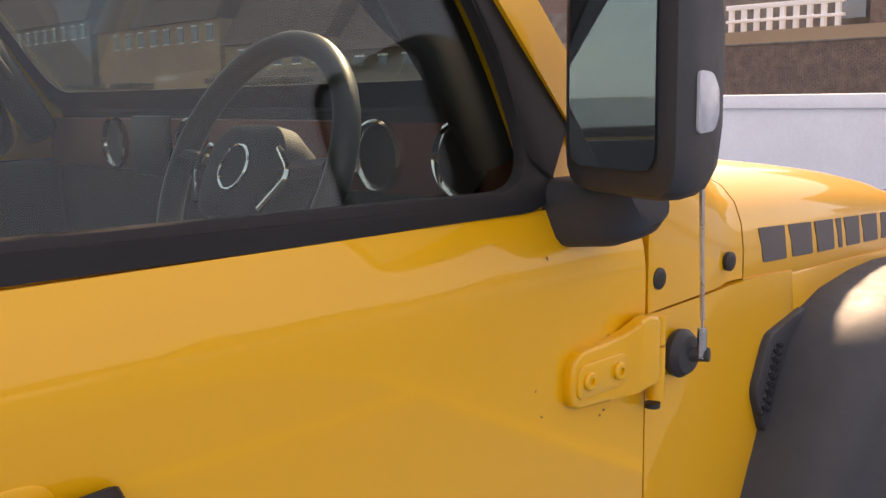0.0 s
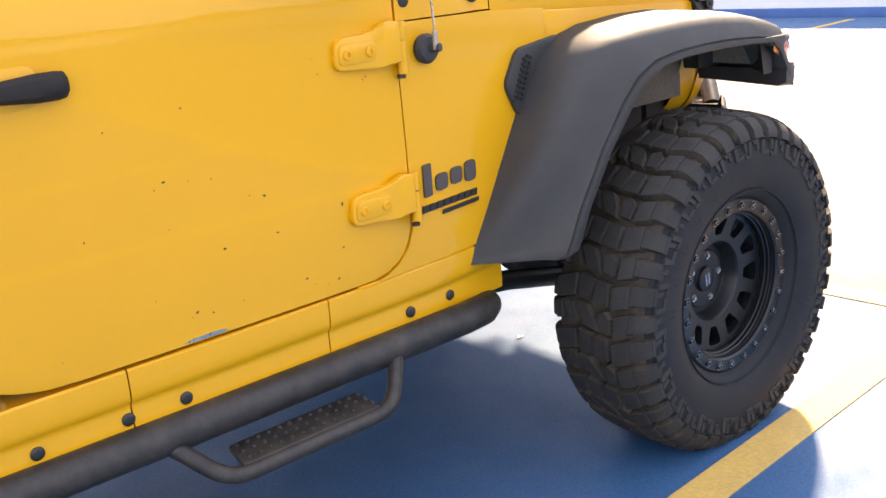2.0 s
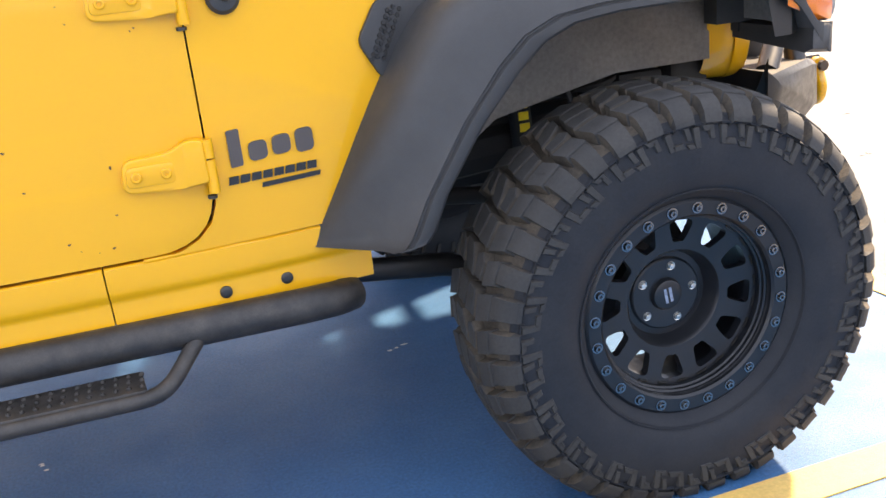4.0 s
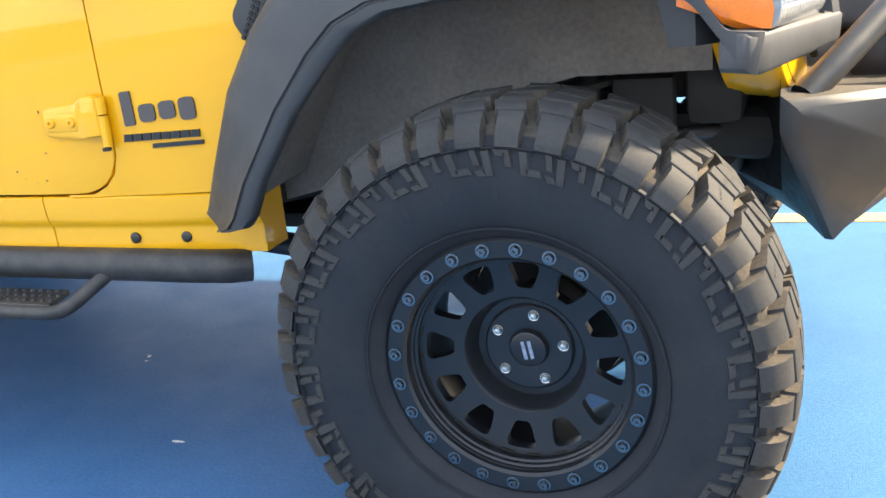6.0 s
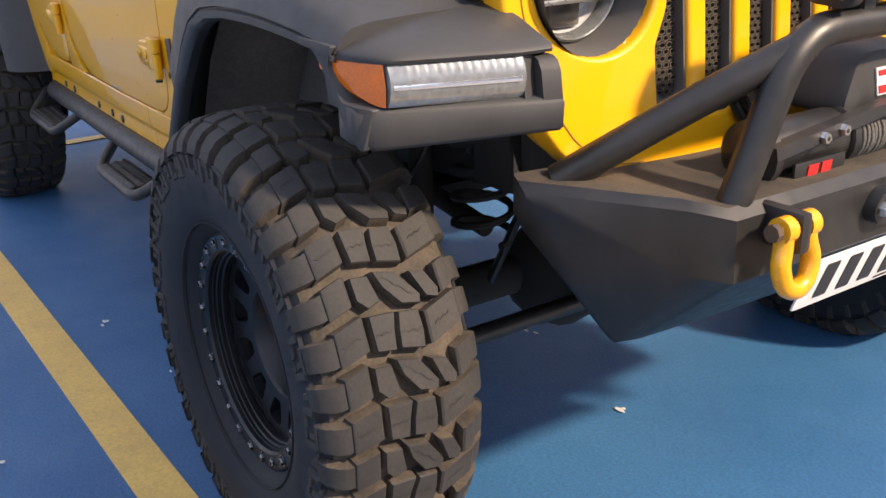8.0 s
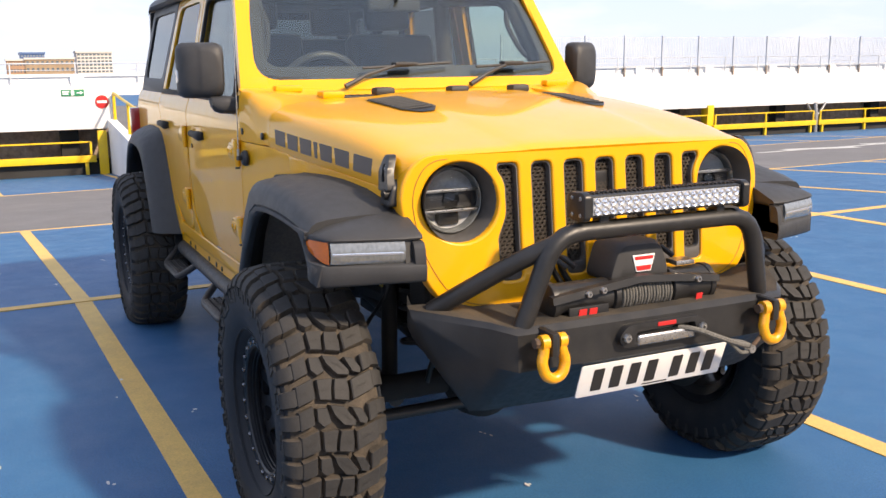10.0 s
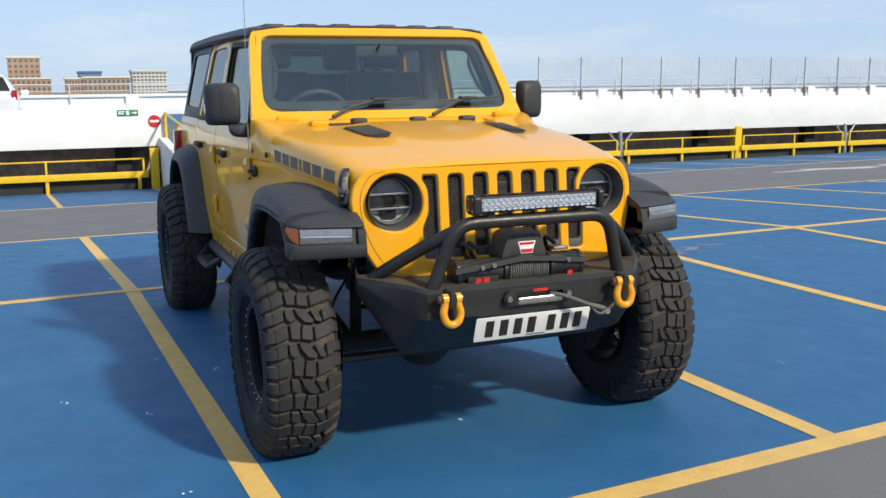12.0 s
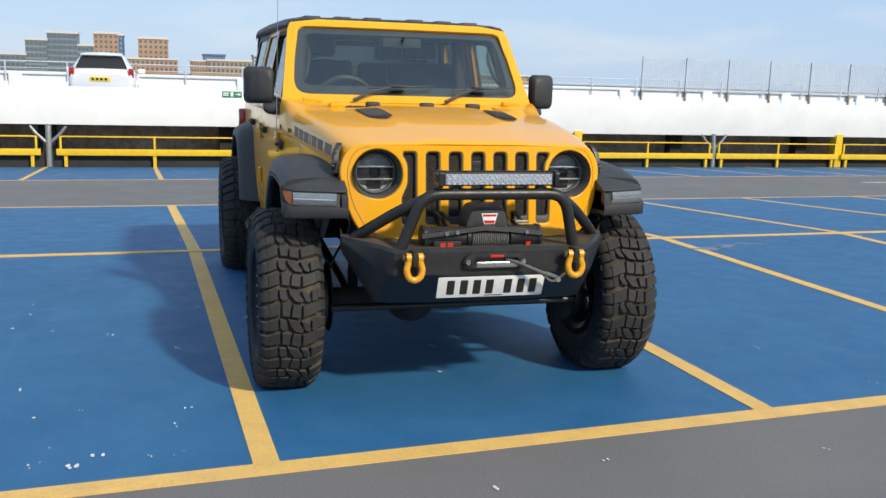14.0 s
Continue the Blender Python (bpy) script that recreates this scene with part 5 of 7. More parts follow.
cg = part("cowl_grille", box(-0.79, -0.71, -0.46, -0.12, 1.366, 1.374, 0.003), M_PLASTIC, suv, "black slotted cowl grille")
for k in range(10):
    y = -0.45 + 0.033 * k
    part("slat", box(-0.785, -0.715, y, y + 0.018, 1.372, 1.378), M_PLASTIC, cg)


def ws_map(u, v, d):
    return Vector((-0.887 - 0.735 * (v - 1.425) - d * 0.8 - 0.05 * (abs(u) / 0.75) ** 2, u, v - d * 0.55))


wf = sheet(rounded([(-0.782, 1.395), (0.782, 1.395), (0.704, 1.888), (-0.704, 1.888)], [0.02, 0.02, 0.075, 0.075], 6),
           [rounded([(-0.714, 1.438), (0.714, 1.438), (0.662, 1.846), (-0.662, 1.846)], [0.10, 0.10, 0.07, 0.07], 7)], depth=0.05, cuts_u=span(-0.78, 0.78, 14), cuts_v=(1.45, 1.6, 1.75, 1.84), bevel=0.012, seg=3, fmap=ws_map)
wfo = part("windscreen_frame", wf, M_PAINT, suv, "yellow windscreen frame")
g = part("windscreen", sheet(rounded([(-0.72, 1.432), (0.72, 1.432), (0.668, 1.852), (-0.668, 1.852)], [0.10, 0.10, 0.07, 0.07], 7), depth=0.005, bevel=0, cuts_u=span(-0.72, 0.72, 12), fmap=lambda u, v, d: ws_map(u, v, d + 0.014)), M_GLASS, wfo, "clear laminated windscreen")
g.visible_shadow = False
band = sheet(rounded([(-0.716, 1.436), (0.716, 1.436), (0.664, 1.848), (-0.664, 1.848)], [0.10, 0.10, 0.07, 0.07], 7), [rounded([(-0.655, 1.500), (0.655, 1.500), (0.622, 1.812), (-0.622, 1.812)], 0.06, 7)], depth=0.002, bevel=0, cuts_u=span(-0.72, 0.72, 12), fmap=lambda u, v, d: ws_map(u, v, d + 0.021))
part("windscreen_border", band, M_PLASTIC, wfo, "black printed windscreen border")
for s in (-1, 1):
    part("windscreen_hinge", box(-0.865, -0.815, s * 0.615 - 0.055, s * 0.615 + 0.055, 1.392, 1.418, 0.008), M_PAINT, wfo)
for y0, y1, yp in ((-0.27, 0.14, -0.37), (0.26, 0.665, 0.195)):
    wp_ = bmesh.new()
    add_tube(wp_, [ws_map(y0, 1.472, -0.016), ws_map((y0 + y1) / 2, 1.478, -0.022), ws_map(y1, 1.492, -0.016)], 0.0055, 6)
    add_tube(wp_, [ws_map(yp, 1.392, -0.03), ws_map(yp + 0.10, 1.432, -0.04), ws_map((y0 + y1) / 2 - 0.02, 1.482, -0.034)], [0.011, 0.007, 0.006], 8)
    add_box(wp_, -0.025, 0.025, -0.05, 0.05, -0.007, 0.007, 0.004, m=Matrix.Translation(ws_map((y0 + y1) / 2 - 0.02, 1.481, -0.028)))
    part("wiper", wp_, M_PLASTIC, suv, "black windscreen wiper")

# ---- roof ----
bm = bmesh.new()
sec = [(-0.712, 1.862), (-0.706, 1.885), (-0.685, 1.902), (-0.62, 1.914), (-0.4, 1.921), (0, 1.924), (0.4, 1.921), (0.62, 1.914), (0.685, 1.902), (0.706, 1.885), (0.712, 1.862)]
rings = []
for x, dz, k in ((-1.252, -0.026, 0.985), (-1.275, -0.019, 1.0), (-1.36, -0.013, 1.0), (-1.6, -0.004, 1.0), (-2.6, 0.004, 1.0), (-3.4, -0.004, 1.0), (-3.52, -0.015, 0.99), (-3.58, -0.05, 0.98)):
    rings.append([(x, y * k, z + dz) for y, z in sec] + [(x, 0.70 * k, 1.845), (x, -0.70 * k, 1.845)])
add_rings(bm, rings)
roof = part("hardtop_roof", bm, M_ROOF, suv, "black moulded hardtop roof")
for y in (-0.54, -0.345, -0.15, 0.13, 0.32, 0.50):
    part("roof_rib", box(-3.3, -1.37, y - 0.055, y + 0.055, 1.885, 1.9215 - abs(y) * 0.012, 0.012, 3), M_ROOF, roof)
part("rear_wall", box(-3.66, -3.58, -0.70, 0.70, 0.72, 1.33, 0.02), M_PAINT, suv)
rwf = part("rear_window_frame", sheet(rounded([(-0.70, 1.332), (0.70, 1.332), (0.68, 1.86), (-0.68, 1.86)], 0.03), [rounded([(-0.60, 1.40), (0.60, 1.40), (0.57, 1.80), (-0.57, 1.80)], 0.06)], depth=0.05, bevel=0.006, fmap=lambda u, v, d: Vector((-3.65 + d, u, v))), M_ROOF, suv)
g = part("rear_window", sheet(rounded([(-0.605, 1.395), (0.605, 1.395), (0.575, 1.805), (-0.575, 1.805)], 0.06), depth=0.004, bevel=0, fmap=lambda u, v, d: Vector((-3.63 + d, u, v))), M_DARKGLASS, rwf, "tinted rear window")
g.visible_shadow = False
bm = bmesh.new()
add_lathe(bm, [(0.0, 0.0), (0.41, 0.0), (0.44, 0.05), (0.44, 0.22), (0.40, 0.27), (0.0, 0.27)], 40, "x", (-3.95, 0.05, 1.10))
part("spare_tyre", bm, M_RUBBER, suv, "spare mud tyre on the tailgate")

# ---- grille ----
def grille_map(u, v, d):
    a = abs(u) / 0.65
    lean = 0.10 * (v - 0.9)
    return Vector((0.455 - 0.055 * a ** 3 - lean - d, u, v))


def slot_outline(k, m=0.0, low=0.0):
    """Outline of slot k, shrunk by m; the outermost two give way to the headlamps."""
    c, w = k * 0.1125 + 0.002, 0.069 / 2 - m
    b, t, r = 0.862 + m + low, 1.207 - m, 0.022 - m * 0.5
    if abs(k) < 3:
        return rounded([(c - w, b), (c + w, b), (c + w, t), (c - w, t)], r)
    e = math.copysign(1, k)
    q = (0.010 - m) * e
    return rounded([(c - w * e, b), (c + w * e, b), (c + w * e + 0.004 * e, 0.99), (c + q, 1.055), (c + q, 1.150), (c + w * e, 1.190 - m), (c + (w - 0.004) * e, t), (c - w * e, t)], [0.02, 0.02, 0.01, 0.02, 0.03, 0.008, 0.008, 0.02])


lamp_y, lamp_z = 0.485, 1.100
outer = rounded([(-0.545, 0.782), (0.545, 0.782), (0.640, 0.95), (0.668, 1.14), (0.605, 1.240), (-0.605, 1.240), (-0.668, 1.14), (-0.640, 0.95)], [0.10, 0.10, 0.12, 0.06, 0.09, 0.09, 0.06, 0.12], 6)
seam = rounded([(-0.515, 0.800), (0.515, 0.800), (0.612, 0.97), (0.632, 1.13), (0.580, 1.226), (-0.580, 1.226), (-0.632, 1.13), (-0.612, 0.97)], [0.10, 0.10, 0.12, 0.08, 0.09, 0.09, 0.08, 0.12], 6)


def shrink(loop, k):
    return [(u * k, 1.0 + (v - 1.0) * k) for u, v in loop]


face = sheet(shrink(outer, 0.988), [slot_outline(k, -0.008) for k in range(-3, 4)] + [circle(q * lamp_y, lamp_z, 0.1245, 36) for q in (-1, 1)], depth=0, cuts_u=span(-0.65, 0.65, 20), cuts_v=(0.9, 1.0, 1.1, 1.16), fmap=grille_map)
for k in range(-3, 4):
    add_rings(face, [[grille_map(u, v, d) for u, v in slot_outline(k, m)] for m, d in ((-0.0105, 0.0002), (-0.008, 0.0), (-0.0045, 0.0009), (-0.0018, 0.0032), (-0.0003, 0.0070), (0.0, 0.012), (0.0, 0.045))], caps=False)
for q in (-1, 1):
    add_rings(face, [[grille_map(u, v, d) for u, v in circle(q * lamp_y, lamp_z, r, 36)] for r, d in ((0.127, 0.0002), (0.1245, 0.0), (0.1208, 0.0012), (0.1180, 0.0036), (0.1165, 0.0075), (0.116, 0.013), (0.116, 0.045))], caps=False)
add_rings(face, [[grille_map(u, v, d) for u, v in shrink(outer, k)] for k, d in ((0.984, 0.0002), (0.988, 0.0), (0.9945, 0.0016), (0.9985, 0.0055), (1.0, 0.011), (1.0, 0.045))], caps=False)
bmesh.ops.recalc_face_normals(face, faces=face.faces)
gr = part("grille", face, M_PAINT, suv, "yellow seven-slot grille panel")
part("grille_backing", sheet(rounded([(-0.50, 0.80), (0.50, 0.80), (0.60, 0.95), (0.64, 1.13), (0.58, 1.205), (-0.58, 1.205), (-0.64, 1.13), (-0.60, 0.95)], 0.05), [circle(q * lamp_y, lamp_z, 0.104, 32) for q in (-1, 1)], depth=0.01, bevel=0, cuts_u=span(-0.64, 0.64, 12), fmap=lambda u, v, d: grille_map(u, v, d + 0.085)), M_DARK, gr)
bm = bmesh.new()
add_rings(bm, [[grille_map(u * k, 1.0 + (v - 1.0) * k, d) for u, v in outer] for k, d in ((0.992, 0.040), (0.985, 0.07), (0.965, 0.115))], caps=False)
part("grille_return", bm, M_PAINT, gr)
# pressed line round the face, its shade painted as a thin brown line
bm = bmesh.new()
add_tube(bm, [grille_map(u, v, 0.0) for u, v in seam + seam[:1]], 0.0015, 5)
part("grille_seam", bm, M_SEAM, gr, "thin brown line painted as the shade of a pressed crease")
for k in range(-3, 4):
    c = k * 0.1125 + 0.002
    inset = sheet(slot_outline(k, -0.0015), [slot_outline(k, 0.0045, 0.030)], depth=0.03, bevel=0.002, cuts_v=(1.0, 1.13), fmap=lambda u, v, d: grille_map(u, v, d + 0.0085))
    part("slot_insert", inset, M_BEZEL, gr, "dark grey grille insert")
    bm = bmesh.new()
    for r in range(26):
        for q in range(4):
            y, z = c - 0.024 + 0.016 * q + (0.008 if r % 2 else 0), 0.905 + 0.0115 * r
            p = grille_map(y, z, 0.027)
            pts = [p + Vector((0, 0.0085 * math.cos(math.pi / 3 * i + 0.52), 0.0068 * math.sin(math.pi / 3 * i + 0.52))) for i in range(6)]
            inn = [p + Vector((0, 0.0062 * math.cos(math.pi / 3 * i + 0.52), 0.0046 * math.sin(math.pi / 3 * i + 0.52))) for i in range(6)]
            a, b = [bm.verts.new(t) for t in pts], [bm.verts.new(t) for t in inn]
            b2 = [bm.verts.new(t - Vector((0.008, 0, 0))) for t in inn]
            for i in range(6):
                j = (i + 1) % 6
                bm.faces.new((a[i], a[j], b[j], b[i]))
                bm.faces.new((b[i], b[j], b2[j], b2[i]))
    part("mesh_screen", bm, M_GRILLE, gr, "black honeycomb grille mesh")
part("camera_housing", box(0.36, 0.405, -0.026, 0.03, 1.085, 1.165, 0.008), M_BLACK, gr, "small black sensor housing in the middle slot")
# headlamps
for s in (-1, 1):
    c = (0.408, s * lamp_y, lamp_z)
    bm = bmesh.new()
    add_lathe(bm, [(0.118, 0.006), (0.114, -0.004), (0.108, -0.030), (0.103, -0.062), (0.098, -0.080)], 40, "x", c)
    hl = part("headlamp", bm, M_BEZEL, gr, "round headlamp deep in a dark grey bezel")
    bm = bmesh.new()
    add_lathe(bm, [(0.0, -0.118), (0.04, -0.114), (0.07, -0.102), (0.090, -0.080), (0.098, -0.066)], 40, "x", c)
    part("reflector", bm, M_REFLECTOR, hl, "bright bowl reflector")
    bm = bmesh.new()
    add_box(bm, -0.112, -0.070, -0.088, 0.088, -0.026, 0.026, 0.008, m=Matrix.Translation(c))
    add_box(bm, -0.108, -0.078, -0.034, 0.034, -0.078, -0.026, 0.010, m=Matrix.Translation(c))
    part("lamp_unit", bm, M_BLACK, hl, "black projector carrier")
    for z in (0.029, -0.031):
        part("lamp_bar", box(-0.074, -0.056, -0.089, 0.089, z - 0.0045, z + 0.0045, 0.003, m=Matrix.Translation(c)), M_STEEL, hl)
    bm = bmesh.new()
    add_lathe(bm, [(0.086, -0.088), (0.091, -0.058), (0.095, -0.054), (0.100, -0.060), (0.102, -0.088)], 40, "x", c)
    part("lamp_rim", bm, M_DRL, hl, "pale grey lamp rim")
    bm = bmesh.new()
    add_lathe(bm, [(0.0, -0.050), (0.014, -0.053), (0.026, -0.062), (0.030, -0.080)], 24, "x", c)
    part("projector", bm, M_DARKGLASS, hl, "dark projector lens")
    bm = bmesh.new()
    add_lathe(bm, [(0.0, -0.030), (0.05, -0.034), (0.085, -0.046), (0.096, -0.058)], 40, "x", c)
    g = part("lamp_lens", bm, M_LENS, hl, "clear headlamp lens")
    g.visible_shadow = False

# ---- front bumper ----
bm = bmesh.new()
def bump_sec(y, xf, zt, zb, xb, x_back):
    zm = zt - (zt - zb) * 0.40
    return [(x_back, y, zt + 0.012), (xf - 0.018, y, zt + 0.004), (xf, y, zt - 0.012), (xf + 0.004, y, zm), (xb, y, zb), (xb - 0.015, y, zb + 0.002), (x_back, y, zb + 0.10)]
secs = [(-0.664, 0.446, 0.806, 0.752, 0.432, 0.418), (-0.652, 0.466, 0.806, 0.722, 0.440, 0.415), (-0.518, 0.656, 0.800, 0.510, 0.514, 0.42), (-0.468, 0.708, 0.788, 0.504, 0.520, 0.40), (-0.26, 0.710, 0.788, 0.500, 0.528, 0.30), (0, 0.711, 0.788, 0.498, 0.530, 0.30)]
rings = [bump_sec(*q) for q in secs]
rings += [[(x, -y, z) for x, y, z in r] for r in rings[-2::-1]]
add_rings(bm, rings)
bmesh.ops.bevel(bm, geom=[e for e in bm.edges if e.calc_face_angle(0) > 0.35], offset=0.006, segments=2, affect="EDGES", clamp_overlap=True)
bump = part("front_bumper", bm, M_BLACK, suv, "black steel winch bumper with angled wings", sharp=30)
bump.data.materials.append(M_DUSTY_STEEL)
for f in bump.data.polygons:
    f.material_index = 1 if f.normal.z > 0.8 else 0
hb = bmesh.new()
add_tube(hb, [(0.668, -0.436, 0.775), (0.684, -0.338, 1.038), (0.684, 0.350, 1.038), (0.668, 0.414, 0.775)], 0.027, 16, bend=0.085)
part("bull_bar", hb, M_BLACK, bump, "black tubular hoop over the bumper")
for s in (-1, 1):
    part("bull_bar_stay", tube([(0.455, s * 0.605, 0.805), (0.52, s * 0.545, 0.862), (0.620, s * 0.43, 0.955), (0.682, s * 0.335 + 0.006, 1.013)], 0.0265, 16, bend=0.1), M_BLACK, bump)
    # shackle tab and bow shackle
    part("shackle_tab", box(0.66, 0.775, s * 0.388 - 0.013, s * 0.388 + 0.013, 0.722, 0.790, 0.012), M_BLACK, bump)
    sh = bmesh.new()
    yc = s * 0.388
    add_tube(sh, [(0.752, yc - 0.027, 0.772), (0.755, yc - 0.027, 0.738), (0.760, yc - 0.038, 0.708), (0.763, yc - 0.026, 0.672), (0.764, yc, 0.660), (0.763, yc + 0.026, 0.672), (0.760, yc + 0.038, 0.708), (0.755, yc + 0.027, 0.738), (0.752, yc + 0.027, 0.772)], 0.0155, 12, bend=0.03)
    for q in (-1, 1):
        add_lathe(sh, [(0.0, -0.013), (0.021, -0.011), (0.021, 0.011), (0.0, 0.013)], 16, "y", (0.752, yc + q * 0.027, 0.763))
    bow = part("bow_shackle", sh, M_SHACKLE, bump, "yellow bow recovery shackle")
    pin = bmesh.new()
    add_tube(pin, [(0.752, yc - 0.052, 0.763), (0.752, yc + 0.050, 0.763)], 0.010, 10)
    add_tube(pin, [(0.752, yc - 0.056, 0.763), (0.752, yc - 0.044, 0.763)], 0.0145, 8)
    part("shackle_pin", pin, M_RUST, bow, "rusty shackle pin")
# plate with plain bars
bm = sheet(rounded([(-0.26, -0.0555), (0.26, -0.0555), (0.26, 0.0555), (-0.26, 0.0555)], 0.008), depth=0.004, bevel=0.001, fmap=lambda u, v, d: Vector((0.690 + v * 0.32 - d, u, 0.606 + v * 0.94)))
pl = part("number_plate", bm, M_PLATE, bump, "white reflective plate with black bars")
for y in (-0.197, -0.133, -0.070, -0.008, 0.082, 0.146, 0.205):
    bm = sheet(rounded([(y - 0.018, -0.038), (y + 0.018, -0.038), (y + 0.018, 0.038), (y - 0.018, 0.038)], 0.004), depth=0.001, bevel=0, fmap=lambda u, v, d: Vector((0.6915 + v * 0.32 - d, u, 0.606 + v * 0.94)))
    part("bar", bm, M_INK, pl)
part("bar", sheet([(-0.03, -0.049), (0.06, -0.049), (0.06, -0.045), (-0.03, -0.045)], depth=0.001, bevel=0, fmap=lambda u, v, d: Vector((0.6915 + v * 0.32 - d, u, 0.606 + v * 0.94))), M_INK, pl)
# winch
WX, WZ = 0.052, -0.018
winch = part("winch", box(0.485 + WX, 0.60 + WX, -0.30, 0.24, 0.782 + WZ, 0.806 + WZ, 0.006), M_BLACK, suv, "black electric winch on the bumper")
part("motor", tube([(0.545 + WX, -0.315, 0.845 + WZ), (0.545 + WX, -0.10, 0.845 + WZ)], 0.050, 24), M_BLACK, winch)
part("gearbox", tube([(0.545 + WX, 0.115, 0.845 + WZ), (0.545 + WX, 0.245, 0.845 + WZ)], 0.054, 24), M_BLACK, winch)
for y in (-0.307, -0.100, 0.112, 0.250):
    part("end_plate", lathe([(0.0, -0.013), (0.050, -0.013), (0.058, -0.008), (0.058, 0.008), (0.050, 0.013), (0.0, 0.013)], 20, "y", (0.545 + WX, y, 0.845 + WZ)), M_BLACK, winch)
bm = bmesh.new()
add_rings(bm, [[(0.600 + WX + dx, y, 0.897 + WZ - 0.034 * abs(y + 0.01) / 0.3 + dz) for dx, dz in ((-0.012, 0.012), (0.010, 0.010), (0.014, -0.010), (-0.010, -0.014))] for y in (-0.33, -0.2, -0.03, 0.1, 0.26)])
part("tie_bar", bm, M_BLACK, winch, "black tie bar with bolts")
for y in (-0.215, -0.165, 0.175):
    bm = bmesh.new()
    bolt_head(bm, (0.613 + WX, y, 0.894 + WZ - 0.034 * abs(y + 0.01) / 0.3), 0.011, 0.009, 0, 1, 6)
    part("bolt", bm, M_STEEL, winch)
cov = bmesh.new()
add_rings(cov, [[(x, y + 0.018, z - 0.024) for y, z in rounded([(-0.140 + a, 0.885), (0.092 - a, 0.885), (0.058 - a, 1.003 - b), (-0.104 + a, 1.003 - b)], 0.035, 5)] for x, a, b in ((0.49, 0.015, 0.015), (0.505, 0.0, 0.0), (0.600, 0.0, 0.0), (0.622, 0.008, 0.010), (0.628, 0.03, 0.03))])
part("control_box", cov, M_PLASTIC, winch, "black winch control box")
part("label", sheet([(-0.040, 0.940), (0.040, 0.940), (0.026, 0.890), (-0.026, 0.890)], depth=0.003, bevel=0.0005, fmap=lambda u, v, d: Vector((0.6315 - d, u, v))), M_WHITE, winch, "white edged red trapezoid label")
part("label_band", sheet([(-0.034, 0.936), (0.034, 0.936), (0.031, 0.926), (-0.031, 0.926)], depth=0.002, bevel=0, fmap=lambda u, v, d: Vector((0.6330 - d, u, v))), M_RED, winch)
part("label_band", sheet([(-0.028, 0.908), (0.028, 0.908), (0.023, 0.894), (-0.023, 0.894)], depth=0.002, bevel=0, fmap=lambda u, v, d: Vector((0.6330 - d, u, v))), M_RED, winch)
bm = bmesh.new()
for k in range(17):
    add_lathe(bm, [(0.044, -0.0058), (0.050, -0.003), (0.0515, 0), (0.050, 0.003), (0.044, 0.0058)], 20, "y", (0.552 + WX + 0.001 * (k % 3), -0.080 + 0.0105 * k, 0.842 + WZ + 0.002 * (k % 2)))
part("rope_drum", bm, M_ROPE, winch, "grey synthetic rope on the drum")
part("badge_plate", box(0.600 + WX, 0.6085 + WX, -0.275, -0.140, 0.776 + WZ, 0.836 + WZ, 0.006), M_BLACK, winch)
for y, w_ in ((-0.231, 0.030), (-0.196, 0.030), (0.185, 0.026)):
    bm = sheet([(y - w_ / 2, 0.806 + WZ), (y + w_ / 2 - 0.004, 0.806 + WZ), (y + w_ / 2, 0.828 + WZ), (y - w_ / 2 + 0.004, 0.828 + WZ)], depth=0.003, bevel=0, fmap=lambda u, v, d: Vector((0.611 + WX - d, u, v)))
    part("badge", bm, M_RED, winch, "small red badge")
for dy in (-0.2, -0.17, 0.12, 0.19):
    part("cable", tube([(0.53, dy, 0.90), (0.49, dy - 0.03, 0.935), (0.46, dy - 0.01, 0.89), (0.48, dy + 0.03, 0.82)], 0.009, 8, bend=0.03), M_BLACK, winch, "black winch cable")
part("clutch_lever", box(0.56, 0.615, 0.135, 0.205, 0.888, 0.904, 0.006), M_STEEL, winch)
# fairlead and rope end
fl_ = sheet(rounded([(-0.140, 0.702), (0.142, 0.702), (0.160, 0.732), (0.130, 0.766), (-0.128, 0.766), (-0.158, 0.732)], 0.02), [rounded([(-0.100, 0.714), (0.118, 0.714), (0.112, 0.750), (-0.094, 0.750)], 0.010)], depth=0.03, bevel=0.008, seg=3, fmap=lambda u, v, d: Vector((0.735 - d, u, v)))
fair = part("fairlead", fl_, M_BLACK, bump, "black hawse fairlead with a worn silver lip")
part("fairlead_lip", box(0.708, 0.7385, -0.094, 0.112, 0.702, 0.735, 0.010, 3), M_STEEL, fair, "worn bare alloy lip")
part("fairlead_badge", box(0.730, 0.738, -0.025, 0.040, 0.752, 0.764, 0.002), M_RED, fair)
for y in (-0.133, 0.135):
    bm = bmesh.new()
    bolt_head(bm, (0.736, y, 0.732), 0.014, 0.012, 0, 1, 6)
    part("fairlead_bolt", bm, M_STEEL, fair)
rp = bmesh.new()
add_tube(rp, [(0.72, 0.06, 0.735), (0.755, 0.10, 0.732), (0.762, 0.17, 0.702), (0.770, 0.235, 0.675), (0.770, 0.285, 0.660)], 0.0085, 8, bend=0.04)
add_tube(rp, [(0.764, 0.215, 0.682), (0.768, 0.26, 0.640), (0.766, 0.295, 0.640), (0.762, 0.305, 0.655), (0.764, 0.27, 0.672), (0.765, 0.22, 0.684)], 0.006, 8, bend=0.015)
rope = part("winch_rope", rp, M_ROPE, bump, "frayed grey winch rope with an eye")
part("rope_thimble", tube([(0.755, 0.300, 0.648), (0.775, 0.300, 0.648)], 0.013, 12), M_STEEL, rope)
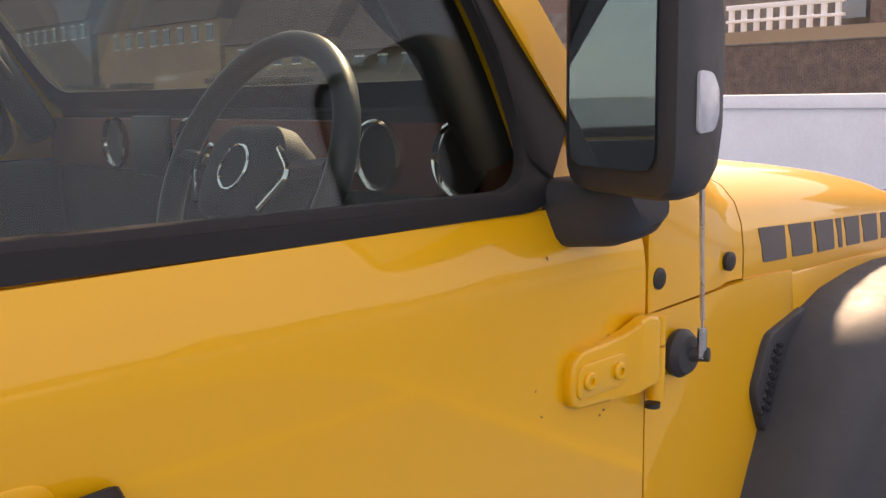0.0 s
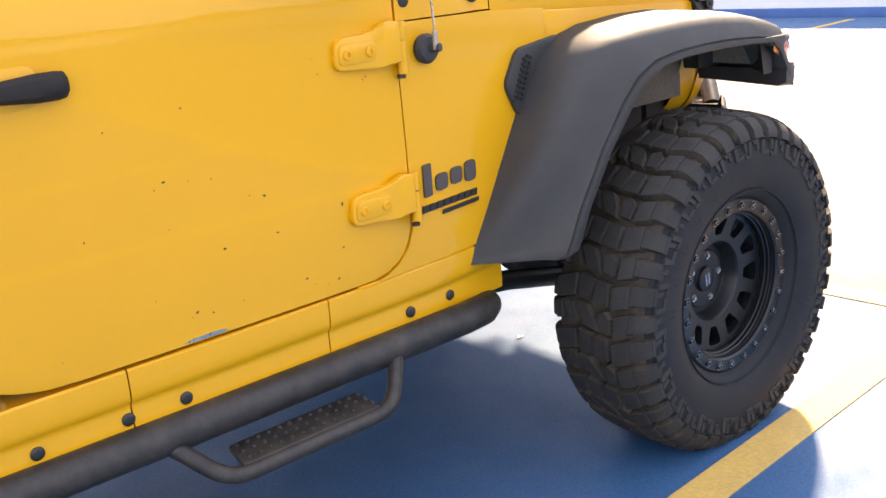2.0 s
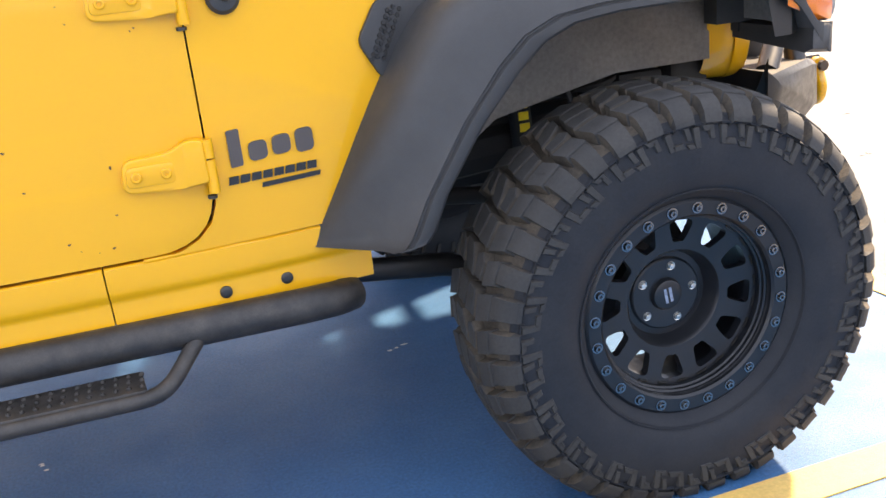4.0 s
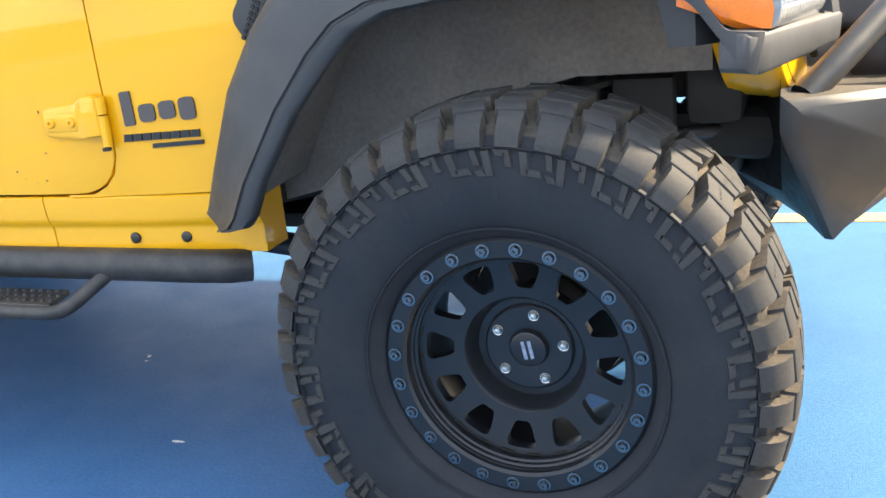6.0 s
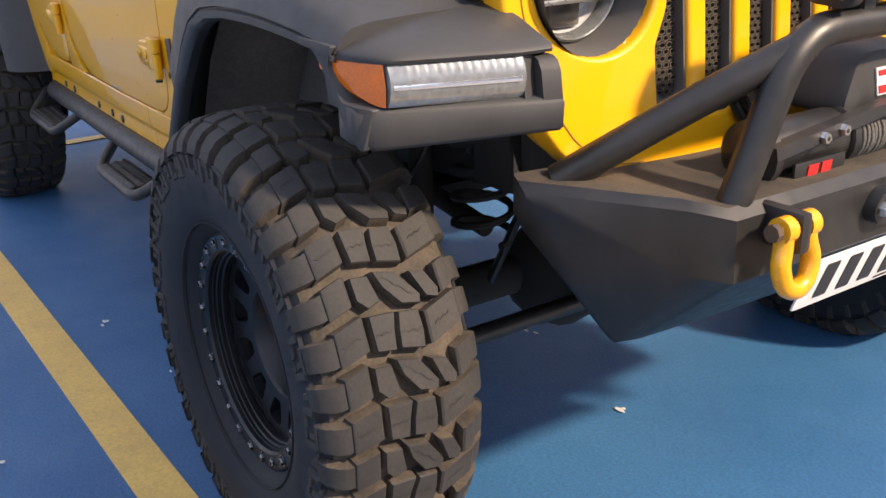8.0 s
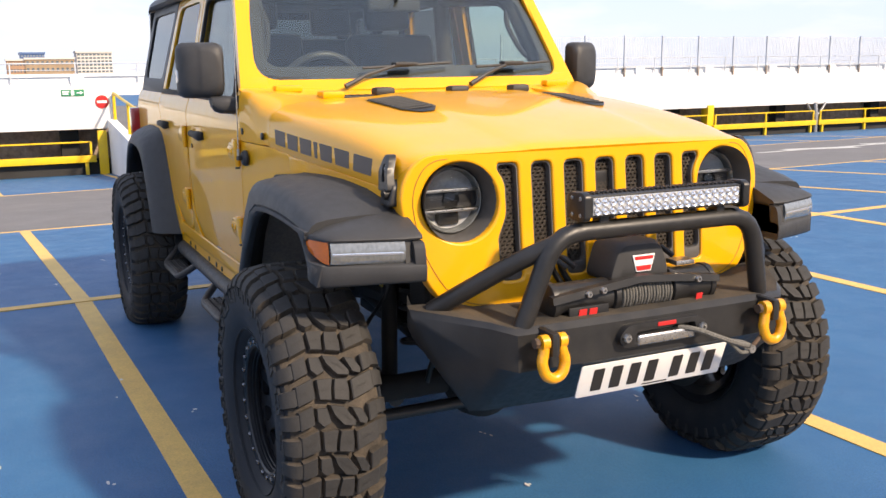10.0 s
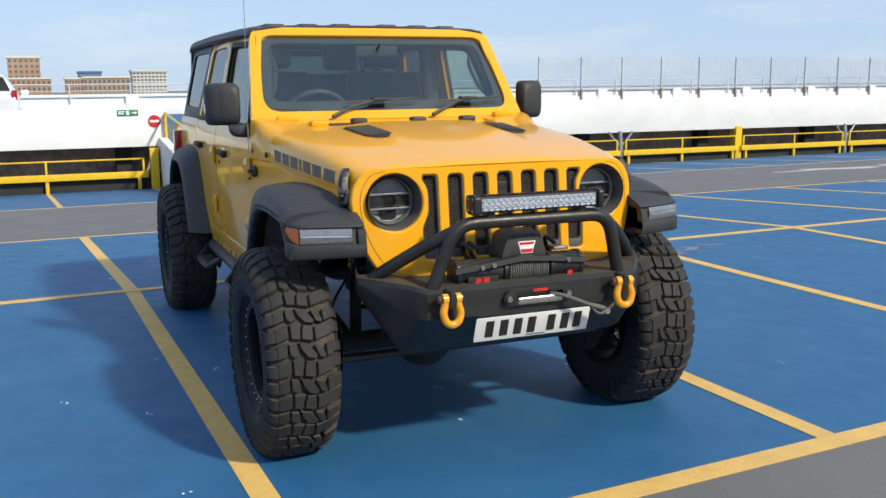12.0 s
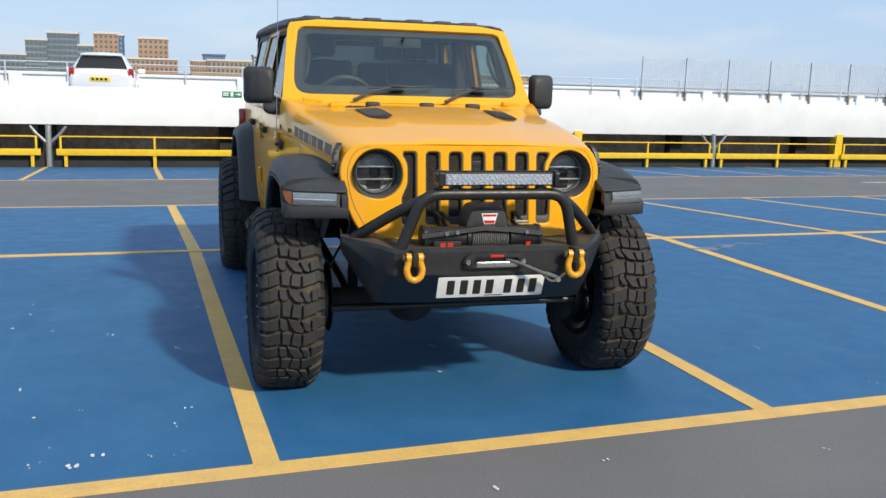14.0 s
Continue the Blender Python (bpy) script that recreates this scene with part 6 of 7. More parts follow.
part("rope_hook", tube([(0.762, 0.305, 0.650), (0.757, 0.335, 0.668), (0.752, 0.36, 0.688), (0.742, 0.372, 0.672)], 0.007, 8, bend=0.02), M_RUST, rope)
# light bar
LX, LY0, LY1, LZ = 0.098, -0.256, 0.278, 0.006
part_w = LY1 - LY0
lbar = part("light_bar", box(0.555 + LX, 0.622 + LX, LY0, LY1, 1.072 + LZ, 1.134 + LZ, 0.010), M_BLACK, suv, "black LED light bar on the hoop")
for y in (LY0 - 0.010, LY1 + 0.010):
    cap = part("end_cap", sheet(rounded([(0.542, 1.066), (0.616, 1.062), (0.632, 1.072), (0.632, 1.134), (0.616, 1.144), (0.542, 1.140)], [0.026, 0.016, 0.014, 0.014, 0.016, 0.026], 6), depth=0.020, bevel=0.004, fmap=lambda u, v, d: Vector((u + LX, y - 0.010 + d, v + LZ))), M_BLACK, lbar)
    for dx, dz in ((0.57, 1.080), (0.61, 1.080), (0.57, 1.126), (0.61, 1.126)):
        bm = bmesh.new()
        bolt_head(bm, (dx + LX, y + (-0.010 if y < 0 else 0.010), dz + LZ), 0.006, 0.003, 1, -1 if y < 0 else 1, 8)
        part("screw", bm, M_STEEL, cap)
part("led_tray", box(0.6165 + LX, 0.6245 + LX, LY0 + 0.012, LY1 - 0.012, 1.079 + LZ, 1.127 + LZ, 0.003), M_WHITE_LENS, lbar)
for j in range(2):
    for i in range(20):
        bm = bmesh.new()
        add_lathe(bm, [(0.0122, 0.0), (0.0108, 0.0022), (0.0065, -0.0005), (0.0, 0.004)], 10, "x", (0.6255 + LX, LY0 + 0.026 + (part_w - 0.052) * i / 19, 1.0910 + LZ + 0.0240 * j))
        part("led_reflector", bm, M_LED, lbar)
bm = bmesh.new()
for i in range(34):
    y = LY0 + 0.01 + (part_w - 0.03) * i / 33
    add_box(bm, 0.565 + LX, 0.605 + LX, y, y + 0.006, 1.132 + LZ, 1.139 + LZ)
tagged(part("cooling_fin", bm, M_BLACK, lbar), kind="stuff")
for y in (-0.19, 0.22):
    part("bracket", box(0.66, 0.70, y - 0.015, y + 0.015, 1.05, 1.078, 0.004), M_BLACK, lbar)

# ---- marks on the side panels: plain shapes in place of badges and model names ----
def decal(name, poly, fmap, parent, mat=M_DECAL, label="", depth=0.001):
    return part(name, sheet(poly, depth=depth, bevel=0, fmap=fmap), mat, parent, label)


for s in (-1, 1):
    def hood_side(u, v, d):
        x = -0.548 + u * 0.760
        zs, zt = lerp(H_S, x), lerp(H_T, x)
        z = zs + 0.016 + v * 0.052
        f = (z - zs) / (zt - zs)
        y = lerp(H_W, x) * lerp([(q, p) for p, q in H_P[:9]], f)
        return Vector((x, s * (y + 0.0016 - d), z))
    xs_ = [0.0, 0.152, 0.300, 0.445, 0.505, 0.645, 0.800, 0.985]
    for i, (a, b) in enumerate(zip(xs_, xs_[1:])):
        g_ = 0.017
        sl_ = 0.02 if i < 6 else 0.0
        decal("decal_block", rounded([(a + g_, 0.0), (b - g_, 0.0), (b - g_ - sl_ * 0.4, 1.0), (a + g_ - sl_, 1.0)], 0.02), hood_side, hood, label="charcoal decal block" if i == 0 else "")
    def side_badge(u, v, d):
        return Vector((u, side_y(u, v, s) + s * (0.005 - d), v))
    x = -0.868
    for i, (a, b, z0, z1) in enumerate(((0.010, 0.034, 0.832, 0.903), (0.047, 0.083, 0.838, 0.875), (0.093, 0.129, 0.842, 0.879), (0.139, 0.174, 0.838, 0.884))):
        decal("badge_block", rounded([(x + a, z0), (x + b, z0 + 0.002), (x + b, z1 + 0.002), (x + a, z1)], 0.012 if i else 0.004), side_badge, suv, M_DECAL, "raised charcoal badge block", 0.006)
    for i in range(8):
        a = x + 0.022 * i
        decal("badge_bar", [(a, 0.800 + i * 0.0004), (a + 0.019, 0.800 + i * 0.0004), (a + 0.021, 0.815 + i * 0.0004), (a + 0.003, 0.815 + i * 0.0004)], side_badge, suv, M_INK, "", 0.004)
    decal("badge_bar", [(x + 0.062, 0.784), (x + 0.178, 0.787), (x + 0.180, 0.796), (x + 0.064, 0.793)], side_badge, suv, M_INK, "", 0.004)

# aerial on the near side
bm = bmesh.new()
add_lathe(bm, [(0.0, 0.0), (0.030, 0.0), (0.031, -0.008), (0.024, -0.018), (0.016, -0.020), (0.0, -0.020)], 24, "y", (-0.822, -0.796, 1.144))
ant = part("aerial_base", bm, M_PLASTIC, suv, "round black aerial base")
part("aerial_stub", tube([(-0.822, -0.806, 1.144), (-0.812, -0.835, 1.146)], 0.009, 10), M_PLASTIC, ant)
part("aerial_ferrule", tube([(-0.818, -0.828, 1.142), (-0.818, -0.828, 1.180)], 0.006, 8), M_STEEL, ant)
bm = bmesh.new()
add_tube(bm, [(-0.818, -0.828, 1.18), (-0.822, -0.822, 1.6), (-0.826, -0.814, 2.10)], 0.0019, 6)
add_tube(bm, [(-0.818 - 0.0000, -0.828, 1.19), (-0.822, -0.824, 1.36)], 0.0030, 6)
part("aerial_mast", bm, M_STEEL, ant, "thin grey aerial mast")
# scraped edge at the foot of the near front door
chip = sheet([(-1.442, 0.6915), (-1.40, 0.6905), (-1.352, 0.6905), (-1.358, 0.6960), (-1.385, 0.6975), (-1.425, 0.6965)], depth=0.001, bevel=0, cuts_u=(-1.41, -1.38), fmap=lambda u, v, d: Vector((u, side_y(u, v, -1) - 0.0015 + d, v)))
part("paint_chip", chip, M_STEEL, suv, "bare metal scrape on the door edge")
# dirt flecks and chips on the near front door
bm = bmesh.new()
for k in range(34):
    u, v = rng.uniform(-1.85, -0.95), rng.uniform(0.71, 1.30)
    r = rng.choice((0.001, 0.0012, 0.0016, 0.0024))
    a = rng.uniform(0, 6.28)
    ring = []
    for i in range(6):
        t = 2 * math.pi * i / 6
        dx, dz = r * rng.uniform(0.8, 2.2) * math.cos(t), r * rng.uniform(0.6, 1.1) * math.sin(t)
        uu, vv = u + dx * math.cos(a) - dz * math.sin(a), v + dx * math.sin(a) + dz * math.cos(a)
        ring.append(bm.verts.new((uu, side_y(uu, vv, -1) - 0.0012, vv)))
    bm.faces.new(ring)
tagged(part("dirt_flecks", bm, M_RUST, suv, "small brown dirt flecks on the paint"), kind="stuff")

# ---- wheels ----
R0, RT, HALF, PITCH = 0.4375, 0.4615, 0.157, 20


def tyre_radius(lat, top=True):
    return (RT if top else R0) - 0.018 * (abs(lat) / HALF) ** 3


def add_block(bm, poly, sipe=()):
    """A tread block: polygon of (lateral metres, turn in pitches), raised from the carcass, with worn edges, a spreading base and zigzag sipes."""
    cx = sum(p[0] for p in poly) / len(poly)
    cy = sum(p[1] for p in poly) / len(poly)
    step = 2 * math.pi / PITCH
    def ring(k, drop, r=None):
        out = []
        for lat, c in poly:
            l2, c2 = cx + (lat - cx) * k, cy + (c - cy) * k
            rr = (tyre_radius(l2) - drop) if r is None else r
            out.append(bm.verts.new((rr * math.cos(c2 * step), l2, rr * math.sin(c2 * step))))
        return out
    top, edge, base = ring(0.91, 0.0), ring(0.965, 0.0024), ring(1.04, 0, R0 - 0.012)
    bm.faces.new(top)
    n = len(top)
    for i in range(n):
        j = (i + 1) % n
        bm.faces.new((top[i], edge[i], edge[j], top[j]))
        bm.faces.new((edge[i], base[i], base[j], edge[j])).material_index = 1
    for (l0, c0), (l1, c1) in sipe:
        pts = []
        for k in range(6):
            l2, c2 = l0 + (l1 - l0) * k / 5, c0 + (c1 - c0) * k / 5 + (0.016 if k % 2 else -0.016)
            pts.append((l2, c2))
        for (la, ca), (lb, cb) in zip(pts, pts[1:]):
            q = []
            for l2, c2 in ((la, ca - 0.007), (lb, cb - 0.007), (lb, cb + 0.007), (la, ca + 0.007)):
                rr = tyre_radius(l2) + 0.0006
                q.append(bm.verts.new((rr * math.cos(c2 * step), l2, rr * math.sin(c2 * step))))
            bm.faces.new(q).material_index = 2


def add_side_lug(bm, c0, c1, lat0, low, s):
    """A shoulder lug in two pieces: a flat block, then a lower chamfered cap that wraps down on the sidewall."""
    step = 2 * math.pi / PITCH
    mid = max(abs(lat0) + 0.012, 0.118)
    r_in = tyre_radius(mid)
    pieces = (([(lat0, tyre_radius(lat0) - 0.0022), (lat0 + s * 0.004, tyre_radius(lat0)), (s * (mid - 0.004), r_in), (s * mid, r_in - 0.003)], [(lat0, R0 - 0.012), (lat0 + s * 0.004, R0 - 0.012), (s * (mid - 0.004), R0 - 0.014), (s * (mid + 0.002), R0 - 0.014)], 0.0),
              ([(s * (mid + 0.001), r_in - 0.006), (s * 0.128, RT - 0.0165), (s * 0.142, RT - 0.024), (s * 0.157, RT - 0.042), (s * 0.163, RT - 0.062), (s * 0.162, low + 0.004), (s * 0.154, low)], [(s * mid, R0 - 0.016), (s * 0.122, R0 - 0.018), (s * 0.134, R0 - 0.024), (s * 0.146, R0 - 0.038), (s * 0.152, R0 - 0.052), (s * 0.152, low), (s * 0.150, low - 0.002)], 0.03))
    for prof, back, trim in pieces:
        def ring(c, pts):
            out = []
            for lat, r in pts:
                a = (c + s * 0.22 * (min(abs(lat), 0.128) - abs(lat0)) / 0.1) * step
                out.append(bm.verts.new((r * math.cos(a), lat, r * math.sin(a))))
            return out
        f0, f1 = ring(c0 + trim, prof), ring(c1 - trim, prof)
        b0, b1 = ring(c0 + trim - 0.03, back), ring(c1 - trim + 0.03, back)
        for i in range(len(prof) - 1):
            m_ = 1 if i < 3 else 0
            bm.faces.new((f0[i], f1[i], f1[i + 1], f0[i + 1]))
            bm.faces.new((f0[i], f0[i + 1], b0[i + 1], b0[i])).material_index = m_
            bm.faces.new((f1[i + 1], f1[i], b1[i], b1[i + 1])).material_index = m_
        bm.faces.new((f0[0], b0[0], b1[0], f1[0])).material_index = 1
        bm.faces.new((f0[-1], f1[-1], b1[-1], b0[-1]))


def tyre_meshes():
    carcass = bmesh.new()
    half = [(0.218, 0.090), (0.232, 0.100), (0.246, 0.122), (0.266, 0.140), (0.305, 0.155), (0.345, 0.156), (0.378, 0.154), (0.400, 0.150), (0.413, 0.140), (0.426, 0.122), (0.4365, 0.08), (0.4375, 0.0)]
    prof = half + [(r, -t) for r, t in half[-2::-1]]
    add_lathe(carcass, prof, 84)
    # faint raised rings and bars on the sidewall
    for s in (-1, 1):
        for r, t in ((0.262, 0.1425), (0.3965, 0.1575)):
            add_lathe(carcass, [(r - 0.0035, s * (t - 0.007)), (r - 0.001, s * t), (r + 0.001, s * t), (r + 0.0035, s * (t - 0.007))], 84)
        for k in range(22):
            if k % 11 > 7:
                continue
            a = 2 * math.pi * k / 22 * 0.86
            ca, sa = math.cos(a), math.sin(a)
            for dr in (0.0, 0.016):
                p = Vector((0.328 * ca, s * 0.1535, 0.328 * sa))
                t_, n_ = Vector((-sa, 0, ca)), Vector((ca, 0, sa))
                q = [p + t_ * (dr - 0.004) + n_ * (-0.013), p + t_ * (dr + 0.004) + n_ * (-0.013), p + t_ * (dr + 0.004) + n_ * 0.013, p + t_ * (dr - 0.004) + n_ * 0.013]
                vs = [bm_v for bm_v in (carcass.verts.new(x + Vector((0, s * 0.0028, 0))) for x in q)]
                carcass.faces.new(vs)
    tread = bmesh.new()
    for k in range(PITCH):
        # shoulder lugs: a long siped one, then a shorter plain one; the far edge runs half out of step
        add_side_lug(tread, k - 0.36, k + 0.02, -0.067, 0.404, -1)
        add_side_lug(tread, k - 0.855, k - 0.51, -0.077, 0.398, -1)
        add_side_lug(tread, k - 0.49, k - 0.12, 0.046, 0.398, 1)
        add_side_lug(tread, k - 0.96, k - 0.63, 0.090, 0.404, 1)
        # raised hooks on the sidewall between and under the lugs
        for c0, c1, r0, r1, e in ((-0.10, 0.00, 0.356, 0.392, -1), (-0.30, -0.10, 0.356, 0.366, -1), (-0.42, -0.34, 0.370, 0.394, -1), (-0.60, -0.50, 0.352, 0.392, -1), (-0.50, -0.38, 0.352, 0.361, -1), (-0.86, -0.78, 0.368, 0.394, -1), (-0.78, -0.66, 0.384, 0.394, -1), (-0.52, -0.42, 0.356, 0.392, 1), (-0.02, 0.08, 0.356, 0.392, 1)):
            step = 2 * math.pi / PITCH
            top, base = [], []
            for c, r in ((c0, r0), (c1, r0), (c1 + 0.05, r1), (c0 + 0.05, r1)):
                top.append(tread.verts.new((r * math.cos((k + c) * step), e * 0.1590, r * math.sin((k + c) * step))))
            for c, r in ((c0 - 0.03, r0 - 0.003), (c1 + 0.03, r0 - 0.003), (c1 + 0.08, r1 + 0.003), (c0 + 0.02, r1 + 0.003)):
                base.append(tread.verts.new((r * math.cos((k + c) * step), e * 0.150, r * math.sin((k + c) * step))))
            tread.faces.new(top)
            for i in range(4):
                j = (i + 1) % 4
                tread.faces.new((top[i], base[i], base[j], top[j]))
        for e, lat, cm in ((-1, 0.078, k - 0.19), (1, 0.062, k - 0.27)):
            pts = [(lat + 0.0065 * q, cm + e * 0.0143 * q + (0.014 if q % 2 else -0.014)) for q in range(6)]
            for (la, ca), (lb, cb) in zip(pts, pts[1:]):
                quad = []
                for l2, c2 in ((la, ca - 0.007), (lb, cb - 0.007), (lb, cb + 0.007), (la, ca + 0.007)):
                    rr = lerp([(0.046, tyre_radius(0.046)), (0.066, tyre_radius(0.066)), (0.114, tyre_radius(0.114))], l2) + 0.0008
                    quad.append(tread.verts.new((rr * math.cos(c2 * step), e * l2, rr * math.sin(c2 * step))))
                tread.faces.new(quad).material_index = 2
        # centre: a pair of hooked blocks, then three slanted ones; e counts towards the outer edge, d downwards at the front
        def block(pts, sipe=()):
            w = rng.uniform(-0.012, 0.012)
            add_block(tread, [(-e, k - d + w) for e, d in pts], [((-a[0], k - a[1] + w), (-b[0], k - b[1] + w)) for a, b in sipe])
        block([(0.057, 0.00), (0.008, 0.02), (0.016, 0.22), (0.020, 0.45), (0.056, 0.41)], [((0.052, 0.23), (0.020, 0.22))])
        block([(0.002, 0.04), (-0.036, 0.07), (-0.038, 0.30), (-0.034, 0.52), (0.012, 0.45), (0.009, 0.23)], [((0.006, 0.27), (-0.032, 0.30))])
        block([(0.068, 0.54), (0.036, 0.56), (0.027, 0.87), (0.051, 0.93), (0.068, 0.81)])
        block([(0.028, 0.53), (-0.015, 0.60), (-0.049, 0.92), (-0.045, 1.02), (-0.009, 0.97), (0.019, 0.72)], [((0.014, 0.62), (-0.034, 0.90))])
        block([(-0.038, 0.63), (-0.068, 0.68), (-0.086, 0.91), (-0.081, 1.01), (-0.058, 0.96)])
    for b_ in (carcass, tread):
        for v in b_.verts:
            v.co.y *= 0.955
    return carcass, tread


def rim_meshes():
    """Barrel and beadlock ring, dish with twelve windows, hub."""
    barrel = bmesh.new()
    add_lathe(barrel, [(0.203, -0.104), (0.200, -0.098), (0.1975, -0.094), (0.1975, -0.088), (0.1935, -0.086), (0.1935, -0.078), (0.1895, -0.076), (0.1895, -0.067), (0.193, -0.064), (0.193, -0.056), (0.190, -0.03), (0.188, 0.06), (0.196, 0.11), (0.222, 0.125), (0.228, 0.128), (0.222, 0.10), (0.205, 0.0), (0.214, -0.10)], 64)
    ring = bmesh.new()
    add_lathe(ring, [(0.196, -0.070), (0.199, -0.104), (0.204, -0.109), (0.232, -0.110), (0.238, -0.106), (0.240, -0.085)], 72)
    dish = bmesh.new()
    n = 12
    def dm(u, v, d):
        r = math.hypot(u, v)
        y = lerp([(0.0, -0.004), (0.096, -0.004), (0.099, -0.009), (0.105, -0.038), (0.111, -0.045), (0.125, -0.047), (0.180, -0.056), (0.194, -0.059)], r)
        return Vector((u, y + d, v))
    # ring by ring: (radius, half width of the window in turn, open to the next ring)
    rows_ = ((0.060, 0.10, 0), (0.096, 0.10, 0), (0.099, 0.10, 0), (0.105, 0.10, 0), (0.111, 0.10, 0), (0.120, 0.09, 0), (0.129, 0.07, 1), (0.132, 0.10, 1), (0.140, 0.125, 1), (0.155, 0.145, 1), (0.168, 0.160, 1), (0.176, 0.145, 1), (0.179, 0.11, 0), (0.185, 0.12, 0), (0.193, 0.12, 0))
    sect = math.pi / n
    grid = []
    for r, w, _ in rows_:
        grid.append([dish.verts.new(dm(r * math.cos(a), r * math.sin(a), 0.0)) for k in range(n) for a in [2 * math.pi * (k + 0.5) / n + q for q in (-sect, -w, -w / 3, w / 3, w)]])
    for i, (r, w, gap) in enumerate(rows_[:-1]):
        for k in range(5 * n):
            if gap and k % 5 in (1, 2, 3):
                continue
            dish.faces.new((grid[i][k], grid[i][(k + 1) % (5 * n)], grid[i + 1][(k + 1) % (5 * n)], grid[i + 1][k]))
    bmesh.ops.delete(dish, geom=[v for v in dish.verts if not v.link_faces], context="VERTS")
    back = bmesh.ops.extrude_face_region(dish, geom=list(dish.faces))
    for v in back["geom"]:
        if isinstance(v, bmesh.types.BMVert):
            v.co.y += 0.022
    bmesh.ops.recalc_face_normals(dish, faces=dish.faces)
    hub = bmesh.new()
    add_lathe(hub, [(0.0, -0.022), (0.028, -0.022), (0.033, -0.020), (0.035, -0.013), (0.037, -0.010), (0.044, -0.011), (0.078, -0.011), (0.082, -0.008), (0.084, 0.010)], 48)
    lug = bmesh.new()
    add_lathe(lug, [(0.0, -0.006), (0.0055, -0.005), (0.0065, 0.0), (0.007, 0.002), (0.010, 0.0005), (0.010, 0.004)], 14)
    bolt = bmesh.new()
    bolt_head(bolt, (0, 0, 0), 0.0088, 0.007, 1, -1, 6)
    add_lathe(bolt, [(0.0125, 0.002), (0.0122, -0.0014), (0.0088, -0.0016)], 14)
    mark = box(-0.017, 0.017, -0.0010, 0.0, -0.0032, 0.0032)
    slot = box(-0.0115, 0.0115, -0.002, 0.0, -0.0022, 0.0022)
    return barrel, ring, dish, hub, lug, bolt, mark, slot


protos = {}
for nm, bms, mats in (("tyre", tyre_meshes(), (M_DUST, [M_RUBBER, M_DUST, M_DARK])), ("rim", rim_meshes(), (M_RIM, M_RIM, M_RIM, M_RIM, M_STEEL, M_RING_BOLT, M_STAIN, M_BOLT))):
    for k, (b_, mt) in enumerate(zip(bms, mats)):
        o = part("tmp", b_, mt, sharp=30)
        protos[nm, k] = o.data
        bpy.data.objects.remove(o)
# carcass is dusty only between the blocks; its sidewalls are plain rubber
me = protos["tyre", 0]
me.materials.append(M_SIDEWALL)
for p in me.polygons:
    c = p.center
    p.material_index = 0 if math.hypot(c.x, c.z) > 0.415 and abs(c.y) < 0.13 else 1


def build_wheel(x, s, turn, out, steer=0.0):
    def put(name, key, parent, label=""):
        o = new(name, protos[key])
        o.parent = parent
        if label:
            o["label"] = label
        return o
    wh = put("wheel", ("rim", 0), suv, "black beadlock alloy wheel with a chunky mud tyre")
    wh.matrix_basis = Matrix.Translation((x, s * out, HUB)) @ Matrix.Rotation(steer if s < 0 else math.pi + steer, 4, "Z") @ Matrix.Rotation(turn, 4, "Y")
    turned, back = wh.matrix_basis.copy(), wh.matrix_basis.inverted()
    for nm, key, lab in (("tyre", 0, "black mud terrain tyre, dusty in the grooves"), ("tread", 1, "chunky tread blocks and side biters")):
        o = put(nm, ("tyre", key), wh, lab)
        o.data = o.data.copy()
        for v in o.data.vertices:
            w_ = turned @ v.co
            if w_.z < 0.001:
                w_.z = 0.001
                v.co = back @ w_
    put("beadlock_ring", ("rim", 1), wh, "black beadlock ring")
    put("spokes", ("rim", 2), wh)
    put("hub", ("rim", 3), wh)
    for k in range(5):
        a = 2 * math.pi * k / 5 + 0.25
        put("lug_nut", ("rim", 4), wh, "bright wheel nut").location = (0.064 * math.cos(a), -0.0125, 0.064 * math.sin(a))
    for k in range(24):
        a = 2 * math.pi * k / 24
        o = put("ring_bolt", ("rim", 5), wh)
        o.location, o.rotation_euler = (0.2185 * math.cos(a), -0.110, 0.2185 * math.sin(a)), (0, 1.7 * k, 0)
    for q in (-1, 1):
        o = put("cap_bar", ("rim", 6), wh)
        o.location, o.rotation_euler = (0.0, -0.0222, 0.006 * q), (0, 0, 0)
    for k in range(24):
        a = 2 * math.pi * (k + 0.5) / 24
        o = put("rim_slot", ("rim", 7), wh)
        o.location, o.rotation_euler = (0.1875 * math.cos(a), -0.0592, 0.1875 * math.sin(a)), (0, math.pi / 2 - a, 0)
    return wh


build_wheel(0.0, -1, radians(80), 0.884)
build_wheel(0.0, 1, radians(20), 0.868)
build_wheel(-WB, -1, radians(133), 0.882)
build_wheel(-WB, 1, radians(205), 0.870)

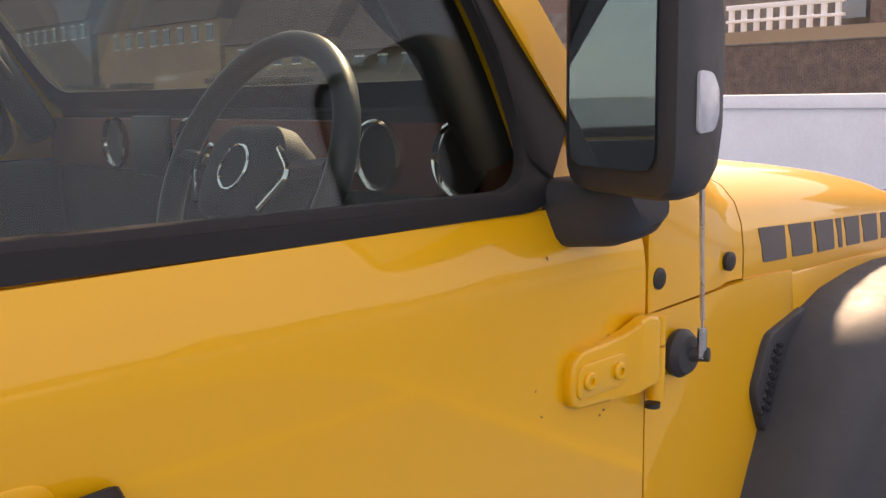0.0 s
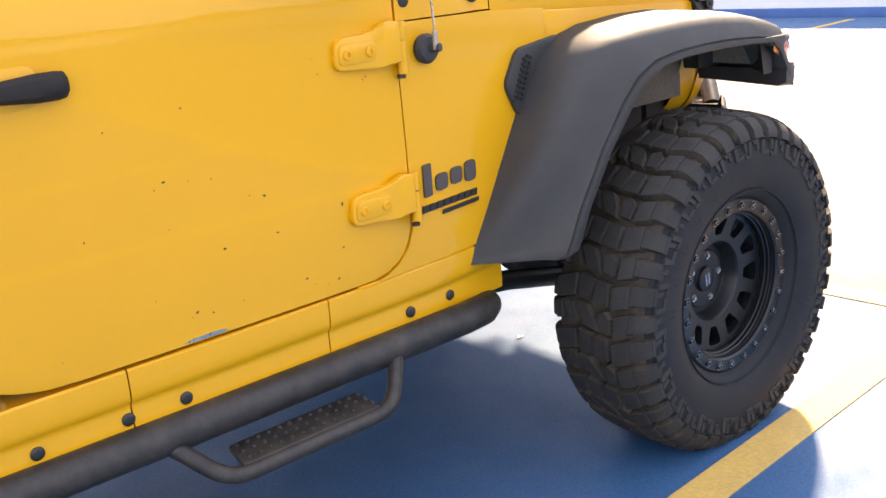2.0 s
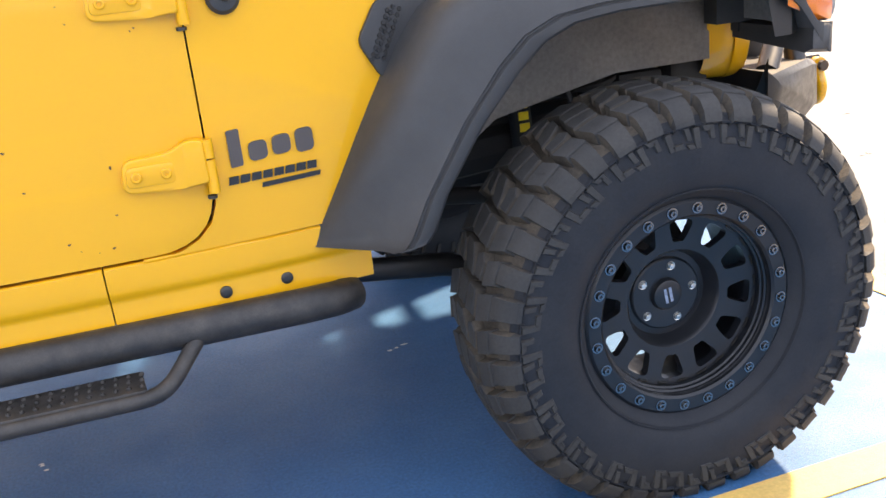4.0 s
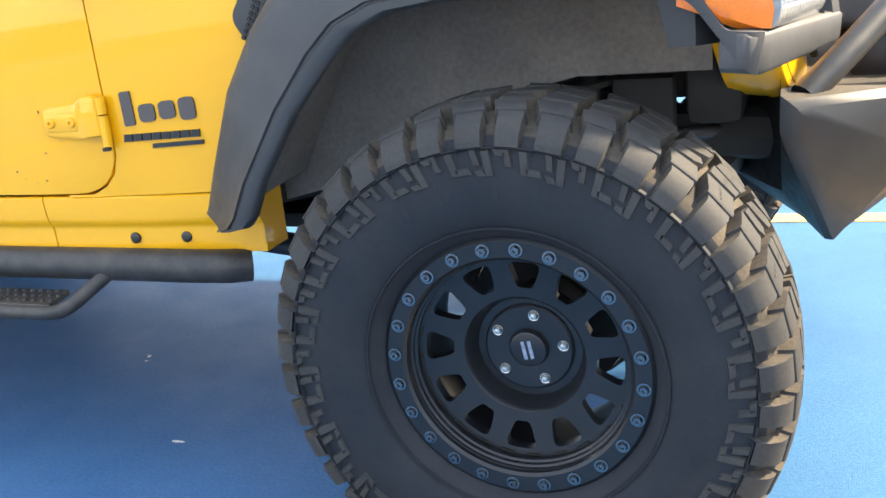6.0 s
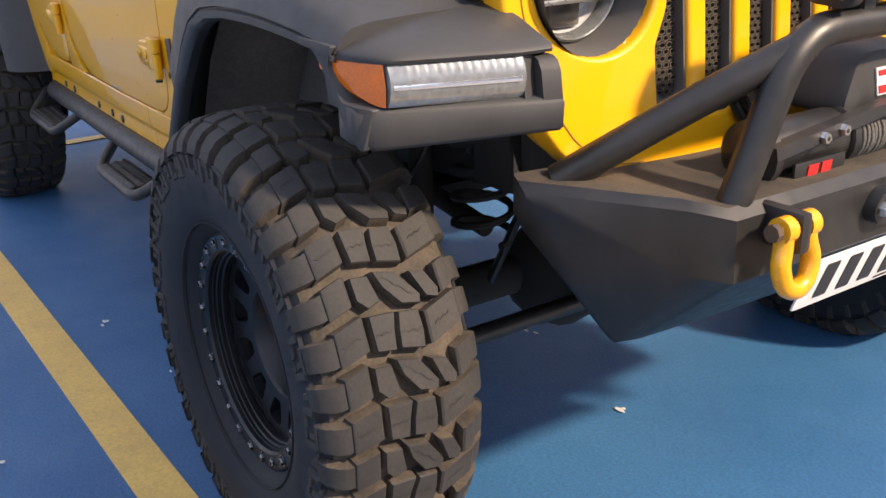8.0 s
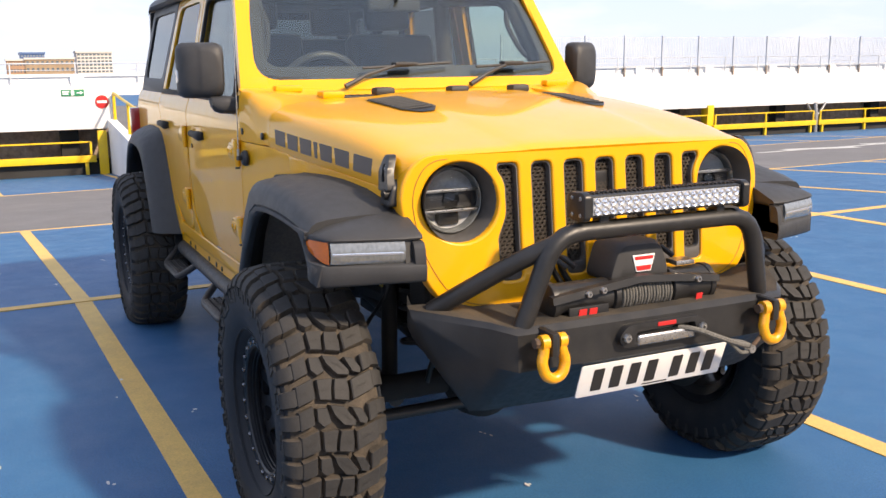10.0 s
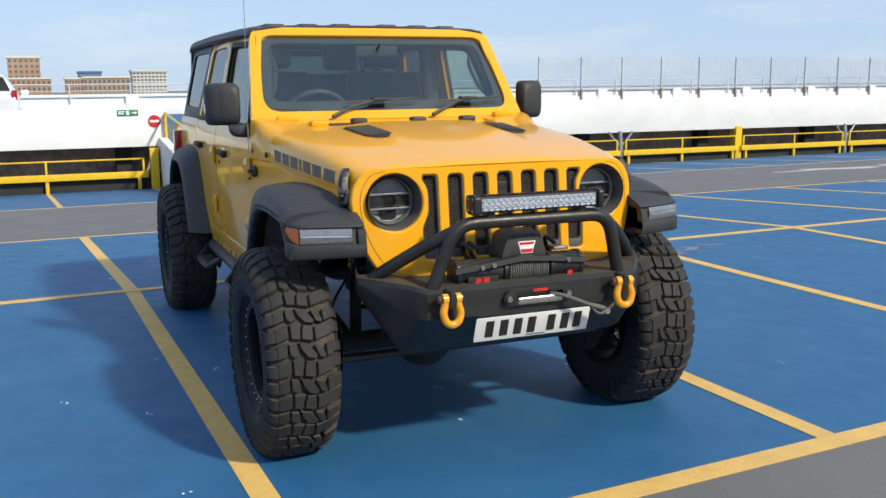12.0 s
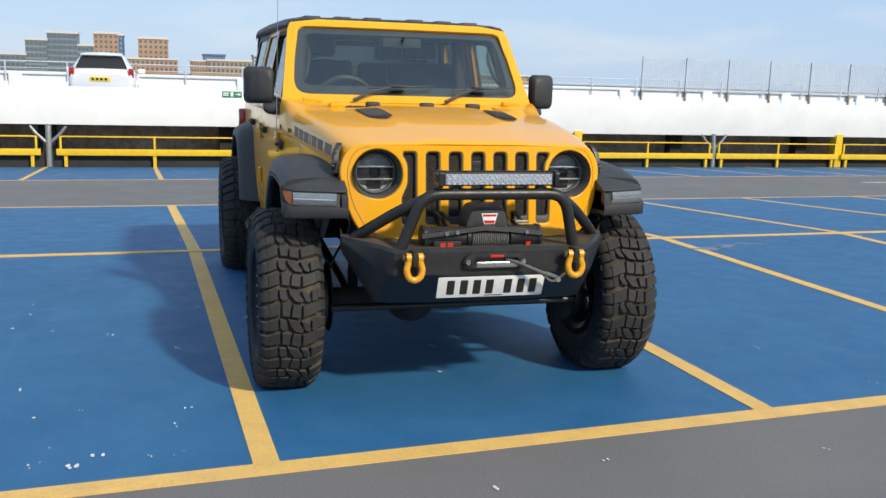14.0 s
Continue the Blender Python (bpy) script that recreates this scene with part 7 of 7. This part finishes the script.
# ---- underbody ----
for s in (-1, 1):
    fr = part("frame_rail", tube([(0.42, s * 0.42, 0.70), (0.2, s * 0.42, 0.72), (-0.5, s * 0.40, 0.66), (-0.9, s * 0.38, 0.58), (-2.3, s * 0.38, 0.58), (-2.7, s * 0.42, 0.72), (-3.55, s * 0.45, 0.72)], 0.055, 8, bend=0.1), M_DARK, suv)
    bm = bmesh.new()
    pts = []
    for k in range(101):
        a = 2 * math.pi * 6.2 * k / 100
        pts.append((0.05 + 0.062 * math.cos(a), s * 0.46 + 0.062 * math.sin(a), 0.55 + 0.36 * k / 100))
    add_tube(bm, pts, 0.0085, 6)
    part("coil_spring", bm, M_DARK, suv, "black coil spring")
    bm = bmesh.new()
    pts = [(-WB + 0.062 * math.cos(2 * math.pi * 5 * k / 90), s * 0.48 + 0.062 * math.sin(2 * math.pi * 5 * k / 90), 0.52 + 0.28 * k / 90) for k in range(91)]
    add_tube(bm, pts, 0.008, 6)
    part("coil_spring", bm, M_DARK, suv)
    bm = bmesh.new()
    add_tube(bm, [(-0.13, s * 0.50, 0.42), (-0.165, s * 0.475, 1.06)], 0.028, 14)
    sh = part("shock_absorber", bm, M_DARK, suv, "dark shock absorber with yellow marks")
    bm = bmesh.new()
    for k in range(7):
        z = 0.74 + 0.028 * k
        yy = s * (0.500 - 0.025 * (z - 0.42) / 0.64 + 0.0275)
        add_box(bm, -0.165 - 0.05 * (z - 0.80), -0.140 - 0.05 * (z - 0.80), min(yy, yy + s * 0.003), max(yy, yy + s * 0.003), z, z + 0.020)
    part("shock_mark", bm, M_PLATE_Y, sh, "yellow printed bars")
    part("control_arm", tube([(-0.02, s * 0.52, 0.37), (-0.40, s * 0.54, 0.46), (-0.98, s * 0.55, 0.54)], 0.028, 12), M_BLACK, suv, "black lower control arm")
    part("control_arm", tube([(-0.02, s * 0.40, 0.54), (-0.55, s * 0.42, 0.62)], 0.022, 10), M_DARK, suv)
    part("control_arm", tube([(-WB + 0.02, s * 0.46, 0.36), (-WB + 0.9, s * 0.45, 0.50)], 0.026, 10), M_DARK, suv)
    part("sway_link", tube([(0.03, s * 0.43, 0.43), (0.20, s * 0.44, 0.72)], 0.010, 8), M_BLACK, suv)
    bm = bmesh.new()
    add_lathe(bm, [(0.0, -0.02), (0.160, -0.02), (0.164, 0.0), (0.160, 0.02), (0.0, 0.02)], 32, "y", (0, s * 0.695, HUB))
    part("brake_disc", bm, M_BOLT, suv)
    bm = bmesh.new()
    add_lathe(bm, [(0.0, -0.02), (0.160, -0.02), (0.164, 0.0), (0.160, 0.02), (0.0, 0.02)], 32, "y", (-WB, s * 0.695, HUB))
    part("brake_disc", bm, M_BOLT, suv)
    for x in (0.0, -WB):
        part("dust_shield", lathe([(0.0, -0.003), (0.176, -0.003), (0.180, 0.0), (0.176, 0.003), (0.0, 0.003)], 32, "y", (x, s * 0.655, HUB)), M_DARK, suv)
for x, d in ((0.0, -0.22), (-WB, 0.0)):
    bm = bmesh.new()
    add_tube(bm, [(x, -0.74, HUB), (x, 0.74, HUB)], 0.045, 14)
    add_lathe(bm, [(0.0, -0.13), (0.07, -0.12), (0.125, -0.05), (0.135, 0.0), (0.125, 0.05), (0.07, 0.12), (0.0, 0.13)], 20, "x", (x + 0.02, d, HUB - 0.01))
    part("axle", bm, M_DARK, suv, "dark solid axle with differential")
part("tie_rod", tube([(0.17, -0.66, 0.40), (0.17, 0.66, 0.40)], 0.020, 10), M_BLACK, suv)
part("drag_link", tube([(0.21, 0.60, 0.44), (0.24, -0.35, 0.58)], 0.020, 10), M_BLACK, suv)
part("sway_bar", tube([(0.20, -0.50, 0.72), (0.34, -0.44, 0.72), (0.34, 0.44, 0.72), (0.20, 0.50, 0.72)], 0.016, 10, bend=0.06), M_BLACK, suv)
part("skid_plate", box(-0.95, -0.45, -0.30, 0.30, 0.46, 0.50, 0.01), M_DARK, suv)
part("transfer_case", box(-1.5, -0.6, -0.18, 0.18, 0.48, 0.72, 0.05), M_DARK, suv)
part("exhaust", tube([(-1.0, 0.25, 0.52), (-2.4, 0.25, 0.52), (-2.9, 0.5, 0.6), (-3.6, 0.5, 0.6)], 0.035, 10, bend=0.1), M_DARK, suv)
part("fuel_tank", box(-2.5, -1.3, 0.20, 0.62, 0.50, 0.66, 0.04), M_DARK, suv)
part("body_floor", box(-3.55, -0.62, -0.66, 0.66, 0.66, 0.70), M_DARK, suv)
part("engine_sump", box(-0.46, 0.13, -0.24, 0.24, 0.54, 0.80, 0.05), M_DARK, suv)
part("front_crossmember", tube([(0.30, -0.42, 0.68), (0.30, -0.30, 0.62), (0.30, 0.30, 0.62), (0.30, 0.42, 0.68)], 0.045, 10, bend=0.06), M_DARK, suv)
part("radiator_support", box(0.24, 0.352, -0.52, 0.52, 0.74, 0.90, 0.03), M_DARK, suv)
part("engine_bay_floor", box(-0.62, 0.34, -0.46, 0.46, 0.78, 1.00, 0.05), M_DARK, suv)
for s in (-1, 1):
    part("spring_tower", tube([(0.05, s * 0.47, 0.86), (0.05, s * 0.47, 1.00)], [0.085, 0.07], 20), M_DARK, suv)
    part("bump_stop", tube([(0.05, s * 0.46, 0.74), (0.05, s * 0.46, 0.90)], 0.032, 12), M_BLACK, suv)
    part("brake_hose", tube([(-0.06, s * 0.66, 0.50), (-0.10, s * 0.60, 0.62), (-0.02, s * 0.55, 0.74), (-0.05, s * 0.50, 0.88)], 0.007, 8, bend=0.05), M_BLACK, suv)
    part("frame_bracket", box(0.10, 0.22, s * 0.49 - 0.03, s * 0.49 + 0.03, 0.70, 0.84, 0.012), M_DARK, suv)
    part("knuckle", lathe([(0.0, -0.05), (0.06, -0.05), (0.075, -0.02), (0.075, 0.03), (0.05, 0.06), (0.0, 0.06)], 18, "y", (0.0, s * 0.70, HUB)), M_DARK, suv)
part("track_bar", tube([(0.12, 0.50, 0.46), (0.15, -0.42, 0.66)], 0.018, 10), M_BLACK, suv)
part("firewall", box(-0.72, -0.62, -0.70, 0.70, 0.62, 1.31), M_DARK, suv)
part("rear_bumper", box(-3.85, -3.66, -0.78, 0.78, 0.58, 0.76, 0.03), M_BLACK, suv)

# ---- cabin ----
bm = bmesh.new()
dash = [(-0.76, 1.30), (-0.885, 1.355), (-0.925, 1.440), (-0.948, 1.458), (-0.975, 1.452), (-0.985, 1.40), (-0.99, 1.25), (-0.96, 1.05), (-0.74, 0.95)]
add_rings(bm, [[(max(x - 0.10 * (abs(y) / 0.75) ** 2, min(x, -0.968)), y, z) for x, z in dash] for y in (-0.70, -0.4, 0, 0.4, 0.70)])
bmesh.ops.bevel(bm, geom=[e for e in bm.edges if abs(e.verts[0].co.y - e.verts[1].co.y) > 0.1], offset=0.02, segments=2, affect="EDGES")
da = part("dashboard", bm, M_INTERIOR, suv, "black dashboard with round vents")
part("dash_band", box(-1.000, -0.975, -0.70, 0.70, 1.335, 1.435, 0.010), M_COPPER, da)
for y in (-0.60, -0.44, 0.06, 0.36):
    bm = bmesh.new()
    add_lathe(bm, [(0.048, 0.0), (0.050, -0.010), (0.046, -0.013), (0.043, -0.010), (0.040, 0.0)], 32, "x", (-1.000, y, 1.388))
    part("vent_ring", bm, M_CHROME, da, "silver ringed round vent")
    bm = bmesh.new()
    add_lathe(bm, [(0.0, -0.002), (0.043, -0.004)], 32, "x", (-1.000, y, 1.388))
    part("vent_core", bm, M_INK, da)
part("screen", box(-1.010, -0.998, 0.14, 0.28, 1.33, 1.44, 0.006), M_INK, da)
bm = bmesh.new()
add_rings(bm, [[(x, y, z) for y, z in rounded([(-0.66, 1.31), (-0.38, 1.31), (-0.40, 1.450), (-0.64, 1.450)], 0.04, 4)] for x in (-0.95, -0.997)])
part("instrument_hood", bm, M_INTERIOR, da)
SW = Matrix.Translation((-1.165, -0.375, 1.372)) @ Matrix.Rotation(radians(24), 4, "Y")
bm = bmesh.new()
vv = []
for k in range(48):
    a = 2 * math.pi * k / 48
    vv.append([(0.018 * math.sin(t) * 1.0, (0.182 + 0.0165 * math.cos(t)) * math.cos(a), (0.182 + 0.0165 * math.cos(t)) * math.sin(a)) for t in (2 * math.pi * j / 12 for j in range(12))])
add_rings(bm, vv + [vv[0]], caps=False)
bmesh.ops.remove_doubles(bm, verts=bm.verts, dist=1e-5)
bmesh.ops.transform(bm, matrix=SW, verts=bm.verts)
st = part("steering_wheel", bm, M_LEATHER, suv, "dark leather steering wheel with silver trim")
bm = bmesh.new()
add_rings(bm, [[(x, y * k, z * k) for y, z in rounded([(-0.085, -0.07), (0.085, -0.07), (0.095, 0.03), (0.06, 0.065), (-0.06, 0.065), (-0.095, 0.03)], 0.04, 4)] for x, k in ((0.05, 0.8), (0.01, 1.0), (-0.015, 0.95), (-0.025, 0.75))])
for a, b in (((0, 0.07, 0.0), (0, 0.17, 0.012)), ((0, -0.07, 0.0), (0, -0.17, 0.012)), ((0, 0.02, -0.05), (0, 0.03, -0.175)), ((0, -0.02, -0.05), (0, -0.03, -0.175))):
    add_tube(bm, [Vector(a), Vector(b)], 0.017, 8)
bmesh.ops.transform(bm, matrix=SW, verts=bm.verts)
part("wheel_hub", bm, M_INTERIOR, st)
bm = bmesh.new()
for s in (-1, 1):
    add_tube(bm, [Vector((-0.022, s * 0.08, 0.03)), Vector((-0.018, s * 0.115, 0.0)), Vector((-0.02, s * 0.075, -0.05))], 0.004, 6, bend=0.02)
add_tube(bm, [Vector((-0.027, 0.03 * math.cos(2 * math.pi * k / 20), 0.03 * math.sin(2 * math.pi * k / 20))) for k in range(21)], 0.0022, 6)
bmesh.ops.transform(bm, matrix=SW, verts=bm.verts)
part("wheel_trim", bm, M_CHROME, st, "silver trim")
part("steering_column", tube([(-0.98, -0.375, 1.26), (-1.14, -0.375, 1.355)], 0.045, 14), M_INTERIOR, suv)


def build_seat(x, y, w):
    st_ = bmesh.new()
    add_box(st_, x - 0.26, x + 0.26, y - w / 2, y + w / 2, 0.98, 1.12, 0.05, 3)
    seat = part("seat", st_, M_LEATHER, suv, "black leather seat")
    bm = bmesh.new()
    add_box(bm, -0.07, 0.07, -w / 2, w / 2, 0, 0.62, 0.05, 3, m=Matrix.Translation((x - 0.24, y, 1.05)) @ Matrix.Rotation(radians(-14), 4, "Y"))
    part("seat_back", bm, M_LEATHER, seat)
    bm = bmesh.new()
    add_box(bm, -0.05, 0.05, -0.13, 0.13, 0, 0.18, 0.04, 3, m=Matrix.Translation((x - 0.40, y, 1.68)) @ Matrix.Rotation(radians(-6), 4, "Y"))
    part("headrest", bm, M_LEATHER, seat)


for x, y, w in ((-1.82, -0.38, 0.5), (-1.82, 0.38, 0.5), (-2.72, -0.36, 0.56), (-2.72, 0.36, 0.56)):
    build_seat(x, y, w)
for s in (-1, 1):
    bm = bmesh.new()
    add_tube(bm, [(-1.02, s * 0.68, 1.40), (-1.27, s * 0.62, 1.80), (-2.02, s * 0.60, 1.835), (-2.75, s * 0.60, 1.82), (-3.35, s * 0.62, 1.45)], 0.036, 10, bend=0.12)
    add_tube(bm, [(-1.98, s * 0.66, 1.0), (-1.98, s * 0.60, 1.83)], 0.045, 10)
    part("roll_bar", bm, M_INTERIOR, suv, "black padded roll bar")
    part("grab_handle", tube([(-1.08, s * 0.655, 1.50), (-1.13, s * 0.61, 1.55), (-1.22, s * 0.58, 1.68), (-1.26, s * 0.61, 1.76)], 0.013, 8, bend=0.05), M_INTERIOR, suv)
    part("door_card", box(-1.93, -0.93, s * 0.70 - 0.02, s * 0.70 + 0.02, 0.72, 1.345, 0.01), M_INTERIOR, suv)
    part("door_card", box(-2.70, -1.98, s * 0.70 - 0.02, s * 0.70 + 0.02, 0.72, 1.345, 0.01), M_INTERIOR, suv)
part("roll_bar", tube([(-1.98, -0.60, 1.83), (-1.98, 0.60, 1.83)], 0.036, 10), M_INTERIOR, suv)
part("headliner", box(-3.45, -1.28, -0.64, 0.64, 1.848, 1.856), M_INTERIOR, suv)
bm = bmesh.new()
add_box(bm, -0.02, 0.02, -0.13, 0.13, -0.035, 0.035, 0.018, 3, m=Matrix.Translation((-1.22, 0.0, 1.76)))
add_tube(bm, [(-1.20, 0, 1.77), (-1.13, 0, 1.80)], 0.008, 6)
part("rear_view_mirror", bm, M_INTERIOR, suv)

# ---- white hatchback on the raised deck ----
hx, hy, hz0 = -22.7, -3.15, 0.47
hatch = thing("hatchback", "small white hatchback parked behind the parapet, rear window dark", "car", at=(hx, hy, hz0))


def hatch_sec(x, w, zt, zr, wr):
    return [(x, -w * 0.9, 0.28), (x, -w, 0.5), (x, -w * 1.0, 0.85), (x, -w * 0.97, zt), (x, -wr, zr - 0.08), (x, -wr * 0.8, zr), (x, 0, zr + 0.02), (x, wr * 0.8, zr), (x, wr, zr - 0.08), (x, w * 0.97, zt), (x, w, 0.85), (x, w, 0.5), (x, w * 0.9, 0.28)]


bm = bmesh.new()
add_rings(bm, [hatch_sec(0.0, 0.72, 0.86, 0.88, 0.68), hatch_sec(-0.06, 0.82, 0.90, 0.93, 0.74), hatch_sec(-0.14, 0.85, 0.94, 1.02, 0.74), hatch_sec(-0.42, 0.86, 0.96, 1.40, 0.58), hatch_sec(-0.62, 0.86, 0.96, 1.46, 0.57), hatch_sec(-1.4, 0.86, 0.95, 1.48, 0.57), hatch_sec(-2.2, 0.86, 0.93, 1.40, 0.58), hatch_sec(-2.9, 0.85, 0.90, 0.98, 0.68), hatch_sec(-3.7, 0.80, 0.82, 0.80, 0.64), hatch_sec(-3.95, 0.7, 0.6, 0.62, 0.5)])
part("body", bm, M_WHITE_CAR, hatch)
bm = bmesh.new()
add_rings(bm, [[(-0.165 - 0.27 * (z - 1.05) / 0.33 + 0.052, y, z) for y, z in ((-0.66, 1.06), (-0.53, 1.36), (0.53, 1.36), (0.66, 1.06))], [(-0.17 - 0.27 * (z - 1.05) / 0.33, y, z) for y, z in ((-0.66, 1.06), (-0.53, 1.36), (0.53, 1.36), (0.66, 1.06))]])
part("rear_window", bm, M_INK, hatch, "dark rear window")
part("spoiler", box(-0.48, -0.28, -0.54, 0.54, 1.39, 1.44, 0.02), M_WHITE_CAR, hatch)
part("number_plate", box(-0.02, 0.012, -0.30, 0.22, 0.70, 0.82, 0.004), M_PLATE_Y, hatch, "yellow plate with bars")
for y in (-0.22, -0.11, 0.0, 0.11):
    part("plate_bar", box(0.013, 0.016, y - 0.035, y + 0.035, 0.73, 0.79), M_INK, hatch)
for s in (-1, 1):
    part("tail_lamp", box(-0.22, -0.04, s * 0.76 - 0.07, s * 0.76 + 0.07, 0.80, 1.06, 0.03), M_TAIL, hatch, "red tail lamp")
    part("door_mirror", box(-2.2, -2.05, s * 0.98 - 0.10, s * 0.98 + 0.10, 0.92, 1.06, 0.03), M_WHITE_CAR, hatch)
    for x in (-0.7, -3.15):
        part("wheel", lathe([(0.0, -0.09), (0.28, -0.09), (0.30, -0.05), (0.30, 0.05), (0.28, 0.09), (0.0, 0.09)], 24, "y", (x, s * 0.76, 0.30)), M_RUBBER, hatch)
